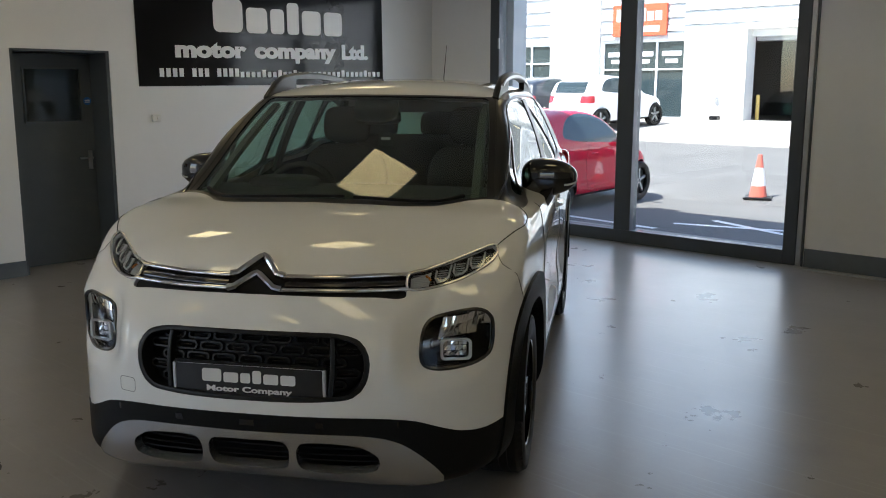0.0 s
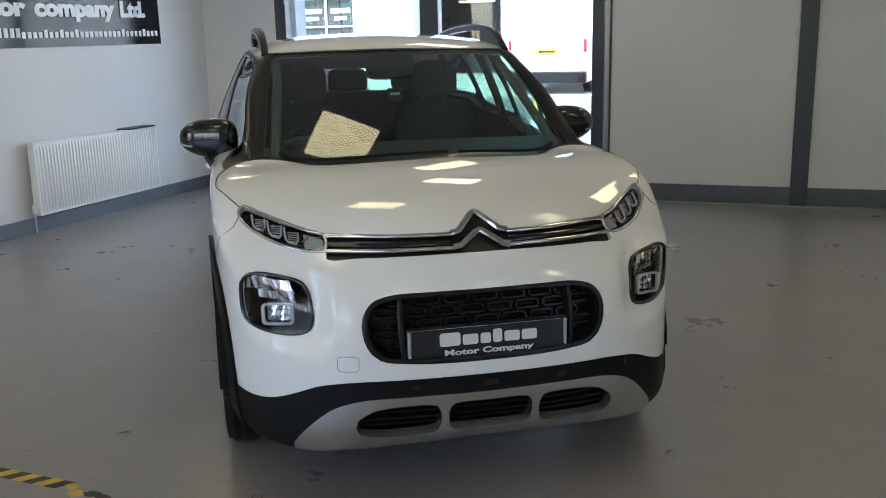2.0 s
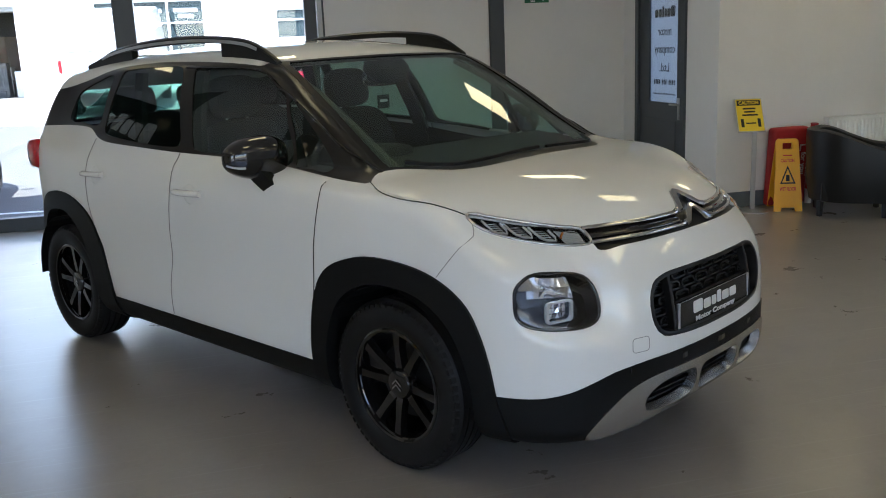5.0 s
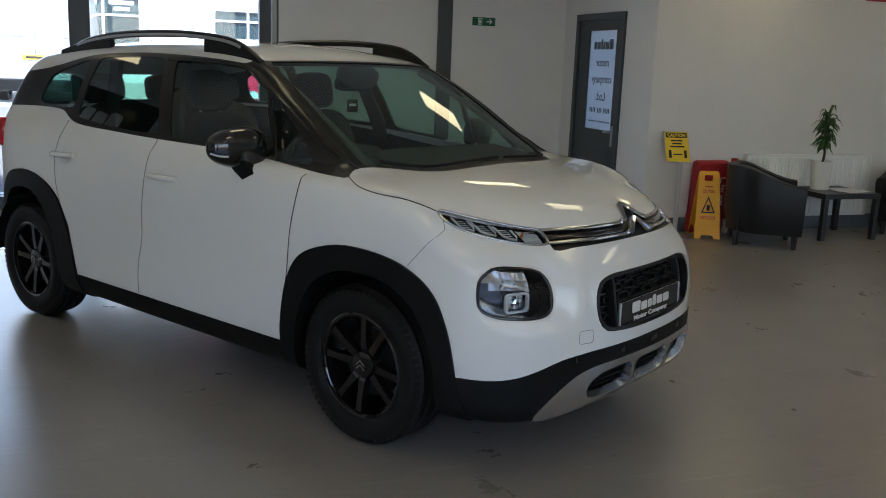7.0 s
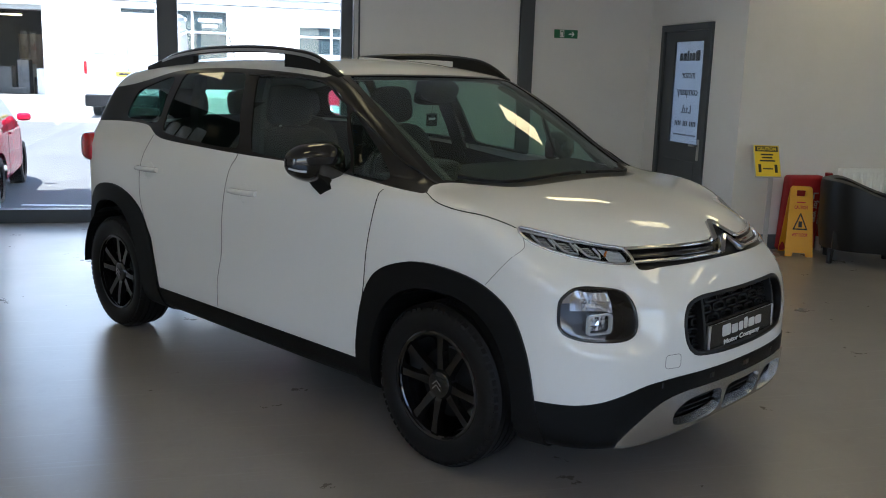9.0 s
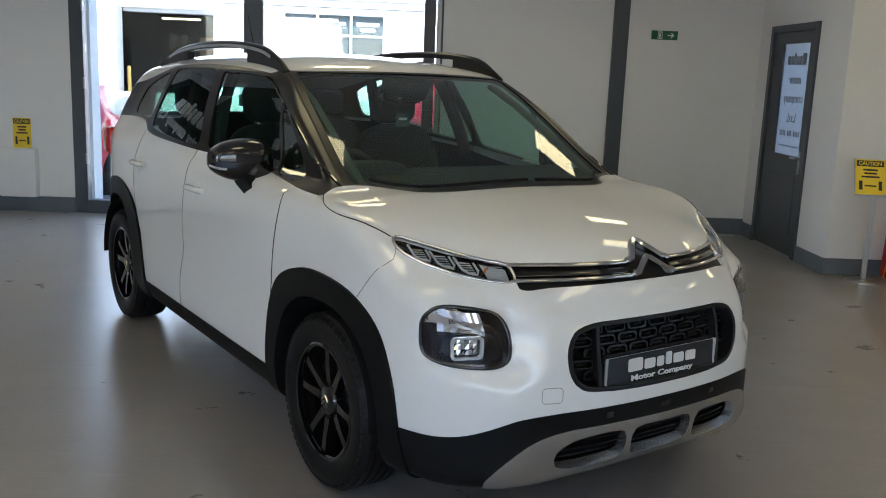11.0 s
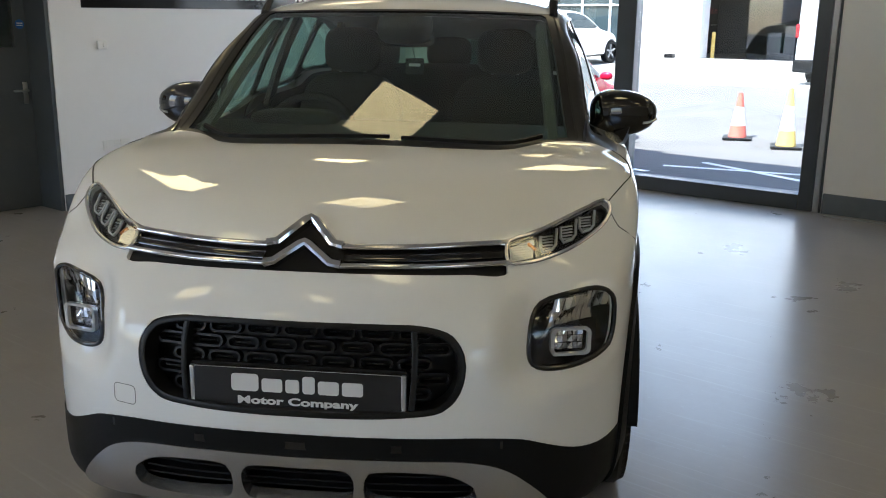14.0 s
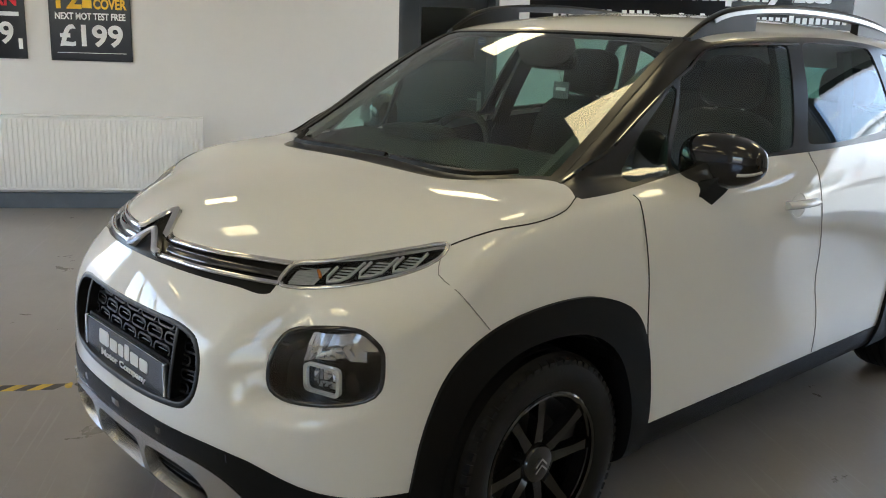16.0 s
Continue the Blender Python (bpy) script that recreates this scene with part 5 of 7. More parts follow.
# ---- mirrors ----
for sx in (-1, 1):
    shell_bm = bmesh.new()
    bmesh.ops.create_uvsphere(shell_bm, u_segments=36, v_segments=20, radius=1.0)
    for v in shell_bm.verts:
        x, y, z = v.co
        e = 0.72
        x, y, z = (math.copysign(abs(c) ** e, c) for c in (x, y, z))
        out = (x + 1) / 2
        taper = 1 - 0.36 * out**2.2
        v.co = Vector((sx * (0.868 + 0.130 * x), 0.725 + 0.040 * out + (0.100 if y < 0 else 0.038) * y * (1 - 0.35 * out), 1.127 + 0.004 * out + 0.096 * z * taper))
    mirror = part("door_mirror", shell_bm, PIANO, car, "gloss black door mirror", smooth=60)
    face = bm_plate(bmesh.new(), rounded(0, 0, 0.082, 0.052, 0.03, 5), 0.004, pose(sx * 0.888, 0.764, 1.142, 90, 0, 180))
    part("mirror_glass", face, REFLECTOR, mirror, "mirror glass")
    arm = bmesh.new()
    bm_tube(arm, [(sx * 0.828, 0.645, 0.985), (sx * 0.845, 0.665, 1.02), (sx * 0.868, 0.70, 1.06), (sx * 0.882, 0.725, 1.095)], [(-0.030, -0.022), (0.030, -0.022), (0.036, 0.022), (-0.036, 0.022)], False, [(sx, 0.2, 0.3)] * 4)
    part("mirror_arm", arm, SATIN, mirror, "black mirror arm", smooth=40)
    ind = bmesh.new()
    bm_tube(ind, [(sx * 0.942, 0.690, 1.098), (sx * 0.962, 0.704, 1.099), (sx * 0.980, 0.722, 1.103), (sx * 0.993, 0.744, 1.110)], ring_section(0.0058, 8, 0.9), False)
    part("side_repeater", ind, GUIDE, mirror, "clear side repeater", smooth=60)

# ---- roof rails, aerial, handles, wipers ----
for sx in (-1, 1):
    rail_line = dense([(sx * 0.583, 0.895, 1.533), (sx * 0.590, 1.02, 1.566), (sx * 0.594, 1.17, 1.591), (sx * 0.597, 1.45, 1.609), (sx * 0.597, 1.80, 1.608), (sx * 0.592, 2.10, 1.593), (sx * 0.585, 2.36, 1.563), (sx * 0.578, 2.50, 1.532), (sx * 0.573, 2.62, 1.496)], 0.03)
    for tip in (0, -1):
        roof_at = onto([(*rail_line[tip][:2], 2.0)], (0, 0, -1))[0][2] + 0.006
        rail_line[:, 2] += (roof_at - rail_line[tip][2]) * np.clip(1 - np.abs(rail_line[:, 1] - rail_line[tip][1]) / 0.22, 0, 1) ** 2
    n_r = len(rail_line)
    bm = bmesh.new()
    rings = []
    for k, q in enumerate(rail_line):
        s = k / (n_r - 1)
        fat = (0.012 + 0.006 * math.sin(math.pi * s)) * (0.35 + 0.65 * min(1, 7 * s, 7 * (1 - s)))
        wide = 0.022 * (0.35 + 0.65 * min(1, 6 * s, 6 * (1 - s)))
        rings.append([bm.verts.new((q[0] + a * wide, q[1], q[2] + b * fat)) for a, b in ((-1, -1), (1, -1), (1.0, 0.4), (0.5, 1), (-0.5, 1), (-1.0, 0.4))])
    for r0, r1 in zip(rings, rings[1:]):
        for j in range(6):
            bm.faces.new((r0[j], r0[(j + 1) % 6], r1[(j + 1) % 6], r1[j]))
    bm.faces.new(rings[0][::-1]), bm.faces.new(rings[-1])
    bmesh.ops.recalc_face_normals(bm, faces=bm.faces)
    rail = part("roof_rail", bm, SATIN, car, "black roof rail", smooth=45)
    for ya, yb, za, zb in ((0.895, 1.30, 0, 0), (2.12, 2.62, 0, 0)):
        leg = bmesh.new()
        ys = np.linspace(ya, yb, 9)
        roof_z = [onto([(sx * 0.588, yy, 2.0)], (0, 0, -1))[0][2] for yy in ys]
        line_z = np.interp(ys, rail_line[:, 1], rail_line[:, 2])
        vs = [[leg.verts.new((sx * 0.588 + w, yy, zz)) for w in (-0.016, 0.016) for zz in (rz - 0.012, max(lz, rz - 0.006))] for yy, rz, lz in zip(ys, roof_z, line_z)]
        for r0, r1 in zip(vs, vs[1:]):
            for a, b in ((0, 1), (1, 3), (3, 2), (2, 0)):
                leg.faces.new((r0[a], r0[b], r1[b], r1[a]))
        leg.faces.new((vs[0][0], vs[0][1], vs[0][3], vs[0][2])), leg.faces.new((vs[-1][0], vs[-1][1], vs[-1][3], vs[-1][2]))
        bmesh.ops.recalc_face_normals(leg, faces=leg.faces)
        part("rail_foot", leg, SATIN, rail)
    strip = [(q[0] + sx * 0.0215, q[1], q[2] - 0.004) for q in rail_line[4:-4]]
    part("rail_strip", bm_tube(bmesh.new(), strip, [(-0.002, -0.008), (0.002, -0.008), (0.002, 0.006), (-0.002, 0.006)]), STEEL, rail, "polished strip on the rail")
    for y, z in ((1.250, 0.940), (2.150, 0.966)):
        centre, nrm = on_skin([(sx * 0.88, y, z)])
        pull = bmesh.new()
        ys = np.linspace(-0.105, 0.105, 11)
        line = [centre[0] + np.array((sx * (0.028 - 0.012 * abs(k / 0.105) ** 3), k, 0.004 - 0.03 * k)) for k in ys]
        bm_tube(pull, line, ring_section(0.023, 10, 0.62), False)
        handle = part("door_handle", pull, CAR_WHITE, car, "white pull handle", smooth=60)
        part("handle_post", bm_rod(bm_rod(bmesh.new(), line[1] - np.array((sx * 0.025, 0, 0)), line[1], 0.009, n=10), line[-2] - np.array((sx * 0.025, 0, 0)), line[-2], 0.009, n=10), CAR_WHITE, handle)
        cup_p, cup_n = on_skin([(sx * 0.88, y + 0.045 * math.cos(q) - 0.0, z + 0.042 * math.sin(q)) for q in np.linspace(0, 2 * math.pi, 22, endpoint=False)], 0.0005)
        part("handle_cup", bm_tube(bmesh.new(), cup_p, [(-0.0022, -0.003), (0.0022, -0.003), (0.0012, 0.0012), (-0.0012, 0.0012)], True, cup_n), CAR_WHITE, handle, smooth=60)
base = onto([(0, 2.62, 2.2)], (0, 0, -1))[0]
part("aerial", bm_rod(bm_rod(bmesh.new(), base, base + np.array((0, 0.02, 0.03)), 0.018, 0.008), base + np.array((0, 0.02, 0.03)), (-0.0, 2.76, 1.83), 0.0035, 0.002, 8), SATIN, car, "thin black roof aerial")
for sx in (-1, 1):
    lamp_p, _ = on_skin([(sx * 0.77, 2.95, 1.03)])
    tl = bmesh.new()
    bmesh.ops.create_uvsphere(tl, u_segments=20, v_segments=12, radius=1.0)
    for v in tl.verts:
        x, y, z = (math.copysign(abs(c) ** 0.6, c) for c in v.co)
        v.co = Vector((lamp_p[0][0] - sx * 0.012 + 0.055 * x, lamp_p[0][1] - 0.012 + 0.07 * y, 1.03 + 0.085 * z))
    part("tail_lamp", tl, RED_LENS, car, "red tail lamp", smooth=60)
for x0, x1, ya, yb in ((-0.58, 0.08, 0.045, 0.085), (0.12, 0.56, 0.075, 0.040)):
    pts = [(q, EDGE(np.array([abs(q)]))[0] + ya + (yb - ya) * k / 10, 1.12) for k, q in enumerate(np.linspace(x0, x1, 11))]
    p = onto([(q[0], q[1], 1.6) for q in pts], (0, 0, -1))
    nrm = slope(p)
    part("wiper", bm_tube(bmesh.new(), p + 0.012 * nrm, [(-0.009, -0.005), (0.009, -0.005), (0.005, 0.006), (-0.005, 0.006)], False, nrm), CLADDING, car, "black wiper blade")

# ---- cabin ----
def pad(name, half, at_m, mat, parent, power=0.55, label=""):
    bm = bmesh.new()
    bmesh.ops.create_uvsphere(bm, u_segments=24, v_segments=14, radius=1.0)
    for v in bm.verts:
        v.co = Vector([math.copysign(abs(c) ** power, c) * h for c, h in zip(v.co, half)])
    bm.transform(at_m)
    return part(name, bm, mat, parent, label, smooth=60)


for sx in (-1, 1):
    seat = new("front_seat")
    seat.parent, seat["label"] = car, "dark cloth front seat with headrest"
    seat.matrix_local = pose(sx * 0.37, 1.28, 0.30)
    pad("cushion", (0.26, 0.27, 0.10), pose(0, -0.10, 0.26, 6), SEAT, seat)
    pad("backrest", (0.25, 0.10, 0.33), pose(0, 0.21, 0.60, -14), SEAT, seat)
    pad("headrest", (0.135, 0.06, 0.105), pose(0, 0.305, 1.03, -10), SEAT, seat)
    for dx in (-0.06, 0.06):
        part("headrest_post", bm_rod(bmesh.new(), (dx, 0.285, 0.86), (dx, 0.30, 0.98), 0.007, n=8), STEEL, seat)
bench = new("rear_bench")
bench.parent, bench["label"] = car, "dark cloth rear bench with headrests"
bench.matrix_local = pose(0, 2.18, 0.32)
pad("cushion", (0.64, 0.26, 0.10), pose(0, -0.12, 0.28, 5), SEAT, bench, 0.4)
pad("backrest", (0.64, 0.09, 0.32), pose(0, 0.22, 0.60, -16), SEAT, bench, 0.4)
for dx in (-0.42, 0.0, 0.42):
    pad("headrest", (0.13, 0.055, 0.085), pose(dx, 0.33, 0.98, -10), SEAT, bench)
dash = bmesh.new()
bm_tube(dash, [(-0.70, 0, 0), (-0.35, -0.05, 0.0), (0, -0.07, 0.0), (0.35, -0.05, 0.0), (0.70, 0, 0)], [(-0.26, 0.03), (0.10, 0.06), (0.20, 0.04), (0.24, -0.06), (0.18, -0.28), (0.0, -0.40), (-0.26, -0.40)], False, [(0, 0, 1)] * 5)
dash.transform(pose(0, 0.42, 1.035) @ Matrix.Diagonal((1, -1, 1, 1)))
bmesh.ops.recalc_face_normals(dash, faces=dash.faces)
dashboard = part("dashboard", dash, TRIM, car, "dark moulded dashboard", smooth=40)
pad("instrument_hood", (0.17, 0.09, 0.05), pose(-0.37, 0.55, 1.085), TRIM, dashboard)
part("screen", bm_plate(bmesh.new(), rounded(0, 0, 0.11, 0.07, 0.01), 0.012, pose(0, 0.63, 1.02, 75, 0, 180)), PIANO, dashboard)
wheel_at = pose(-0.37, 0.74, 1.005, 66, 0, 0)
ring_pts = [(0.182 * math.cos(q), 0.175 * math.sin(q), 0) for q in np.linspace(0, 2 * math.pi, 36, endpoint=False)]
sw = bm_tube(bmesh.new(), ring_pts, ring_section(0.016, 8), True)
sw.transform(wheel_at)
steering = part("steering_wheel", sw, TRIM, car, "dark steering wheel", smooth=60)
pad("boss", (0.075, 0.06, 0.03), wheel_at, TRIM, steering)
for q in (0, math.pi, -math.pi / 2):
    sp = bm_rod(bmesh.new(), (0.06 * math.cos(q), 0.06 * math.sin(q), 0), (0.175 * math.cos(q), 0.168 * math.sin(q), 0), 0.014, n=8)
    sp.transform(wheel_at)
    part("steering_spoke", sp, TRIM, steering)
tub = bmesh.new()
bm_box(tub, -0.76, 0.76, 0.30, 3.0, 0.34, 0.42, 0.02)
part("cabin_floor", tub, DARK, car, "dark carpet")
part("parcel_shelf", bm_box(bmesh.new(), -0.62, 0.62, 2.55, 2.98, 1.0, 1.03, 0.01), TRIM, car, "dark parcel shelf")
pad("rear_view_mirror", (0.115, 0.022, 0.037), pose(0.0, 0.90, 1.398, 8), PIANO, car, 0.5, "dark rear-view mirror")
pad("sensor_pod", (0.11, 0.075, 0.055), pose(0.0, 0.86, 1.442, 28), TRIM, car, 0.6, "dark sensor housing behind the windscreen")
tag = part("hanging_tag", bm_plate(bmesh.new(), rounded(0, 0, 0.038, 0.032, 0.004), 0.003, pose(0.03, 0.925, 1.285, 90)), PLATE, car, "small black card hung from the mirror")
part("tag_string", bm_rod(bmesh.new(), (0.03, 0.925, 1.317), (0.02, 0.91, 1.37), 0.0015, n=6), SATIN, tag)
part("tag_print", bm_box(bmesh.new(), 0.006, 0.054, 0.9205, 0.9212, 1.284, 1.296), PLATE_INK, tag)
for sx in (-1, 1):
    pts = [(sx * 0.735, 1.36, 1.07), (sx * 0.70, 1.40, 1.22), (sx * 0.655, 1.44, 1.36), (sx * 0.60, 1.47, 1.48)]
    part("pillar_trim", bm_tube(bmesh.new(), pts, [(-0.05, -0.012), (0.05, -0.012), (0.04, 0.012), (-0.04, 0.012)], False, [(sx, 0, 0.4)] * 4), TRIM, car)
    pts = [(sx * 0.60, 0.18, 1.10), (sx * 0.575, 0.45, 1.255), (sx * 0.55, 0.70, 1.39), (sx * 0.54, 0.90, 1.475)]
    part("screen_pillar_trim", bm_tube(bmesh.new(), pts, [(-0.022, -0.03), (0.022, -0.03), (0.015, -0.012), (-0.015, -0.012)], False, [(0, -0.5, 1)] * 4), PILLAR_LINING, car, "grey pillar lining")
    pts = [(sx * 0.60, 2.13, 1.10), (sx * 0.58, 2.14, 1.3), (sx * 0.55, 2.14, 1.46)]
    part("pillar_trim", bm_tube(bmesh.new(), pts, [(-0.05, -0.012), (0.05, -0.012), (0.04, 0.012), (-0.04, 0.012)], False, [(sx, 0, 0.4)] * 3), TRIM, car)

# ---- along the white west wall ----
def on_west(y, z, off=0.0):
    """A pose on the west wall: its x runs along +y, its y upward, its z into the room."""
    return pose(WEST + off, y, z, 90, 0, 90)


def text_bar(name, chars, height, width, mat, parent, m, thick=0.0015):
    """A line of writing as plain small blocks; blanks part the words."""
    unit = width / len(chars)
    for i, c in enumerate(chars):
        if c != " ":
            h = height * (1.0 if c == "1" else 0.74)
            b = bm_box(bmesh.new(), -width / 2 + unit * (i + 0.17), -width / 2 + unit * (i + 0.83), 0, h, 0, thick)
            b.transform(m)
            part(name, b, mat, parent)


banner = thing("banner", "black vinyl wall banner with large white lettering", "banner", on_west(1.770, 1.570, 0.0) @ pose(0, 0, 0, 0, 0, 0.72))
sheet = bmesh.new()
n_w = 24
grid = [[sheet.verts.new((2.995 * i / n_w, 1.18 * j / 6, 0.006 + 0.003 * math.sin(i * 0.9) * math.sin(j * 1.1))) for i in range(n_w + 1)] for j in range(7)]
for j in range(6):
    for i in range(n_w):
        sheet.faces.new((grid[j][i], grid[j][i + 1], grid[j + 1][i + 1], grid[j + 1][i]))
ex = bmesh.ops.extrude_face_region(sheet, geom=sheet.faces[:])["geom"]
bmesh.ops.translate(sheet, vec=(0, 0, -0.006), verts=[v for v in ex if isinstance(v, bmesh.types.BMVert)])
bmesh.ops.recalc_face_normals(sheet, faces=sheet.faces)
part("sheet", sheet, VINYL, banner, smooth=40)
word_blocks("letter_block", WORD, 0.315, 0.245, 1.64, WHITE_INK, banner, pose(1.60, 0.505, 0.011), 0.002)
for word, u0, u1 in (("motor", 0.365, 1.152), ("company", 1.248, 2.300), ("Ltd.", 2.384, 2.765)):
    lettering("banner_text", word, 0.20, WHITE_INK, banner, pose((u0 + u1) / 2, 0.272, 0.0118), 0.0012, u1 - u0, bold=0.011)
text_bar("text_bar", "1111 111 1111", 0.078, 0.88, WHITE_INK, banner, pose(0.635, 0.085, 0.0105))
text_bar("text_bar", "00001001001000000000100001000", 0.072, 1.88, WHITE_INK, banner, pose(2.01, 0.078, 0.0105))

office_door = thing("door_1", "closed dark grey office door with a small window, set in a deep recess", "door", on_west(DOOR_A, 0.0, -0.32), kind="structure")
w_d, h_d = DOOR_B - DOOR_A, DOOR_TOP
leaf = bm_plate(bmesh.new(), rounded(w_d / 2, h_d / 2, w_d / 2 - 0.03, h_d / 2 - 0.016, 0.003, 1), 0.045, pose(0, -0.012, -0.045), [rounded(0.475, 1.505, 0.245, 0.225, 0.004, 2)])
part("leaf", leaf, DOOR, office_door)
part("glass", bm_plate(bmesh.new(), rounded(0.475, 1.505 - 0.012, 0.244, 0.224, 0.002, 1), 0.006, pose(0, 0, -0.026)), PANE, office_door).visible_shadow = False
part("glass_bead", flat_ring(rounded(0.475, 1.493, 0.262, 0.242, 0.006, 2), 0.93, pose(0, 0, 0.0), 0.008), DOOR, office_door)
part("door_frame", bm_box(bm_box(bm_box(bmesh.new(), 0, 0.03, 0, h_d, -0.06, 0.31), w_d - 0.03, w_d, 0, h_d, -0.06, 0.31), 0.03, w_d - 0.03, h_d - 0.018, h_d, -0.06, 0.31), DOOR, office_door, "dark grey lined reveal")
hd = part("door_handle", bm_rod(bm_rod(bm_box(bmesh.new(), 0.752, 0.790, 0.83, 1.0, 0, 0.008, 0.003), (0.771, 0.935, 0.005), (0.771, 0.935, 0.05), 0.009), (0.777, 0.935, 0.045), (0.66, 0.935, 0.045), 0.009), STEEL, office_door, "satin steel lever handle", smooth=40)
part("sticker", bm_rod(bmesh.new(), (0.775, 1.44, 0.0), (0.775, 1.44, 0.0015), 0.036, n=28), BLUE_SIGN, office_door, "round blue sticker")
for dz in (-0.008, 0.008):
    part("sticker_bar", bm_box(bmesh.new(), 0.752, 0.798, 1.436 + dz, 1.443 + dz, 0.0015, 0.0022), WHITE_INK, office_door)
office = thing("office_room", "dim office seen through the small door window", "room", kind="structure")
part("wall", bm_box(bm_box(bm_box(bmesh.new(), WEST - 2.6, WEST - 2.5, DOOR_A - 1.2, DOOR_B + 1.2, 0, 2.5), WEST - 2.5, WEST - 0.401, DOOR_A - 1.3, DOOR_A - 1.2, 0, 2.5), WEST - 2.5, WEST - 0.401, DOOR_B + 1.2, DOOR_B + 1.3, 0, 2.5), WALL, office)
part("slab", bm_box(bm_box(bmesh.new(), WEST - 2.6, WEST - 0.401, DOOR_A - 1.3, DOOR_B + 1.3, 2.5, 2.6), WEST - 2.6, WEST - 0.501, DOOR_A - 1.3, DOOR_B + 1.3, -0.1, 0.0), DARK, office)

thermostat = thing("thermostat", "small white wall thermostat with a round dial", "thermostat", on_west(1.915, 1.287))
part("case", bm_box(bmesh.new(), -0.042, 0.042, -0.034, 0.034, 0, 0.028, 0.006), WHITE_PLASTIC, thermostat)
part("dial", bm_rod(bmesh.new(), (0.016, 0, 0.028), (0.016, 0, 0.036), 0.017, n=20), CERAMIC, thermostat)


def socket(y, z, w, group=""):
    ob = thing("wall_socket", "white plastic wall socket plate", "socket", on_west(y, z), group)
    part("plate", bm_box(bmesh.new(), -w / 2, w / 2, -0.043, 0.043, 0, 0.010, 0.004), WHITE_PLASTIC, ob)
    for dx in ([-0.036, 0.036] if w > 0.1 else [0.0]):
        part("rocker", bm_box(bmesh.new(), dx - 0.008, dx + 0.008, 0.012, 0.030, 0.010, 0.014, 0.002), CERAMIC, ob)
        part("outlet", bm_box(bmesh.new(), dx - 0.013, dx + 0.013, -0.026, 0.002, 0.0095, 0.0115, 0.001), WHITE_PLASTIC, ob)
    return ob


socket(1.935, 0.485, 0.146, "wall sockets"), socket(2.065, 0.485, 0.086, "wall sockets"), socket(0.05, 0.465, 0.146, "wall sockets"), socket(0.165, 0.465, 0.086, "wall sockets")
plug = thing("power_cable", "black plug with a cable hanging to the skirting", "cable", on_west(0.075, 0.455, 0.012))
part("plug", bm_box(bmesh.new(), -0.024, 0.024, -0.022, 0.022, 0, 0.035, 0.006), SATIN, plug)
part("plug", bm_box(bmesh.new(), 0.066, 0.108, -0.016, 0.022, 0, 0.032, 0.006), SATIN, plug)
cable_line = dense([(0.087, 0.0, 0.03), (0.085, -0.08, 0.035), (0.06, -0.16, 0.02), (0.03, -0.26, 0.014), (0.02, -0.34, 0.016), (0.04, -0.42, 0.03)], 0.02)
part("flex", bm_tube(bmesh.new(), cable_line, ring_section(0.0045, 6), False, [(0, 0, 1)] * len(cable_line)), SATIN, plug, "black flex", smooth=60)


def radiator(name_at, width, z0, z1, label):
    """A ribbed steel panel radiator; its pose runs like on_west."""
    ob = thing("radiator", label, "radiator", name_at, "panel radiators")
    h = z1 - z0
    b = bmesh.new()
    pitch = 0.0405
    n = int(width / pitch)
    xs = []
    for i in range(n):
        u = 0.03 + (width - 0.06) * i / n
        w = (width - 0.06) / n
        xs += [(u, 0.0), (u + w * 0.16, 0.010), (u + w * 0.52, 0.010), (u + w * 0.68, 0.0)]
    xs.append((width - 0.03, 0.0))
    front = [[b.verts.new((u, y, 0.098 + d * f)) for u, d in xs] for y, f in ((z0 + 0.02, 0.0), (z0 + 0.045, 1.0), (z1 - 0.045, 1.0), (z1 - 0.02, 0.0))]
    for r0, r1 in zip(front, front[1:]):
        for i in range(len(xs) - 1):
            b.faces.new((r0[i], r0[i + 1], r1[i + 1], r1[i]))
    part("ribbed_panel", b, ENAMEL, ob, smooth=25)
    part("body", bm_box(bm_box(bmesh.new(), 0.0, width, z0, z1, 0.035, 0.0975, 0.004), 0.0, 0.028, z0, z1, 0.0977, 0.106, 0.003), ENAMEL, ob)
    part("end_cover", bm_box(bmesh.new(), width - 0.028, width, z0, z1, 0.0977, 0.106, 0.003), ENAMEL, ob)
    part("top_grille", bm_box(bmesh.new(), 0.0, width, z1 + 0.0005, z1 + 0.010, 0.030, 0.108, 0.003), ENAMEL, ob)
    for u in (0.2, width - 0.2):
        part("bracket", bm_box(bmesh.new(), u - 0.02, u + 0.02, z0 + 0.05, z1 - 0.05, 0.0, 0.035), ENAMEL, ob)
    valve = bm_rod(bm_rod(bmesh.new(), (-0.035, z0 + 0.03, 0.07), (0.002, z0 + 0.03, 0.07), 0.011, n=12), (-0.035, 0.0, 0.07), (-0.035, z0 + 0.03, 0.07), 0.0075, n=12)
    part("pipe", valve, STEEL, ob, "bare pipe", smooth=40)
    part("valve_head", bm_rod(bmesh.new(), (-0.035, z0 + 0.03, 0.07), (-0.035, z0 + 0.105, 0.07), 0.019, 0.016, 16), WHITE_PLASTIC, ob, "white valve head", smooth=40)
    return ob


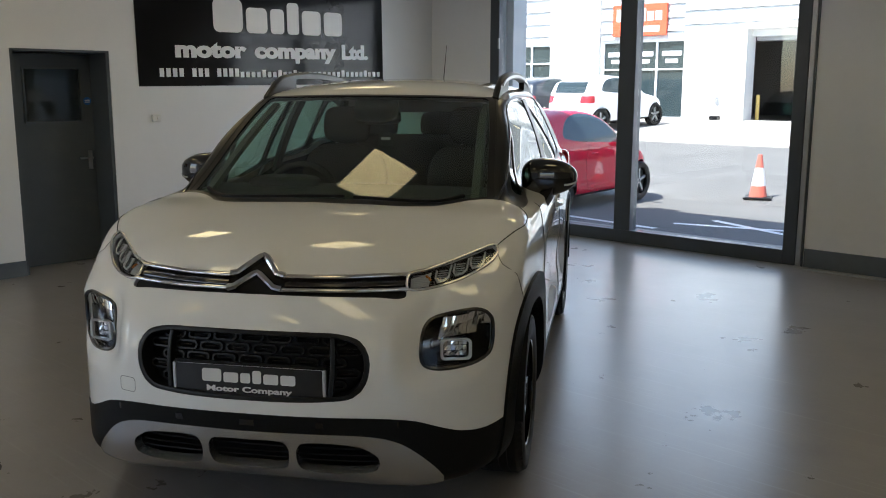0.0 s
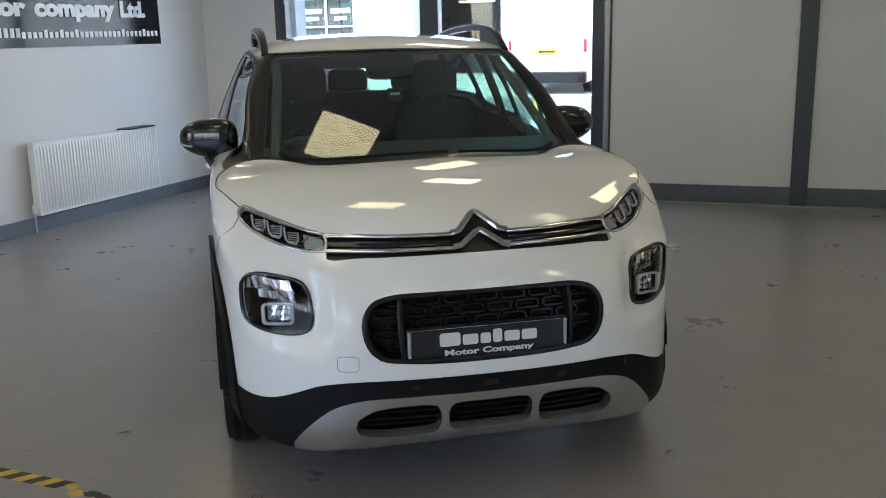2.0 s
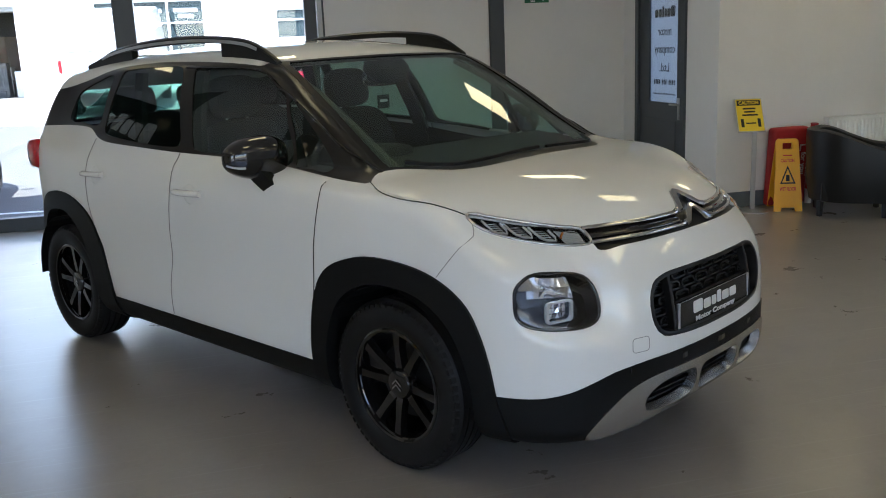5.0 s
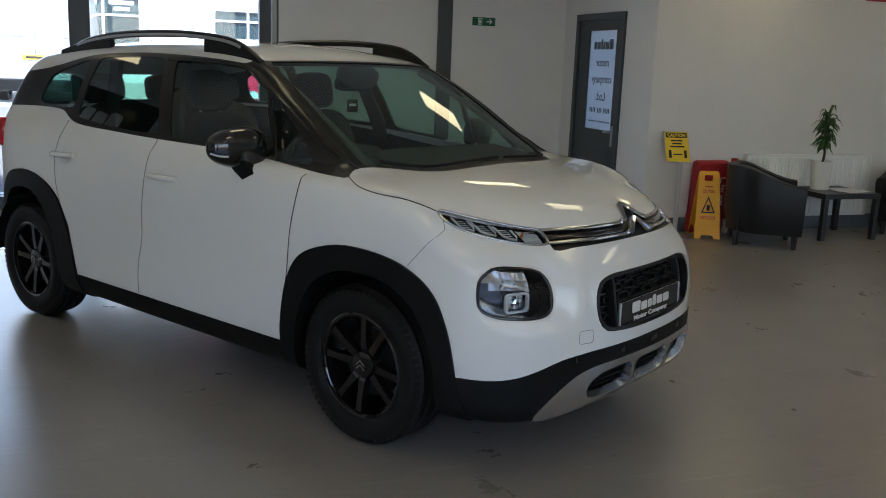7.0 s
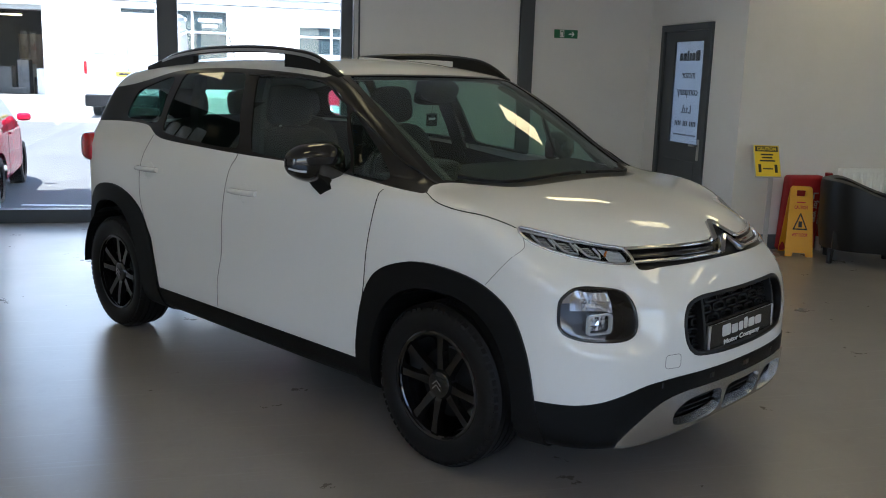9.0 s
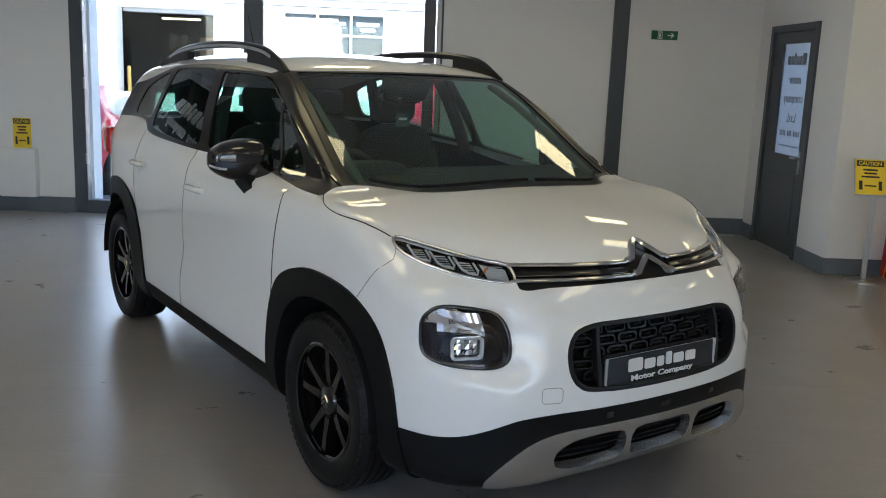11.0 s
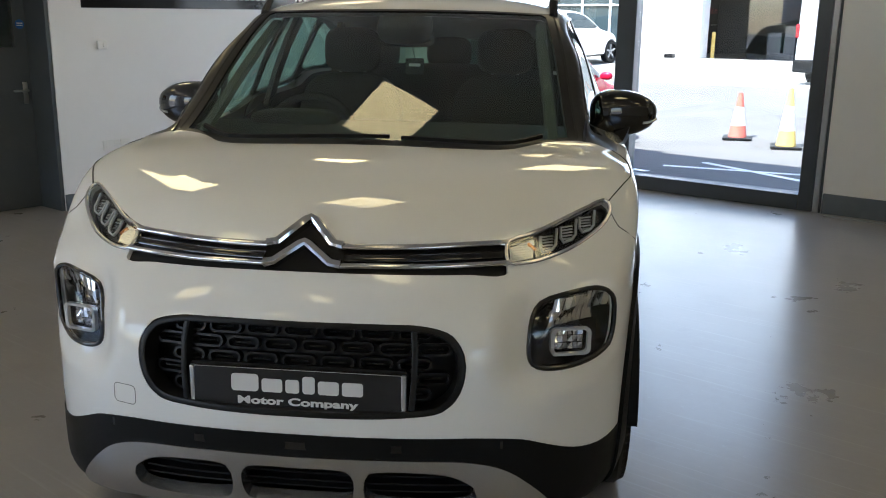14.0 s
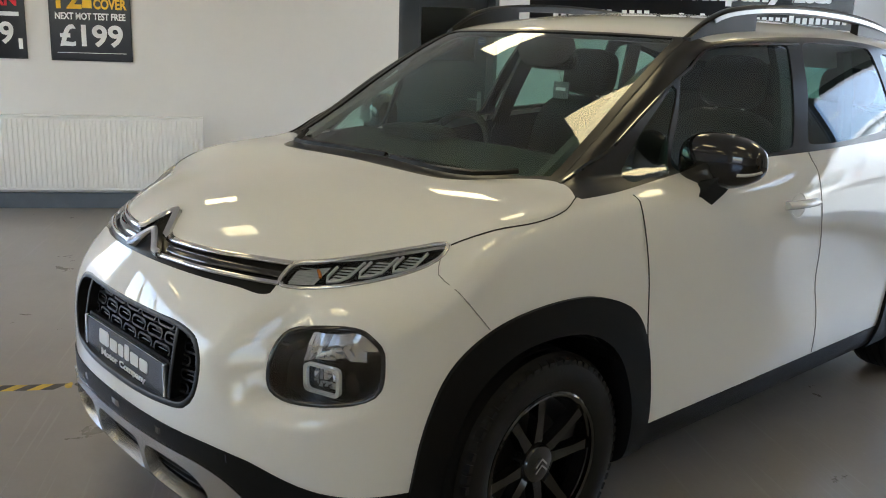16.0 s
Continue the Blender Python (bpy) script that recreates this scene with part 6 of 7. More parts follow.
radiator(on_west(2.725, 0.0), 1.69, 0.150, 0.775, "long white ribbed panel radiator below the banner")
radiator(on_west(-2.74, 0.0), 1.79, 0.165, 0.755, "long white panel radiator below the posters")
folder = thing("folder", "thin dark folder lying on the radiator", "folder", pose(WEST + 0.07, 4.15, 0.786, 0, 0, 4))
part("cover", bm_box(bmesh.new(), -0.075, 0.085, -0.22, 0.22, 0.0, 0.012, 0.003), SATIN, folder)


def poster(y0, y1, z0, z1, label):
    ob = thing("poster", label, "poster", on_west((y0 + y1) / 2, z0), "sale posters")
    w, h = y1 - y0, z1 - z0
    part("sheet", bm_box(bmesh.new(), -w / 2, w / 2, 0, h, 0.0, 0.006), VINYL, ob)
    part("holder", flat_ring(rounded(0, h / 2, w / 2 + 0.006, h / 2 + 0.006, 0.004, 1), 0.975, pose(0, 0, 0.006), 0.003), SATIN, ob)
    return ob


p1 = poster(-2.095, -1.490, 1.198, 2.045, "black sale poster with yellow and white print")
lettering("poster_text", "\u00a3199", 0.225, WHITE_INK, p1, pose(0, 0.115, 0.0075), 0.0008, 0.48, bold=0.006)
lettering("poster_text", "NEXT MOT TEST FREE", 0.072, WHITE_INK, p1, pose(0, 0.315, 0.0075), 0.0008, 0.53, bold=0.002)
lettering("poster_text", "12", 0.245, POSTER_YELLOW, p1, pose(-0.175, 0.400, 0.0075), 0.0008, 0.19, bold=0.006)
lettering("poster_text", "MONTH", 0.125, POSTER_YELLOW, p1, pose(0.11, 0.500, 0.0075), 0.0008, 0.32, bold=0.004)
lettering("poster_text", "COVER", 0.105, POSTER_YELLOW, p1, pose(0.15, 0.400, 0.0075), 0.0008, 0.25, bold=0.004)
part("print_block", bm_box(bmesh.new(), -0.055, 0.015, 0.402, 0.472, 0.006, 0.0075), POSTER_YELLOW, p1)
part("print_bar", bm_box(bmesh.new(), -0.26, 0.26, 0.055, 0.059, 0.006, 0.0075), WHITE_INK, p1)
p2 = poster(-2.885, -2.282, 1.203, 2.05, "black sale poster with red and white print")
lettering("poster_text", "9", 0.225, WHITE_INK, p2, pose(0.16, 0.115, 0.0075), 0.0008, bold=0.006)
part("print_bar", bm_box(bmesh.new(), 0.245, 0.275, 0.07, 0.15, 0.006, 0.0075), WHITE_INK, p2)
part("print_bar", bm_box(bmesh.new(), -0.26, 0.26, 0.320, 0.352, 0.006, 0.0075), WHITE_INK, p2)
lettering("poster_text", "AN", 0.13, POSTER_RED, p2, pose(0.16, 0.400, 0.0075), 0.0008, 0.19, bold=0.004)
part("print_bar", bm_box(bmesh.new(), -0.26, 0.27, 0.53, 0.62, 0.006, 0.0075), POSTER_RED, p2)

# hazard tape on the floor
def tape(a, b, wide, label):
    a, b = Vector(a), Vector(b)
    ob = thing("floor_tape", label, "tape", Matrix.Translation((*a, 0.0)) @ pose(0, 0, 0, 0, 0, math.degrees(math.atan2(b.y - a.y, b.x - a.x))), "hazard tape strips")
    n, length = int((b - a).length / 0.052), (b - a).length
    rng = random.Random(int(length * 100))
    for i in range(n):
        bm_ = bmesh.new()
        u0, u1, lean = length * i / n, length * (i + 1) / n, wide * 0.75
        j = rng.uniform(-0.002, 0.002)
        q = [(u0, -wide / 2), (u1, -wide / 2), (u1 + lean, wide / 2), (u0 + lean, wide / 2)]
        lo = [bm_.verts.new((u, v + j, 0.0)) for u, v in q]
        hi = [bm_.verts.new((u, v + j, 0.0012)) for u, v in q]
        bm_.faces.new(hi)
        for k in range(4):
            bm_.faces.new((lo[k], lo[(k + 1) % 4], hi[(k + 1) % 4], hi[k]))
        part("yellow_band" if i % 2 else "black_band", bm_, TAPE_YELLOW if i % 2 else TAPE_BLACK, ob)


tape((-4.63, -0.872), (-1.02, -1.02), 0.062, "worn yellow and black hazard tape stuck to the floor")
tape((-0.73, -1.17), (-0.715, -2.9), 0.062, "worn yellow and black hazard tape stuck to the floor")
scrap_mark = thing("tape_scrap", "torn dirty end of hazard tape on the floor", "tape", pose(-0.87, -1.045, 0.0))
rng = random.Random(4)
for k, (x0, y0, mat) in enumerate(((-0.10, 0.03, TAPE_YELLOW), (-0.05, -0.015, TAPE_YELLOW), (0.01, 0.0, TAPE_BLACK), (0.07, -0.01, TAPE_BLACK), (0.12, -0.07, TAPE_BLACK), (0.13, -0.12, TAPE_YELLOW))):
    b = bmesh.new()
    pts = [(x0 + 0.04 * math.cos(q) * rng.uniform(0.5, 1.1), y0 + 0.028 * math.sin(q) * rng.uniform(0.5, 1.1)) for q in np.linspace(0, 2 * math.pi, 9, endpoint=False)]
    bm_plate(b, pts, 0.0012, pose(0, 0, 0))
    part("scrap", b, mat, scrap_mark)

# ---- the corner by the entrance ----
boxing = block("pipe_boxing", WALL, [(-4.435, -4.085, NORTH - 0.10, NORTH - 0.0005, 0.152, 0.632)], "white boxed-in pipe casing on the wall", "boxing", 0.003)


def caution_board(ob, w, h, m):
    part("board", bm_plate(bmesh.new(), rounded(0, h / 2, w / 2, h / 2, 0.006, 2), 0.004, m), YELLOW, ob)
    part("black_header", bm_plate(bmesh.new(), rounded(0, h * 0.885, w * 0.46, h * 0.085, 0.004, 2), 0.0012, m @ pose(0, 0, 0.004)), BLACK_INK, ob)
    lettering("heading", "CAUTION", h * 0.15, YELLOW, ob, m @ pose(0, h * 0.835, 0.0056), 0.0004, w * 0.78, bold=0.0012)
    for k, (zz, ww) in enumerate(((0.70, 0.50), (0.60, 0.42), (0.50, 0.62))):
        part("print_bar", moved(bm_box(bmesh.new(), -w * ww / 2, w * ww / 2, h * zz - h * 0.025, h * zz + h * 0.025, 0.004, 0.0048), m), BLACK_INK, ob)
    for ss in (-1, 1):
        part("print_mark", moved(bm_box(bmesh.new(), ss * w * 0.33 - w * 0.06, ss * w * 0.33 + w * 0.06, h * 0.12, h * 0.38, 0.004, 0.0048, 0.0), m), BLACK_INK, ob)
    part("print_bar", moved(bm_box(bmesh.new(), -w * 0.2, w * 0.2, h * 0.22, h * 0.26, 0.004, 0.0048), m), BLACK_INK, ob)


def moved(bm, m):
    bm.transform(m)
    return bm


wall_caution = thing("caution_sign", "yellow and black caution notice on the wall above a white boxing", "sign", pose(-4.237, NORTH, 0.634, 90, 0, 0))
caution_board(wall_caution, 0.176, 0.298, pose(0, 0, 0.001))
exit_sign = thing("exit_sign", "green emergency exit sign with a white arrow", "sign", pose(2.148, NORTH, 1.992, 90, 0, 0))
part("board", bm_box(bmesh.new(), -0.133, 0.133, -0.044, 0.044, 0.0, 0.006, 0.002), GREEN_SIGN, exit_sign)
part("white_doorway", moved(flat_ring(rounded(-0.045, 0.0, 0.024, 0.036, 0.002, 1), 0.72, pose(0, 0, 0), 0.001), pose(0, 0, 0.006)), WHITE_INK, exit_sign)
part("print_mark", bm_box(bmesh.new(), -0.056, -0.036, -0.022, 0.018, 0.006, 0.007), WHITE_INK, exit_sign)
arrow = bm_plate(bmesh.new(), [(0.03, -0.006), (0.075, -0.006), (0.06, -0.026), (0.072, -0.026), (0.098, 0.0), (0.072, 0.026), (0.06, 0.026), (0.075, 0.006), (0.03, 0.006)], 0.001, pose(0, 0, 0.006))
part("white_arrow", arrow, WHITE_INK, exit_sign)

# half-glazed side door, seen from inside, its film lettered for outside
side_door = thing("door_2", "closed dark grey half-glazed door with white film lettered in reverse", "door", pose(EAST, 5.265, 0.0, 90, 0, -90), kind="structure")
W2, H2 = 1.035, 2.10
part("door_frame", bm_box(bm_box(bm_box(bmesh.new(), 0, 0.065, 0, H2, -0.10, 0.022, 0.003), W2 - 0.065, W2, 0, H2, -0.10, 0.022, 0.003), 0.065, W2 - 0.065, H2 - 0.065, H2, -0.10, 0.022, 0.003), FRAME, side_door)
gx0, gx1, gz0, gz1 = 0.272, 0.852, 0.912, 1.928
leaf = bm_plate(bmesh.new(), rounded(W2 / 2, H2 / 2 - 0.03, W2 / 2 - 0.069, H2 / 2 - 0.038, 0.003, 1), 0.045, pose(0, 0, -0.05), [rounded((gx0 + gx1) / 2, (gz0 + gz1) / 2, (gx1 - gx0) / 2, (gz1 - gz0) / 2, 0.003, 1)])
part("leaf", leaf, FRAME, side_door)
part("kick_panel", bm_box(bmesh.new(), 0.20, 0.84, 0.18, 0.74, -0.005, 0.003, 0.004), FRAME, side_door)
part("film_pane", bm_box(bmesh.new(), gx0 + 0.001, gx1 - 0.001, gz0 + 0.001, gz1 - 0.001, -0.030, -0.024), FROSTED, side_door, "white frosted film")
part("clear_pane", bm_box(bmesh.new(), gx0 + 0.001, gx1 - 0.001, gz0 + 0.001, gz1 - 0.001, -0.0215, -0.018), PANE, side_door).visible_shadow = False
gc = (gx0 + gx1) / 2
for word, zz, ww, hh in (("motor", 1.565, 0.27, 0.115), ("company", 1.395, 0.42, 0.115), ("Ltd.", 1.215, 0.20, 0.115)):
    lettering("film_text", word, hh, BLACK_INK, side_door, pose(gc, zz, -0.0235), 0.0006, ww, bold=0.002, mirrored=True)
word_blocks("letter_block", WORD[::-1], 0.105, 0.080, 0.42, BLACK_INK, side_door, pose(gc, 1.735, -0.0238), 0.0010)
text_bar("text_bar", "1111 111 1111", 0.050, 0.44, BLACK_INK, side_door, pose(gc, 1.085, -0.0238), 0.001)
text_bar("text_bar", "0000000000000000000000", 0.022, 0.46, BLACK_INK, side_door, pose(gc, 0.985, -0.0238), 0.001)
part("door_handle", bm_rod(bm_rod(bm_box(bmesh.new(), 0.885, 0.925, 0.76, 0.97, 0.0, 0.008, 0.003), (0.905, 0.905, 0.005), (0.905, 0.905, 0.05), 0.009), (0.910, 0.905, 0.045), (0.80, 0.905, 0.045), 0.009), STEEL, side_door, "satin steel lever handle", smooth=40)
part("threshold", bm_box(bmesh.new(), 0.07, W2 - 0.07, 0.0, 0.012, -0.06, 0.02, 0.003), STEEL, side_door, "bright metal threshold")

# ---- the waiting corner ----
stand = thing("sign_stand", "steel floor stand holding a yellow caution notice", "sign stand", pose(3.365, 3.44, 0.0, 0, 0, -14))
part("base", bm_lathe(bmesh.new(), [(0.0005, 0.0), (0.145, 0.0), (0.145, 0.006), (0.11, 0.014), (0.03, 0.020), (0.0005, 0.020)], 36), STEEL, stand, "round steel base", smooth=40)
part("pole", bm_box(bmesh.new(), -0.020, 0.020, -0.012, 0.012, 0.018, 0.72, 0.004), STEEL, stand, "square steel pole")
frame_m = pose(-0.03, -0.022, 0.712, 62, 0, 0)
part("frame", moved(bm_box(bmesh.new(), -0.120, 0.120, -0.006, 0.312, -0.010, 0.0, 0.003), frame_m), STEEL, stand, "steel sign frame")
caution_board(stand, 0.222, 0.300, frame_m @ pose(0, 0.003, 0.0005))

wet = thing("floor_sign", "folding yellow wet floor warning sign", "floor sign", pose(3.665, 3.40, 0.0, 0, 0, -22) @ Matrix.Diagonal((0.84, 1, 1, 1)))
for ss in (-1, 1):
    out = [(-0.145, 0.0), (-0.075, 0.0), (-0.062, 0.035), (0.062, 0.035), (0.075, 0.0), (0.145, 0.0), (0.112, 0.62), (0.095, 0.64), (-0.095, 0.64), (-0.112, 0.62)]
    b = bm_plate(bmesh.new(), out, 0.010, pose(0, ss * 0.135, 0, 78, 0, 0 if ss < 0 else 180), [rounded(0, 0.575, 0.050, 0.030, 0.010, 3)])
    panel = part("panel", b, SAFETY, wet)
    if ss < 0:
        m = pose(0, -0.135, 0, 78, 0, 0) @ pose(0, 0, 0.010)
        part("black_triangle", moved(bm_plate(bmesh.new(), [(-0.078, 0.245), (0.078, 0.245), (0.0, 0.405)], 0.0012, pose(0, 0, 0), [[(-0.058, 0.257), (0.058, 0.257), (0.0, 0.377)]]), m), BLACK_INK, panel)
        part("print_mark", moved(bm_box(bmesh.new(), -0.018, 0.018, 0.268, 0.322, 0.0, 0.0012), m), BLACK_INK, panel)
        lettering("sign_text", "CAUTION", 0.042, POSTER_RED, panel, m @ pose(0, 0.435, 0.0006), 0.0006, 0.135, bold=0.001)
        lettering("sign_text", "WET FLOOR", 0.042, POSTER_RED, panel, m @ pose(0, 0.185, 0.0006), 0.0006, 0.165, bold=0.001)
        part("print_bar", moved(bm_box(bmesh.new(), -0.045, 0.045, 0.490, 0.500, 0.0, 0.0012), m), POSTER_RED, panel)

roll_case = thing("display_case", "red fabric display case with white lettering, leaning on the wall", "display case", pose(3.79, 3.60, 0.0, 4, 0, 0))
part("bag", bm_box(bmesh.new(), -0.19, 0.19, -0.055, 0.055, 0.0, 0.715, 0.035, 3), RED, roll_case, smooth=50)
part("white_foot", bm_rod(bmesh.new(), (0.235, -0.03, 0.0), (0.235, -0.03, 0.14), 0.028, 0.034, 14), CERAMIC, roll_case, smooth=40)
part("tube", bm_rod(bmesh.new(), (0.235, -0.03, 0.14), (0.235, -0.03, 0.74), 0.034, n=16), RED, roll_case, smooth=40)
lettering("case_text", "for you", 0.075, WHITE_INK, roll_case, pose(0.105, -0.0558, 0.385, 90, 0, 0) @ pose(0, 0, 0, 0, 0, -90), 0.0006, 0.20, bold=0.001)
lettering("case_text", "solutions", 0.060, WHITE_INK, roll_case, pose(0.160, -0.0558, 0.385, 90, 0, 0) @ pose(0, 0, 0, 0, 0, -90), 0.0006, 0.24)
part("print_mark", bm_box(bm_box(bmesh.new(), 0.085, 0.097, -0.0575, -0.0555, 0.50, 0.56), 0.097, 0.14, -0.0575, -0.0555, 0.548, 0.56), WHITE_INK, roll_case)


def tub_chair(m, label):
    """A leather tub chair that faces its own -y."""
    ob = thing("armchair", label, "armchair", m, "tub armchairs")
    b = bmesh.new()
    # the shell's plan: straight arms that run into a round back
    ro, ri = 0.345, 0.258
    plan = [(1.0, 0.0, -0.33 + 0.095 * i) for i in range(4)] + [(math.cos(q), math.sin(q), 0.0) for q in np.linspace(0, math.pi, 25)] + [(-1.0, 0.0, -0.045 - 0.095 * i) for i in range(4)]
    rows = []
    for cx, cy, ahead in plan:
        top = 0.575 + 0.165 * float(ramp(np.array(ahead + 0.33 * cy), -0.34, 0.26))

        def at(r, z):
            return b.verts.new((r * cx, r * cy * 0.95 + ahead, z))

        rows.append([at(ro - 0.03, 0.13), at(ro, 0.30), at(ro + 0.012, top - 0.06), at(ro + 0.005, top - 0.015), at((ro + ri) / 2, top), at(ri - 0.002, top - 0.018), at(ri + 0.004, top - 0.07), at(ri + 0.01, 0.30), at(ri, 0.13)])
    for r0, r1 in zip(rows, rows[1:]):
        for j in range(8):
            b.faces.new((r0[j], r0[j + 1], r1[j + 1], r1[j]))
        b.faces.new((r0[8], r0[0], r1[0], r1[8]))
    b.faces.new(rows[0]), b.faces.new(rows[-1][::-1])
    bmesh.ops.recalc_face_normals(b, faces=b.faces)
    part("shell", b, LEATHER, ob, smooth=50)
    pad("seat_cushion", (0.268, 0.30, 0.085), pose(0, -0.06, 0.365), LEATHER, ob, 0.45)
    part("seat_base", bm_box(bmesh.new(), -0.27, 0.27, -0.32, 0.22, 0.13, 0.31, 0.02), LEATHER, ob, smooth=40)
    for lx, ly in ((-0.25, -0.28), (0.25, -0.28), (-0.21, 0.22), (0.21, 0.22)):
        part("leg", bm_rod(bmesh.new(), (lx, ly, 0.0), (lx, ly, 0.135), 0.022, 0.030, 4), BLACK_WOOD, ob)
    return ob


chair = tub_chair(pose(4.02, 3.05, 0.0, 0, 0, 58), "black leather tub armchair with wooden legs beside a low table")
copy_thing(chair, pose(6.05, 3.16, 0.0, 0, 0, -62))

table = thing("coffee_table", "low black wooden coffee table with square legs", "table", pose(4.70, 3.0, 0.0))
part("tabletop", bm_box(bmesh.new(), 0.0, 0.66, 0.0, 0.56, 0.405, 0.455, 0.003), BLACK_WOOD, table)
for lx in (0.0, 0.61):
    for ly in (0.0, 0.51):
        part("leg", bm_box(bmesh.new(), lx, lx + 0.05, ly, ly + 0.05, 0.0, 0.405, 0.002), BLACK_WOOD, table)
for k, (mx, my, mr) in enumerate(((5.17, 3.18, 12), (5.12, 3.22, -9))):
    mag = thing("magazine", "glossy magazine lying on the coffee table", "magazine", pose(mx, my, 0.455 + 0.007 * k, 0, 0, mr), "magazines on the table")
    part("pages", bm_box(bmesh.new(), -0.148, 0.148, -0.105, 0.105, 0.0, 0.006, 0.001), PAPER, mag)

plant = thing("potted_plant", "spiky green dracaena in a tall white pot", "plant", pose(4.925, 3.35, 0.455))
pot = part("pot", bm_lathe(bmesh.new(), [(0.0005, 0.0), (0.084, 0.0), (0.088, 0.004), (0.100, 0.272), (0.100, 0.276), (0.093, 0.276), (0.091, 0.25), (0.0005, 0.25)], 36), CERAMIC, plant, "tall white ceramic pot", smooth=35)
part("soil", bm_rod(bmesh.new(), (0, 0, 0.245), (0, 0, 0.257), 0.091, n=24), SOIL, plant)
stem_line = dense([(0, 0, 0.25), (0.012, 0.0, 0.36), (0.004, 0.01, 0.50), (0.010, 0.004, 0.66)], 0.03)
part("stem", bm_tube(bmesh.new(), stem_line, ring_section(0.012, 8), False, [(0, 1, 0)] * len(stem_line)), BARK, plant, smooth=50)
rng = random.Random(11)
for z0, count, reach in ((0.43, 15, 0.105), (0.48, 16, 0.125), (0.52, 13, 0.105), (0.59, 16, 0.125), (0.64, 16, 0.135), (0.68, 13, 0.10)):
    for k in range(count):
        a = 2 * math.pi * (k + rng.uniform(-0.3, 0.3)) / count + z0 * 9
        lift = rng.uniform(-0.02, 0.10) + (0.08 if z0 > 0.65 and k % 3 == 0 else 0)
        r = reach * rng.uniform(0.75, 1.1)
        b = bmesh.new()
        left, mid, right = [], [], []
        for i in range(7):
            s = i / 6
            w = 0.024 * math.sin(math.pi * min(1, 0.22 + 0.78 * s)) ** 0.8 if i < 6 else 0.0005
            px, pz = r * s, lift * math.sin(s * 2.2) - 0.075 * s**2.2
            for col, off, dz in ((left, -w, 0.004), (mid, 0, -0.002), (right, w, 0.004)):
                col.append(b.verts.new((px * math.cos(a) - off * math.sin(a), px * math.sin(a) + off * math.cos(a), z0 + pz + dz)))
        for c0, c1 in ((left, mid), (mid, right)):
            for i in range(6):
                b.faces.new((c0[i], c0[i + 1], c1[i + 1], c1[i]))
        part("leaf", b, LEAF, plant, smooth=60)

radiator(pose(5.745, LOUNGE, 0.0, 90, 0, 0) @ pose(-1.54, 0, 0), 1.54, 0.145, 0.760, "white ribbed panel radiator behind the armchairs")
red_board = thing("wall_board", "red printed board high on the white wall", "board", pose(6.2, LOUNGE, 2.305, 90, 0, 0))
part("board", bm_box(bmesh.new(), -0.70, 0.70, 0.0, 0.5, 0.0, 0.012, 0.002), RED, red_board)

# ---- outside ----
RISE = 0.0526


def yard_z(y):
    """The yard falls a little from the entrance, then climbs gently towards the works building."""
    return -0.012 - 0.088 * min(max((y - 6.6) / 3.4, 0), 1) + RISE * (min(max(y, 10.0), 23.3) - 10.0)


yard = bmesh.new()
rows = []
for y in (NORTH + 0.061, 6.6, 8.0, 10.0, 14.0, 18.0, 23.3, 60.0, 420.0):
    rows.append([yard.verts.new((x, y, yard_z(y))) for x in (-320, -40, -12, 0, 12, 40, 320)])
for r, q in zip(rows, rows[1:]):
    for k in range(6):
        yard.faces.new((r[k], r[k + 1], q[k + 1], q[k]))
bm_box(yard, -320, 320, -320, SOUTH - 0.31, -0.15, -0.012), bm_box(yard, FAR_EAST + 0.31, 320, SOUTH - 0.3, NORTH + 0.06, -0.15, -0.012), bm_box(yard, -320, WEST - 0.51, SOUTH - 0.3, NORTH + 0.06, -0.15, -0.012)
tagged(part("ground", yard, GROUND), "sunlit grey asphalt yard", "ground", kind="structure")
block("apron", PAVING, [(-30, 30, NORTH + 0.12, NORTH + 0.95, -0.10, -0.004)], "strip of pale concrete by the entrance", "pavement")
block("wall_outer_return", RENDERED, [(GA - 0.4, GA + 0.10, NORTH + 0.281, NORTH + 0.52, -0.1, 3.9)], "pale outer reveal beside the entrance", "wall")
block("roof_parapet", CLAD, [(WEST - 0.6, EAST + 0.3, NORTH + 0.05, NORTH + 0.34, TOP + 0.2, 3.9), (WEST - 0.6, FAR_EAST + 0.3, SOUTH - 0.34, SOUTH - 0.05, TOP + 0.2, 3.9)], "profiled metal parapet", "parapet")
lines = thing("bay_marking", "worn white parking bay lines on the asphalt", "road marking", kind="structure")
for a, b in (((-3.6, 6.9), (-2.2, 6.7)), ((-2.3, 7.3), (-0.4, 7.95)), ((-0.6, 7.2), (-2.1, 7.95))):
    a, b = Vector((*a, yard_z(a[1]))), Vector((*b, yard_z(b[1])))
    side = (b - a).cross(Vector((0, 0, 1))).normalized() * 0.05
    q = bmesh.new()
    q.faces.new([q.verts.new(v + Vector((0, 0, 0.004))) for v in (a - side, b - side, b + side, a + side)])
    part("line", q, WHITE_INK, lines)
walkway = bmesh.new()
bm_box(walkway, -30, 30, 17.2, 23.29, -0.2, 0.05, 0.02)
for v in walkway.verts:
    v.co.z += yard_z(v.co.y)
tagged(part("kerb", walkway, PAVING), "pale concrete forecourt with a low kerb", "pavement", kind="structure")

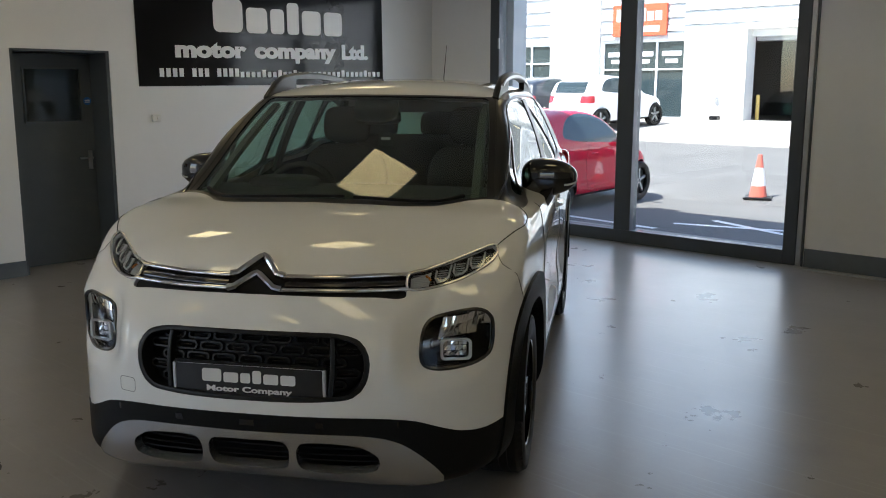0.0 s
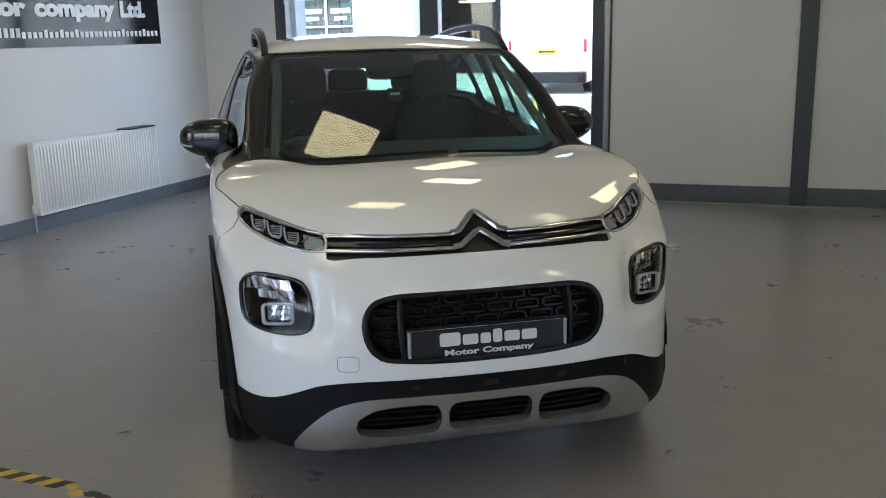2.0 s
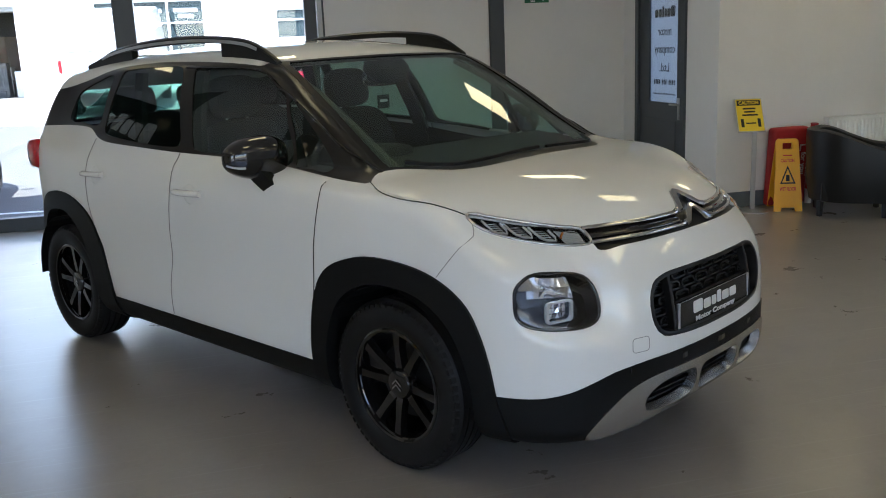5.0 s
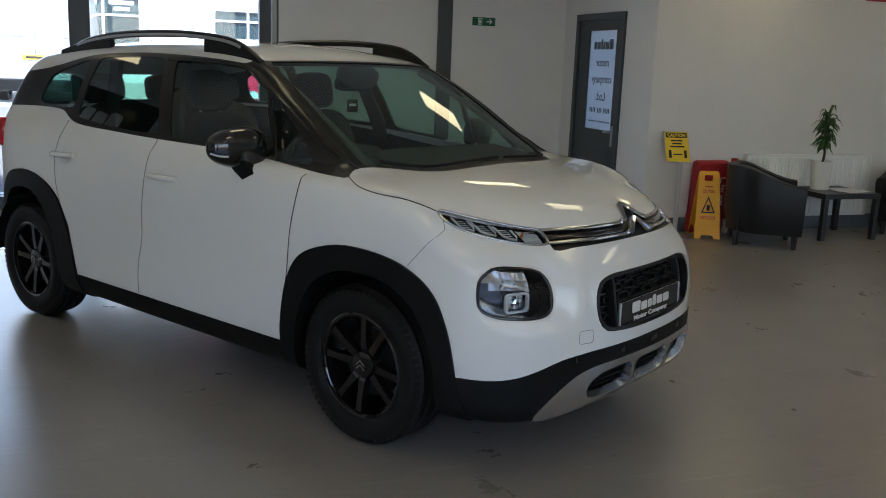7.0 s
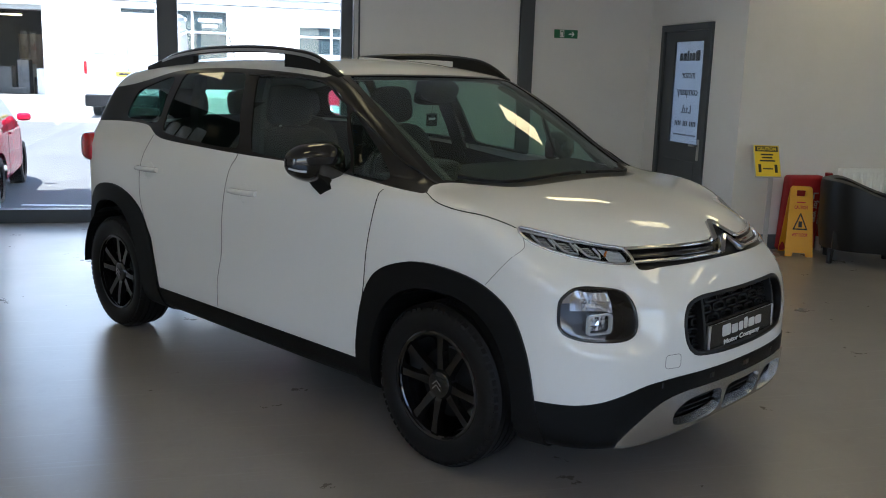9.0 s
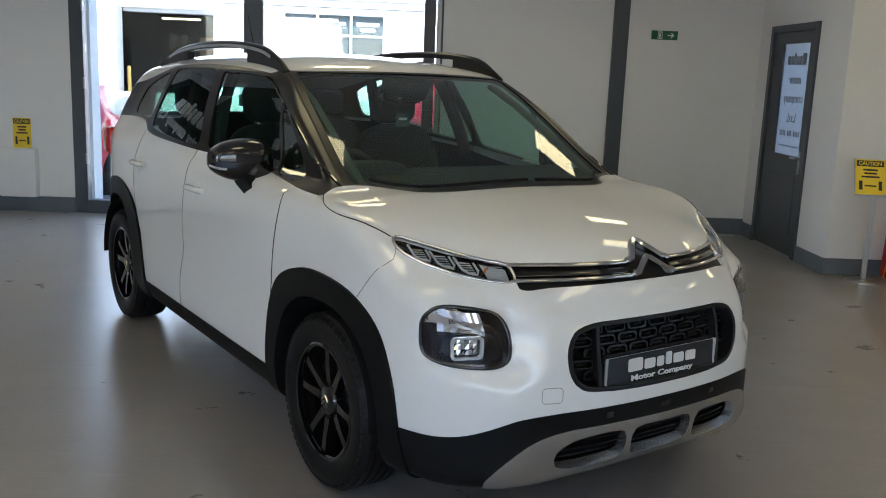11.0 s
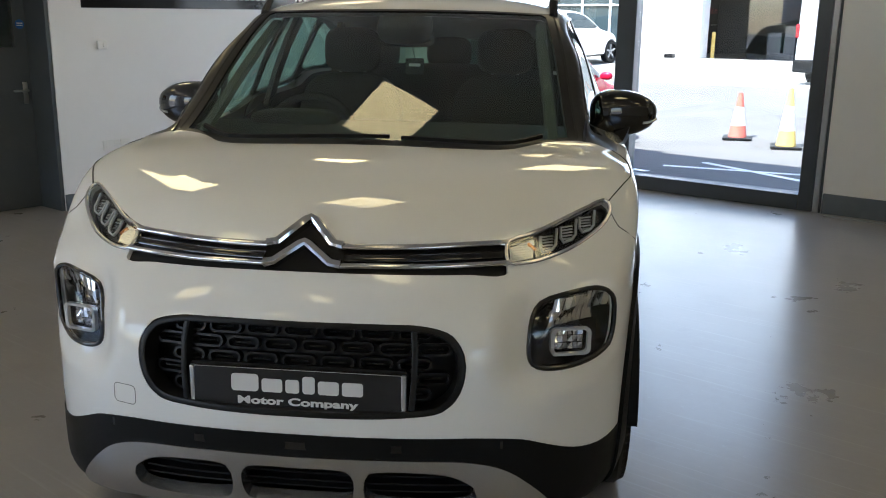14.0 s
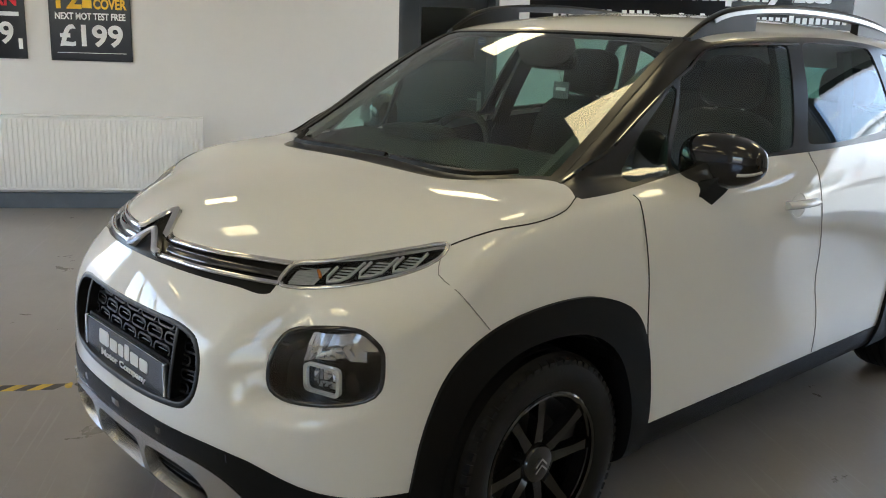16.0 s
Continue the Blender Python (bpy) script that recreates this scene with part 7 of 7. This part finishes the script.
# the works building across the yard
BASE = yard_z(23.3)
works = thing("works_building", "long white industrial unit with windows and an open roller door", "building", pose(-0.26, 23.3, -0.17))
GAR = (-8.55, -5.87, 3.22)
shop = [(-26.0, -21.5, 1.9, 3.2), (-20.2, -15.72, 1.5, 3.2), (-13.65, -10.68, 0.80, 3.22), (-3.87, -0.96, 1.6, 3.28), (1.03, 2.95, 2.1, 2.96), (5.2, 8.0, 2.1, 2.96)]
cols = sorted([(a, b) for a, b, _, _ in shop] + [GAR[:2]])
face = bmesh.new()
x = -34.0
for a, b in cols + [(30.0, 30.0)]:
    if a > x:
        bm_box(face, x, a, 0, 0.25, BASE - 0.2, 3.42)
    x = b
for a, b, z0, z1 in shop:
    bm_box(face, a, b, 0, 0.25, BASE - 0.2, z0), bm_box(face, a, b, 0, 0.25, z1, 3.42)
bm_box(face, GAR[0], GAR[1], 0, 0.25, GAR[2], 3.42)
part("wall", face, RENDERED, works)
for a, b, z0, n in ((-34.0, -15.73, 3.27, 12), (-13.7, -10.7, 3.27, 12), (-10.7, -8.72, 3.44, 11), (-8.72, 30.0, 3.44, 11)):
    for k in range(n):
        z = z0 + 0.205 * k
        board = bm_box(bmesh.new(), a, b, -0.075 if k % 2 else -0.05, 0.2, z, z + 0.193)
        for v in board.verts:
            if v.co.z > z + 0.1 and v.co.y < 0:
                v.co.y += 0.035
        part("cladding_board", board, CLAD, works)
part("pier", bm_box(bmesh.new(), -15.7, -13.72, -0.12, 0.2, BASE - 0.1, 5.75, 0.01), RENDERED, works, "white rendered pier")
part("pier", bm_box(bmesh.new(), -10.66, -8.98, -0.10, -0.001, BASE - 0.1, 3.43, 0.01), RENDERED, works, "white rendered pier")
part("roof", bm_box(bmesh.new(), -34.4, 30.4, -0.2, 12, 5.76, 5.95), CLAD, works)
# near-black shell behind the openings: the interior's shade is put into its colour
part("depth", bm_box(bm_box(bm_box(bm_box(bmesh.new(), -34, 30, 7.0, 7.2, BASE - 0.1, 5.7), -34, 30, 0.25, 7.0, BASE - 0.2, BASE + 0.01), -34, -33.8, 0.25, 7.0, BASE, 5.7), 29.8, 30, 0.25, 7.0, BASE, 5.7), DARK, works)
for a, b, z0, z1 in shop:
    win = part("window", bm_box(bmesh.new(), a, b, 0.10, 0.13, z0, z1), FAR_GLASS, works)
    n = max(2, round((b - a) / 0.98))
    for k in range(n + 1):
        xx = a + (b - a) * k / n
        part("frame_bar", bm_box(bmesh.new(), xx - 0.03, xx + 0.03, 0.04, 0.099, z0, z1), ENAMEL, win)
    for zz in (z0 + 0.025, z0 + (z1 - z0) * 0.63, z1 - 0.025):
        part("frame_bar", bm_box(bmesh.new(), a, b, 0.045, 0.098, zz - 0.025, zz + 0.025), ENAMEL, win)
    for k in range(n):
        xa, xb = a + (b - a) * k / n, a + (b - a) * (k + 1) / n
        if a in (-3.87, -13.65):
            part("window_notice", bm_box(bmesh.new(), xa + 0.16, xb - 0.16, 0.094, 0.0985, z0 + (z1 - z0) * 0.80, z0 + (z1 - z0) * 0.86), WHITE_INK, win)
            part("window_notice", bm_box(bmesh.new(), xa + 0.28, xb - 0.28, 0.094, 0.0985, z0 + (z1 - z0) * 0.71, z0 + (z1 - z0) * 0.76), WHITE_INK, win)
sign_board = part("sign_board", bm_box(bmesh.new(), -13.2, -11.26, -0.16, -0.08, 3.36, 4.34, 0.01), SIGN_RED, works, "orange-red sign board")
for k in range(6):
    part("print_block", bm_box(bmesh.new(), -13.05 + 0.28 * k, -12.83 + 0.28 * k, -0.17, -0.161, 3.82, 4.10 if k % 3 else 4.2), WHITE_INK, sign_board)
part("print_bar", bm_box(bmesh.new(), -12.75, -11.5, -0.17, -0.161, 3.48, 3.66), WHITE_INK, sign_board)
part("reveal", bm_box(bmesh.new(), GAR[0] - 0.30, GAR[0], -0.32, -0.001, BASE - 0.1, GAR[2] + 0.2), RENDERED, works)
part("reveal", bm_box(bmesh.new(), GAR[0] - 0.30, GAR[1] + 0.1, -0.32, -0.002, GAR[2] + 0.2, GAR[2] + 0.34), RENDERED, works)
part("shutter_box", bm_box(bmesh.new(), GAR[0] + 0.02, GAR[1] - 0.02, 0.26, 0.7, GAR[2] - 0.12, GAR[2] + 0.25, 0.02), ALLOY, works, "rolled shutter box")
part("strip_lamp", bm_box(bmesh.new(), GAR[0] + 0.4, GAR[0] + 1.6, 3.0, 3.12, 3.05, 3.1), LAMP, works, "glowing strip lamp in the workshop")
part("workshop_board", bm_box(bmesh.new(), GAR[0] + 0.9, GAR[1], 6.0, 6.1, BASE + 0.05, 2.6), SHELF_WOOD, works, "brown board at the back of the workshop")
rng = random.Random(8)
for k in range(14):
    bx = rng.uniform(GAR[0] + 0.2, GAR[1] - 0.5)
    yy, zz = 1.5 + rng.uniform(0, 3.5), rng.uniform(0.3, 1.3)
    part("stored_crate", bm_box(bmesh.new(), bx, bx + rng.uniform(0.2, 0.5), yy, yy + 0.5, BASE + 0.011, BASE + zz, 0.02), rng.choice([STEEL, SATIN, ALLOY, DARK_PAINT, DARK_PAINT]), works)
part("hazard_post", bm_rod(bmesh.new(), (GAR[0] + 0.13, 0.35, BASE), (GAR[0] + 0.13, 0.35, BASE + 0.95), 0.055, n=12), CONE_YELLOW, works, "yellow door post")
part("wall_box", bm_box(bmesh.new(), -9.55, -9.42, -0.16, -0.101, 1.25, 1.5, 0.01), STEEL, works, "small meter box")
part("wall_box", bm_box(bmesh.new(), -9.62, -9.35, -0.32, -0.101, BASE + 0.09, BASE + 0.33, 0.01), SATIN, works, "dark bin at the wall foot")


def cone(x, y, h, body, label):
    ob = thing("traffic_cone", label, "traffic cone", pose(x, y, yard_z(y), 0, 0, 20), "traffic cones")
    part("foot", bm_box(bmesh.new(), -0.20, 0.20, -0.20, 0.20, 0.0, 0.035, 0.012), SATIN, ob, "black rubber foot")
    r = lambda z: 0.135 - 0.105 * z / h
    for nm, z0, z1, mat in (("lower_band", 0.035, h * 0.30, body), ("white_band", h * 0.30, h * 0.70, WHITE_INK), ("upper_band", h * 0.70, h, body)):
        part(nm, bm_rod(bmesh.new(), (0, 0, z0), (0, 0, z1), r(z0), r(z1), 24, nm == "upper_band"), mat, ob, smooth=40)


cone(-2.77, 10.67, 0.66, CONE_RED, "red and white traffic cone on the asphalt")
cone(-1.95, 10.3, 0.80, CONE_YELLOW, "faded yellow and white traffic cone on the asphalt")


# parked cars
H_SIDE = [(-0.52, 0.22), (-0.60, 0.32), (-0.63, 0.46), (-0.60, 0.60), (-0.52, 0.70), (-0.36, 0.78), (-0.05, 0.87), (0.25, 0.94), (0.40, 0.985), (0.62, 1.16), (0.85, 1.32), (1.05, 1.41), (1.35, 1.465), (1.70, 1.475), (2.05, 1.45),
          (2.40, 1.39), (2.56, 1.33), (2.68, 1.12), (2.80, 0.95), (2.86, 0.78), (2.90, 0.58), (2.88, 0.42), (2.80, 0.28), (2.6, 0.22)]
H_PLAN = [(0, -0.68), (0.3, -0.65), (0.5, -0.57), (0.66, -0.40), (0.78, -0.12), (0.84, 0.25), (0.86, 0.8), (0.86, 1.7), (0.85, 2.2), (0.80, 2.55), (0.68, 2.80), (0.4, 2.92), (0, 2.95)]
H_FRONT = [(0, 0.20), (0.6, 0.20), (0.80, 0.24), (0.90, 0.36), (0.935, 0.55), (0.925, 0.75), (0.885, 0.90), (0.835, 1.0), (0.76, 1.16), (0.68, 1.32), (0.60, 1.42), (0.48, 1.49), (0.2, 1.55), (0, 1.56)]
h_side = Profile(dense(H_SIDE, 0.04), (-1.2, 0.0), (3.4, 1.8), 0.02)
half = dense(H_PLAN, 0.04)
h_plan = Profile(np.vstack([half, half[::-1] * (-1, 1)]), (-0.2, -1.2), (1.3, 3.4), 0.02)
half = dense(H_FRONT, 0.04)
h_front = Profile(np.vstack([half, half[::-1] * (-1, 1)]), (-0.2, 0.0), (1.3, 1.9), 0.02)


def hatchback(p):
    x, y, z = np.abs(p[:, 0]), p[:, 1], p[:, 2]
    s = h_side(y - 0.16 * x**2 * (1 - ramp(y, 1.2, 2.2)) + 0.12 * x**2 * ramp(y, 1.2, 2.2), z + 0.07 * x**2)
    return smax(smax(s, h_plan(x, y), 0.10), h_front(x, z), 0.08)


def parked_car(m, paint, label, cell, fine=True):
    """A small hatchback, front axle at its origin, rear towards +y; wheelbase 2.31 m."""
    SHAPE[0] = hatchback
    ob = thing("parked_car", label, "car", m, "parked cars")
    mesh = netted((0.97, 3.05, 1.60), cell)
    for yc in (0.0, 2.31):
        gone, mesh = split(mesh, lambda p: np.maximum(np.hypot(p[:, 1] - yc, p[:, 2] - 0.31) - 0.345, 0.45 - np.abs(p[:, 0])))
    low_part, mesh = split(mesh, lambda p: p[:, 2] - 0.27)
    skin_part("sill_trim", low_part, CLADDING, ob, "black sill trim")
    side_glass_line = loop([(0.66, 1.00), (0.80, 1.13), (0.98, 1.27), (1.18, 1.36), (1.45, 1.405), (1.75, 1.395), (2.0, 1.33), (2.16, 1.22), (2.24, 1.10), (2.0, 1.04), (1.5, 1.0)])
    sd = within(side_glass_line)
    g1, mesh = split(mesh, lambda p: np.maximum(sd(p[:, 1], p[:, 2]), 0.45 - np.abs(p[:, 0])))
    for half_glass in sides(g1):
        skin_part("side_window", half_glass, FAR_GLASS, ob)
    g2, mesh = split(mesh, lambda p: np.maximum(np.maximum(np.abs(p[:, 0]) - 0.60, np.maximum(1.02 - p[:, 2], p[:, 2] - 1.40)), np.minimum(p[:, 1] - 1.2, 9)))
    skin_part("windscreen", g2, FAR_GLASS, ob)
    g3, mesh = split(mesh, lambda p: np.maximum(np.maximum(np.abs(p[:, 0]) - 0.55, np.maximum(1.05 - p[:, 2], p[:, 2] - 1.34)), 2.2 - p[:, 1]))
    skin_part("rear_window", g3, FAR_GLASS, ob)
    lampz, mesh = split(mesh, lambda p: np.maximum(np.maximum(0.50 - np.abs(p[:, 0]), np.maximum(0.78 - p[:, 2], p[:, 2] - 0.98)), 2.55 - p[:, 1]))
    for half_lamp in sides(lampz):
        skin_part("tail_lamp", half_lamp, RED_LENS, ob, "red tail lamp")
    heads, mesh = split(mesh, lambda p: np.maximum(np.maximum(0.40 - np.abs(p[:, 0]), np.maximum(0.60 - p[:, 2], p[:, 2] - 0.74)), p[:, 1] + 0.25))
    for half_head in sides(heads):
        skin_part("headlamp", half_head, GUIDE, ob, "clear headlamp")
    skin_part("body", mesh, paint, ob)
    for sx in (-1, 1):
        for yc in (0.0, 2.31):
            ty = bm_lathe(bmesh.new(), [(0.21, sx * 0.085), (0.24, sx * 0.10), (0.29, sx * 0.098), (0.31, sx * 0.075), (0.31, sx * -0.08), (0.21, sx * -0.09)], 32, "X")
            ty.transform(pose(sx * 0.735, yc, 0.31))
            wh = part("wheel", ty, RUBBER, ob, "road wheel", smooth=40)
            back_plate = bm_lathe(bmesh.new(), [(0.0005, sx * 0.02), (0.215, sx * 0.03)], 28, "X")
            back_plate.transform(pose(sx * 0.735, yc, 0.31))
            part("hub", back_plate, SATIN, wh)
            for k in range(5):
                sp = bm_box(bmesh.new(), sx * 0.05 - 0.012, sx * 0.05 + 0.02, -0.022, 0.022, 0.02, 0.212, 0.004)
                sp.transform(pose(sx * 0.735, yc, 0.31) @ Matrix.Rotation(2 * math.pi * k / 5, 4, "X"))
                part("spoke", sp, ALLOY, wh)
        if fine:
            pad("door_mirror", (0.085, 0.05, 0.055), pose(sx * 0.93, 0.72, 1.0), paint, ob, 0.7)
            seam("shut_line", [(sx * 0.8, 0.62, 0.98), (sx * 0.86, 0.52, 0.75), (sx * 0.86, 0.55, 0.42), (sx * 0.85, 0.70, 0.30)], ob)
            seam("shut_line", [(sx * 0.8, 1.62, 1.0), (sx * 0.86, 1.74, 0.75), (sx * 0.86, 1.72, 0.45), (sx * 0.85, 1.62, 0.30)], ob)
            pad("door_handle", (0.016, 0.075, 0.014), pose(sx * 0.868, 1.52, 0.84), paint, ob, 0.7)
    part("underbody", bm_box(bmesh.new(), -0.42, 0.42, -0.35, 2.6, 0.18, 0.30, 0.02), CLADDING, ob)
    return ob


RED_AT = pose(-4.88, 9.40, -0.085, 0, 0, 180 + 5.1) @ Matrix.Diagonal((1, 1, 0.93, 1))
parked_car(RED_AT, RED_PAINT, "bright red small hatchback parked outside the glass", 0.035)
TILT = -math.degrees(math.atan(RISE))
parked_car(pose(-11.2, 20.9, yard_z(20.9) + 0.05, TILT, 0, 172), ENAMEL, "white hatchback parked nose to the works building", 0.05, False)
parked_car(pose(-13.7, 21.3, yard_z(21.3) + 0.012, TILT, 0, 176), DARK_PAINT, "dark hatchback parked beside a white one", 0.06, False)
parked_car(pose(-16.8, 21.3, yard_z(21.3) + 0.012, TILT, 0, 176), ENAMEL, "white hatchback in a row before the works building", 0.06, False)
parked_car(pose(1.0, 14.6, yard_z(14.6), 2.0, 0, 20), RED_PAINT, "red hatchback parked nose towards the showroom", 0.06, False)
SHAPE[0] = crossover


def van(m, paint, label):
    ob = thing("panel_van", label, "van", m)
    b = bmesh.new()
    bm_box(b, -0.95, 0.95, -4.6, 0.0, 0.30, 2.35, 0.10, 3)
    for v in b.verts:
        if v.co.z > 1.2:
            v.co.x *= 1 - 0.10 * (v.co.z - 1.2) / 1.15
        if v.co.y < -3.6 and v.co.z > 1.1:
            v.co.y += 0.9 * (v.co.z - 1.1)
    part("body", b, paint, ob, smooth=50)
    part("rear_bumper", bm_box(bmesh.new(), -0.93, 0.93, -0.05, 0.08, 0.32, 0.58, 0.03), CLADDING, ob, "grey plastic rear bumper")
    part("plate", bm_box(bmesh.new(), -0.26, 0.26, 0.010, 0.022, 0.98, 1.09, 0.003), PLATE_YELLOW, ob, "yellow plate")
    part("print_bar", bm_box(bmesh.new(), -0.20, 0.20, 0.0225, 0.025, 1.01, 1.06), BLACK_INK, ob)
    for sx in (-1, 1):
        part("tail_lamp", bm_box(bmesh.new(), sx * 0.90 - 0.035, sx * 0.90 + 0.035, -0.06, 0.012, 1.02, 1.30, 0.02), RED_LENS, ob, "red tail lamp")
        part("rear_window", bm_box(bmesh.new(), sx * 0.42 - 0.30, sx * 0.42 + 0.30, -0.03, 0.012, 1.45, 2.0, 0.02), paint, ob)
        for yc in (-0.85, -3.75):
            ty = bm_lathe(bmesh.new(), [(0.19, sx * 0.09), (0.30, sx * 0.10), (0.335, sx * 0.07), (0.335, sx * -0.09), (0.19, sx * -0.1)], 28, "X")
            ty.transform(pose(sx * 0.80, yc, 0.335))
            wh = part("wheel", ty, RUBBER, ob, smooth=40)
            hb = bm_lathe(bmesh.new(), [(0.0005, sx * 0.05), (0.20, sx * 0.06)], 20, "X")
            hb.transform(pose(sx * 0.80, yc, 0.335))
            part("hub", hb, ALLOY, wh)
    part("door_split", bm_box(bmesh.new(), -0.006, 0.006, 0.0, 0.004, 0.55, 2.25), GAP, ob)


van(pose(-3.4, 17.5, yard_z(17.4), TILT, 0, 176), SILVER_PAINT, "pale silver panel van parked tail towards the showroom")
